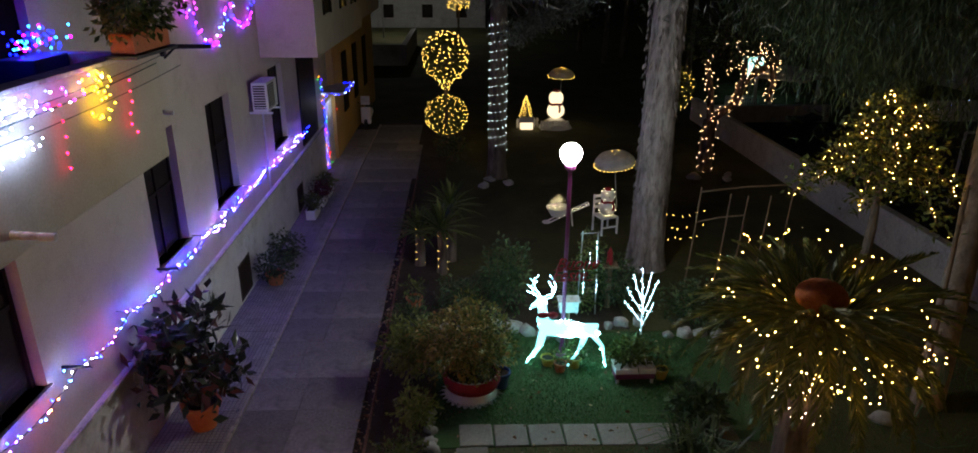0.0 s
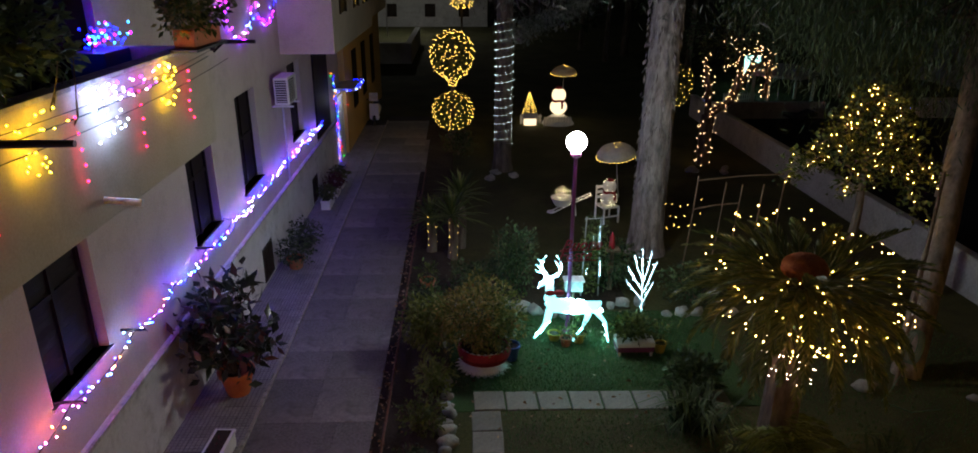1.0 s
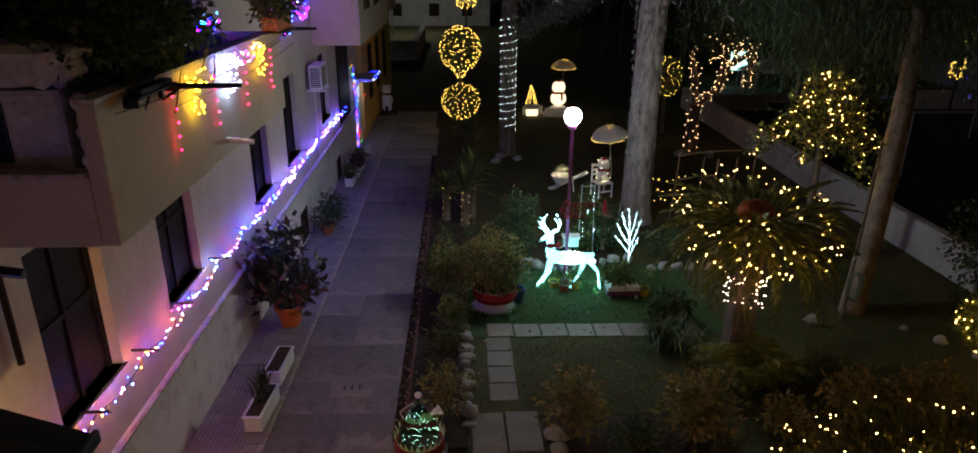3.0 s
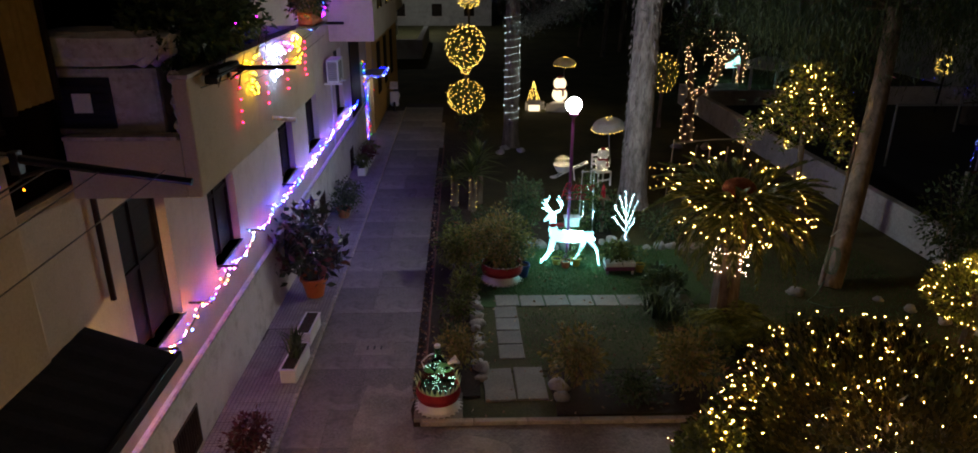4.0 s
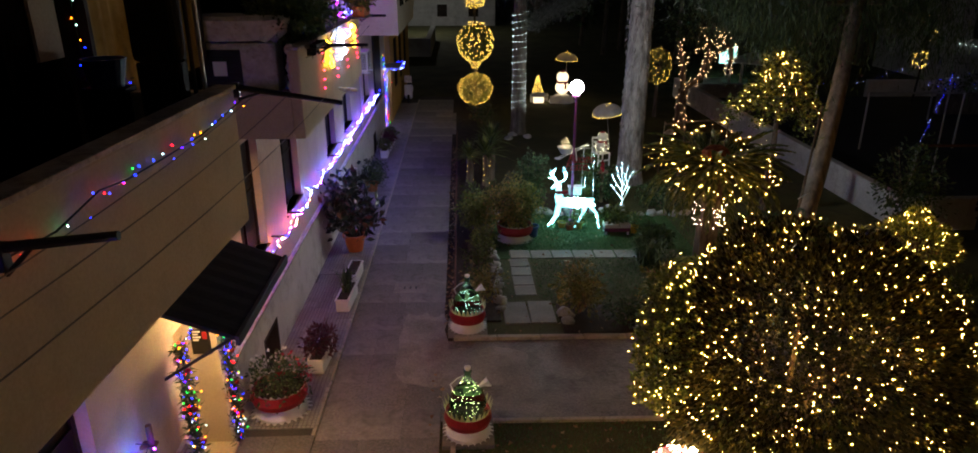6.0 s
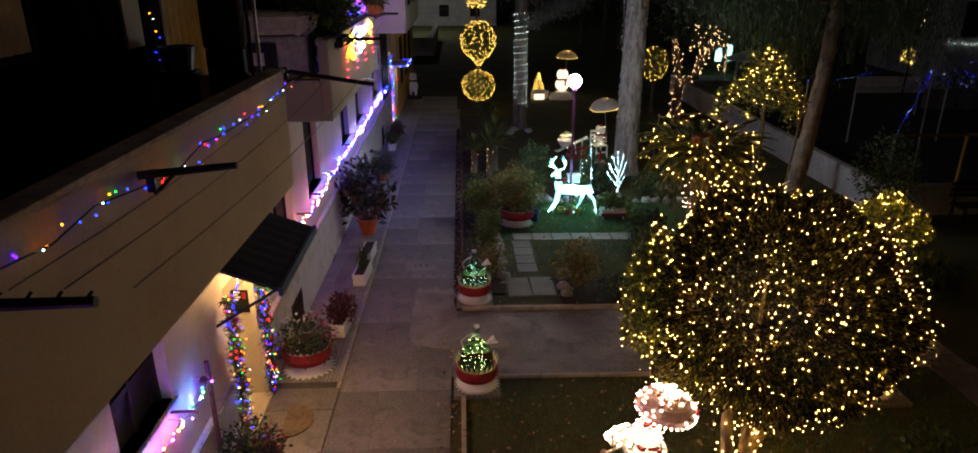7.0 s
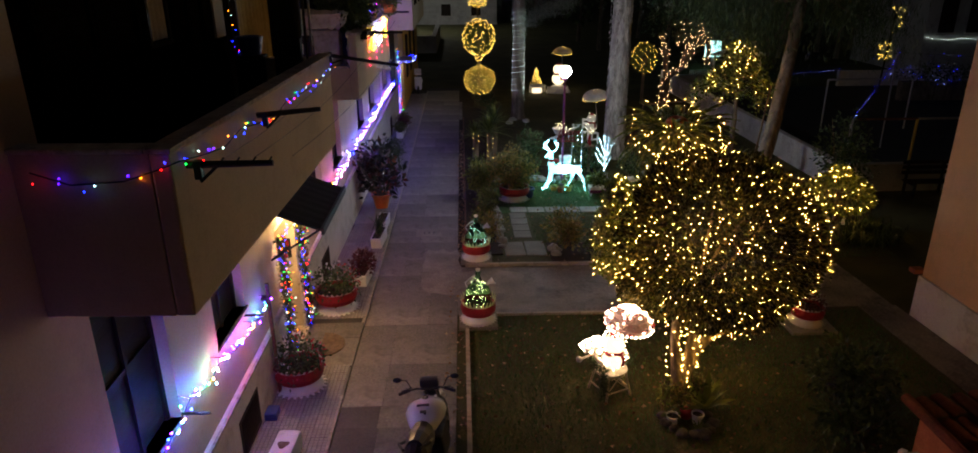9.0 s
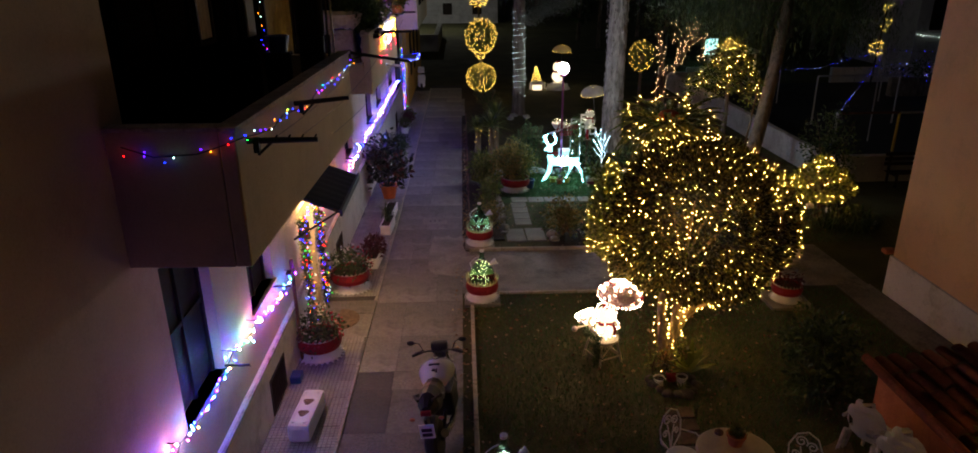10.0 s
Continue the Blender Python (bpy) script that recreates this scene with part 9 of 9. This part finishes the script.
def paver(w, d, mat, name):
    key = (round(w, 3), round(d, 3), mat.name)
    if key not in shapes:
        bm = boxed(-w / 2 + 0.0025, w / 2 - 0.0025, -d / 2 + 0.0025, d / 2 - 0.0025, -0.03, 0.0, bevel=0.004)
        me = bpy.data.meshes.new(name)
        bm.to_mesh(me)
        bm.free()
        me.materials.append(mat)
        shapes[key] = me
    return shapes[key]


def lay(x, y, w, d, mat, name, parent, top):
    ob = new(name, paver(w, d, mat, name))
    ob.parent = parent
    lo, hi = gz(y - d / 2), gz(y + d / 2)
    ob.location = (x, y, (lo + hi) / 2 + top + g.uniform(-0.002, 0.002))
    ob.rotation_euler = (math.atan2(hi - lo, d), 0, 0)
    return ob


def panel_rows(y, stop):
    while y < stop - 0.3:
        d = min(g.choice((0.9, 1.2, 1.5)), stop - y)
        yield y, d, g.choice((0.55, 0.8, 0.95, 1.2)), M["concrete"]
        y += d


DOORWAY = [(-2.4, 1.15, 0.62, M["darkslab"]), (-1.25, 0.55, 0.6, M["darkslab"]), (-0.7, 1.25, 0.62, M["concrete"]), (0.55, 1.45, 0.62, M["concrete"])]
for y, d, cut, mat in [*panel_rows(-13.8, -2.4), *DOORWAY, *panel_rows(2.0, 30)]:
    lay(SIDE + cut / 2, y + d / 2, cut, d, mat, "panel", walkway, 0.024)
    lay(SIDE + (cut + 1.75) / 2, y + d / 2, 1.75 - cut, d, M["concrete"], "panel", walkway, 0.024)
for x, y, w, d in ((-3.36, 0.98, 0.52, 1.0), (-3.87, 0.98, 0.5, 1.0), (-3.36, 1.79, 0.52, 0.6), (-3.87, 1.79, 0.5, 0.6), (-3.13, 0.03, 0.06, 0.86)):
    lay(x, y, w, d, M["concrete"], "panel", sidewalk, 0.056)
# footpath tiles: the nearer ones piece by piece
rest = bmesh.new()
n = 0
y = -6.0
while y < 29:
    for k in range(4):
        x = WALL + 0.06 + 0.125 + 0.25 * k
        if 0.45 < y < 2.05:
            continue
        if -4.2 < y < 14.3:
            lay(x, y + 0.125, 0.25, 0.25, M["tile"], "tile", sidewalk, 0.066)
            n += 1
        else:
            box(rest, x - 0.121, x + 0.121, y + 0.004, y + 0.246, gz(y) + 0.03, gz(y + 0.12) + 0.066)
    y += 0.25
part("tile_rest", rest, M["tile"], sidewalk)["kind"] = "stuff"
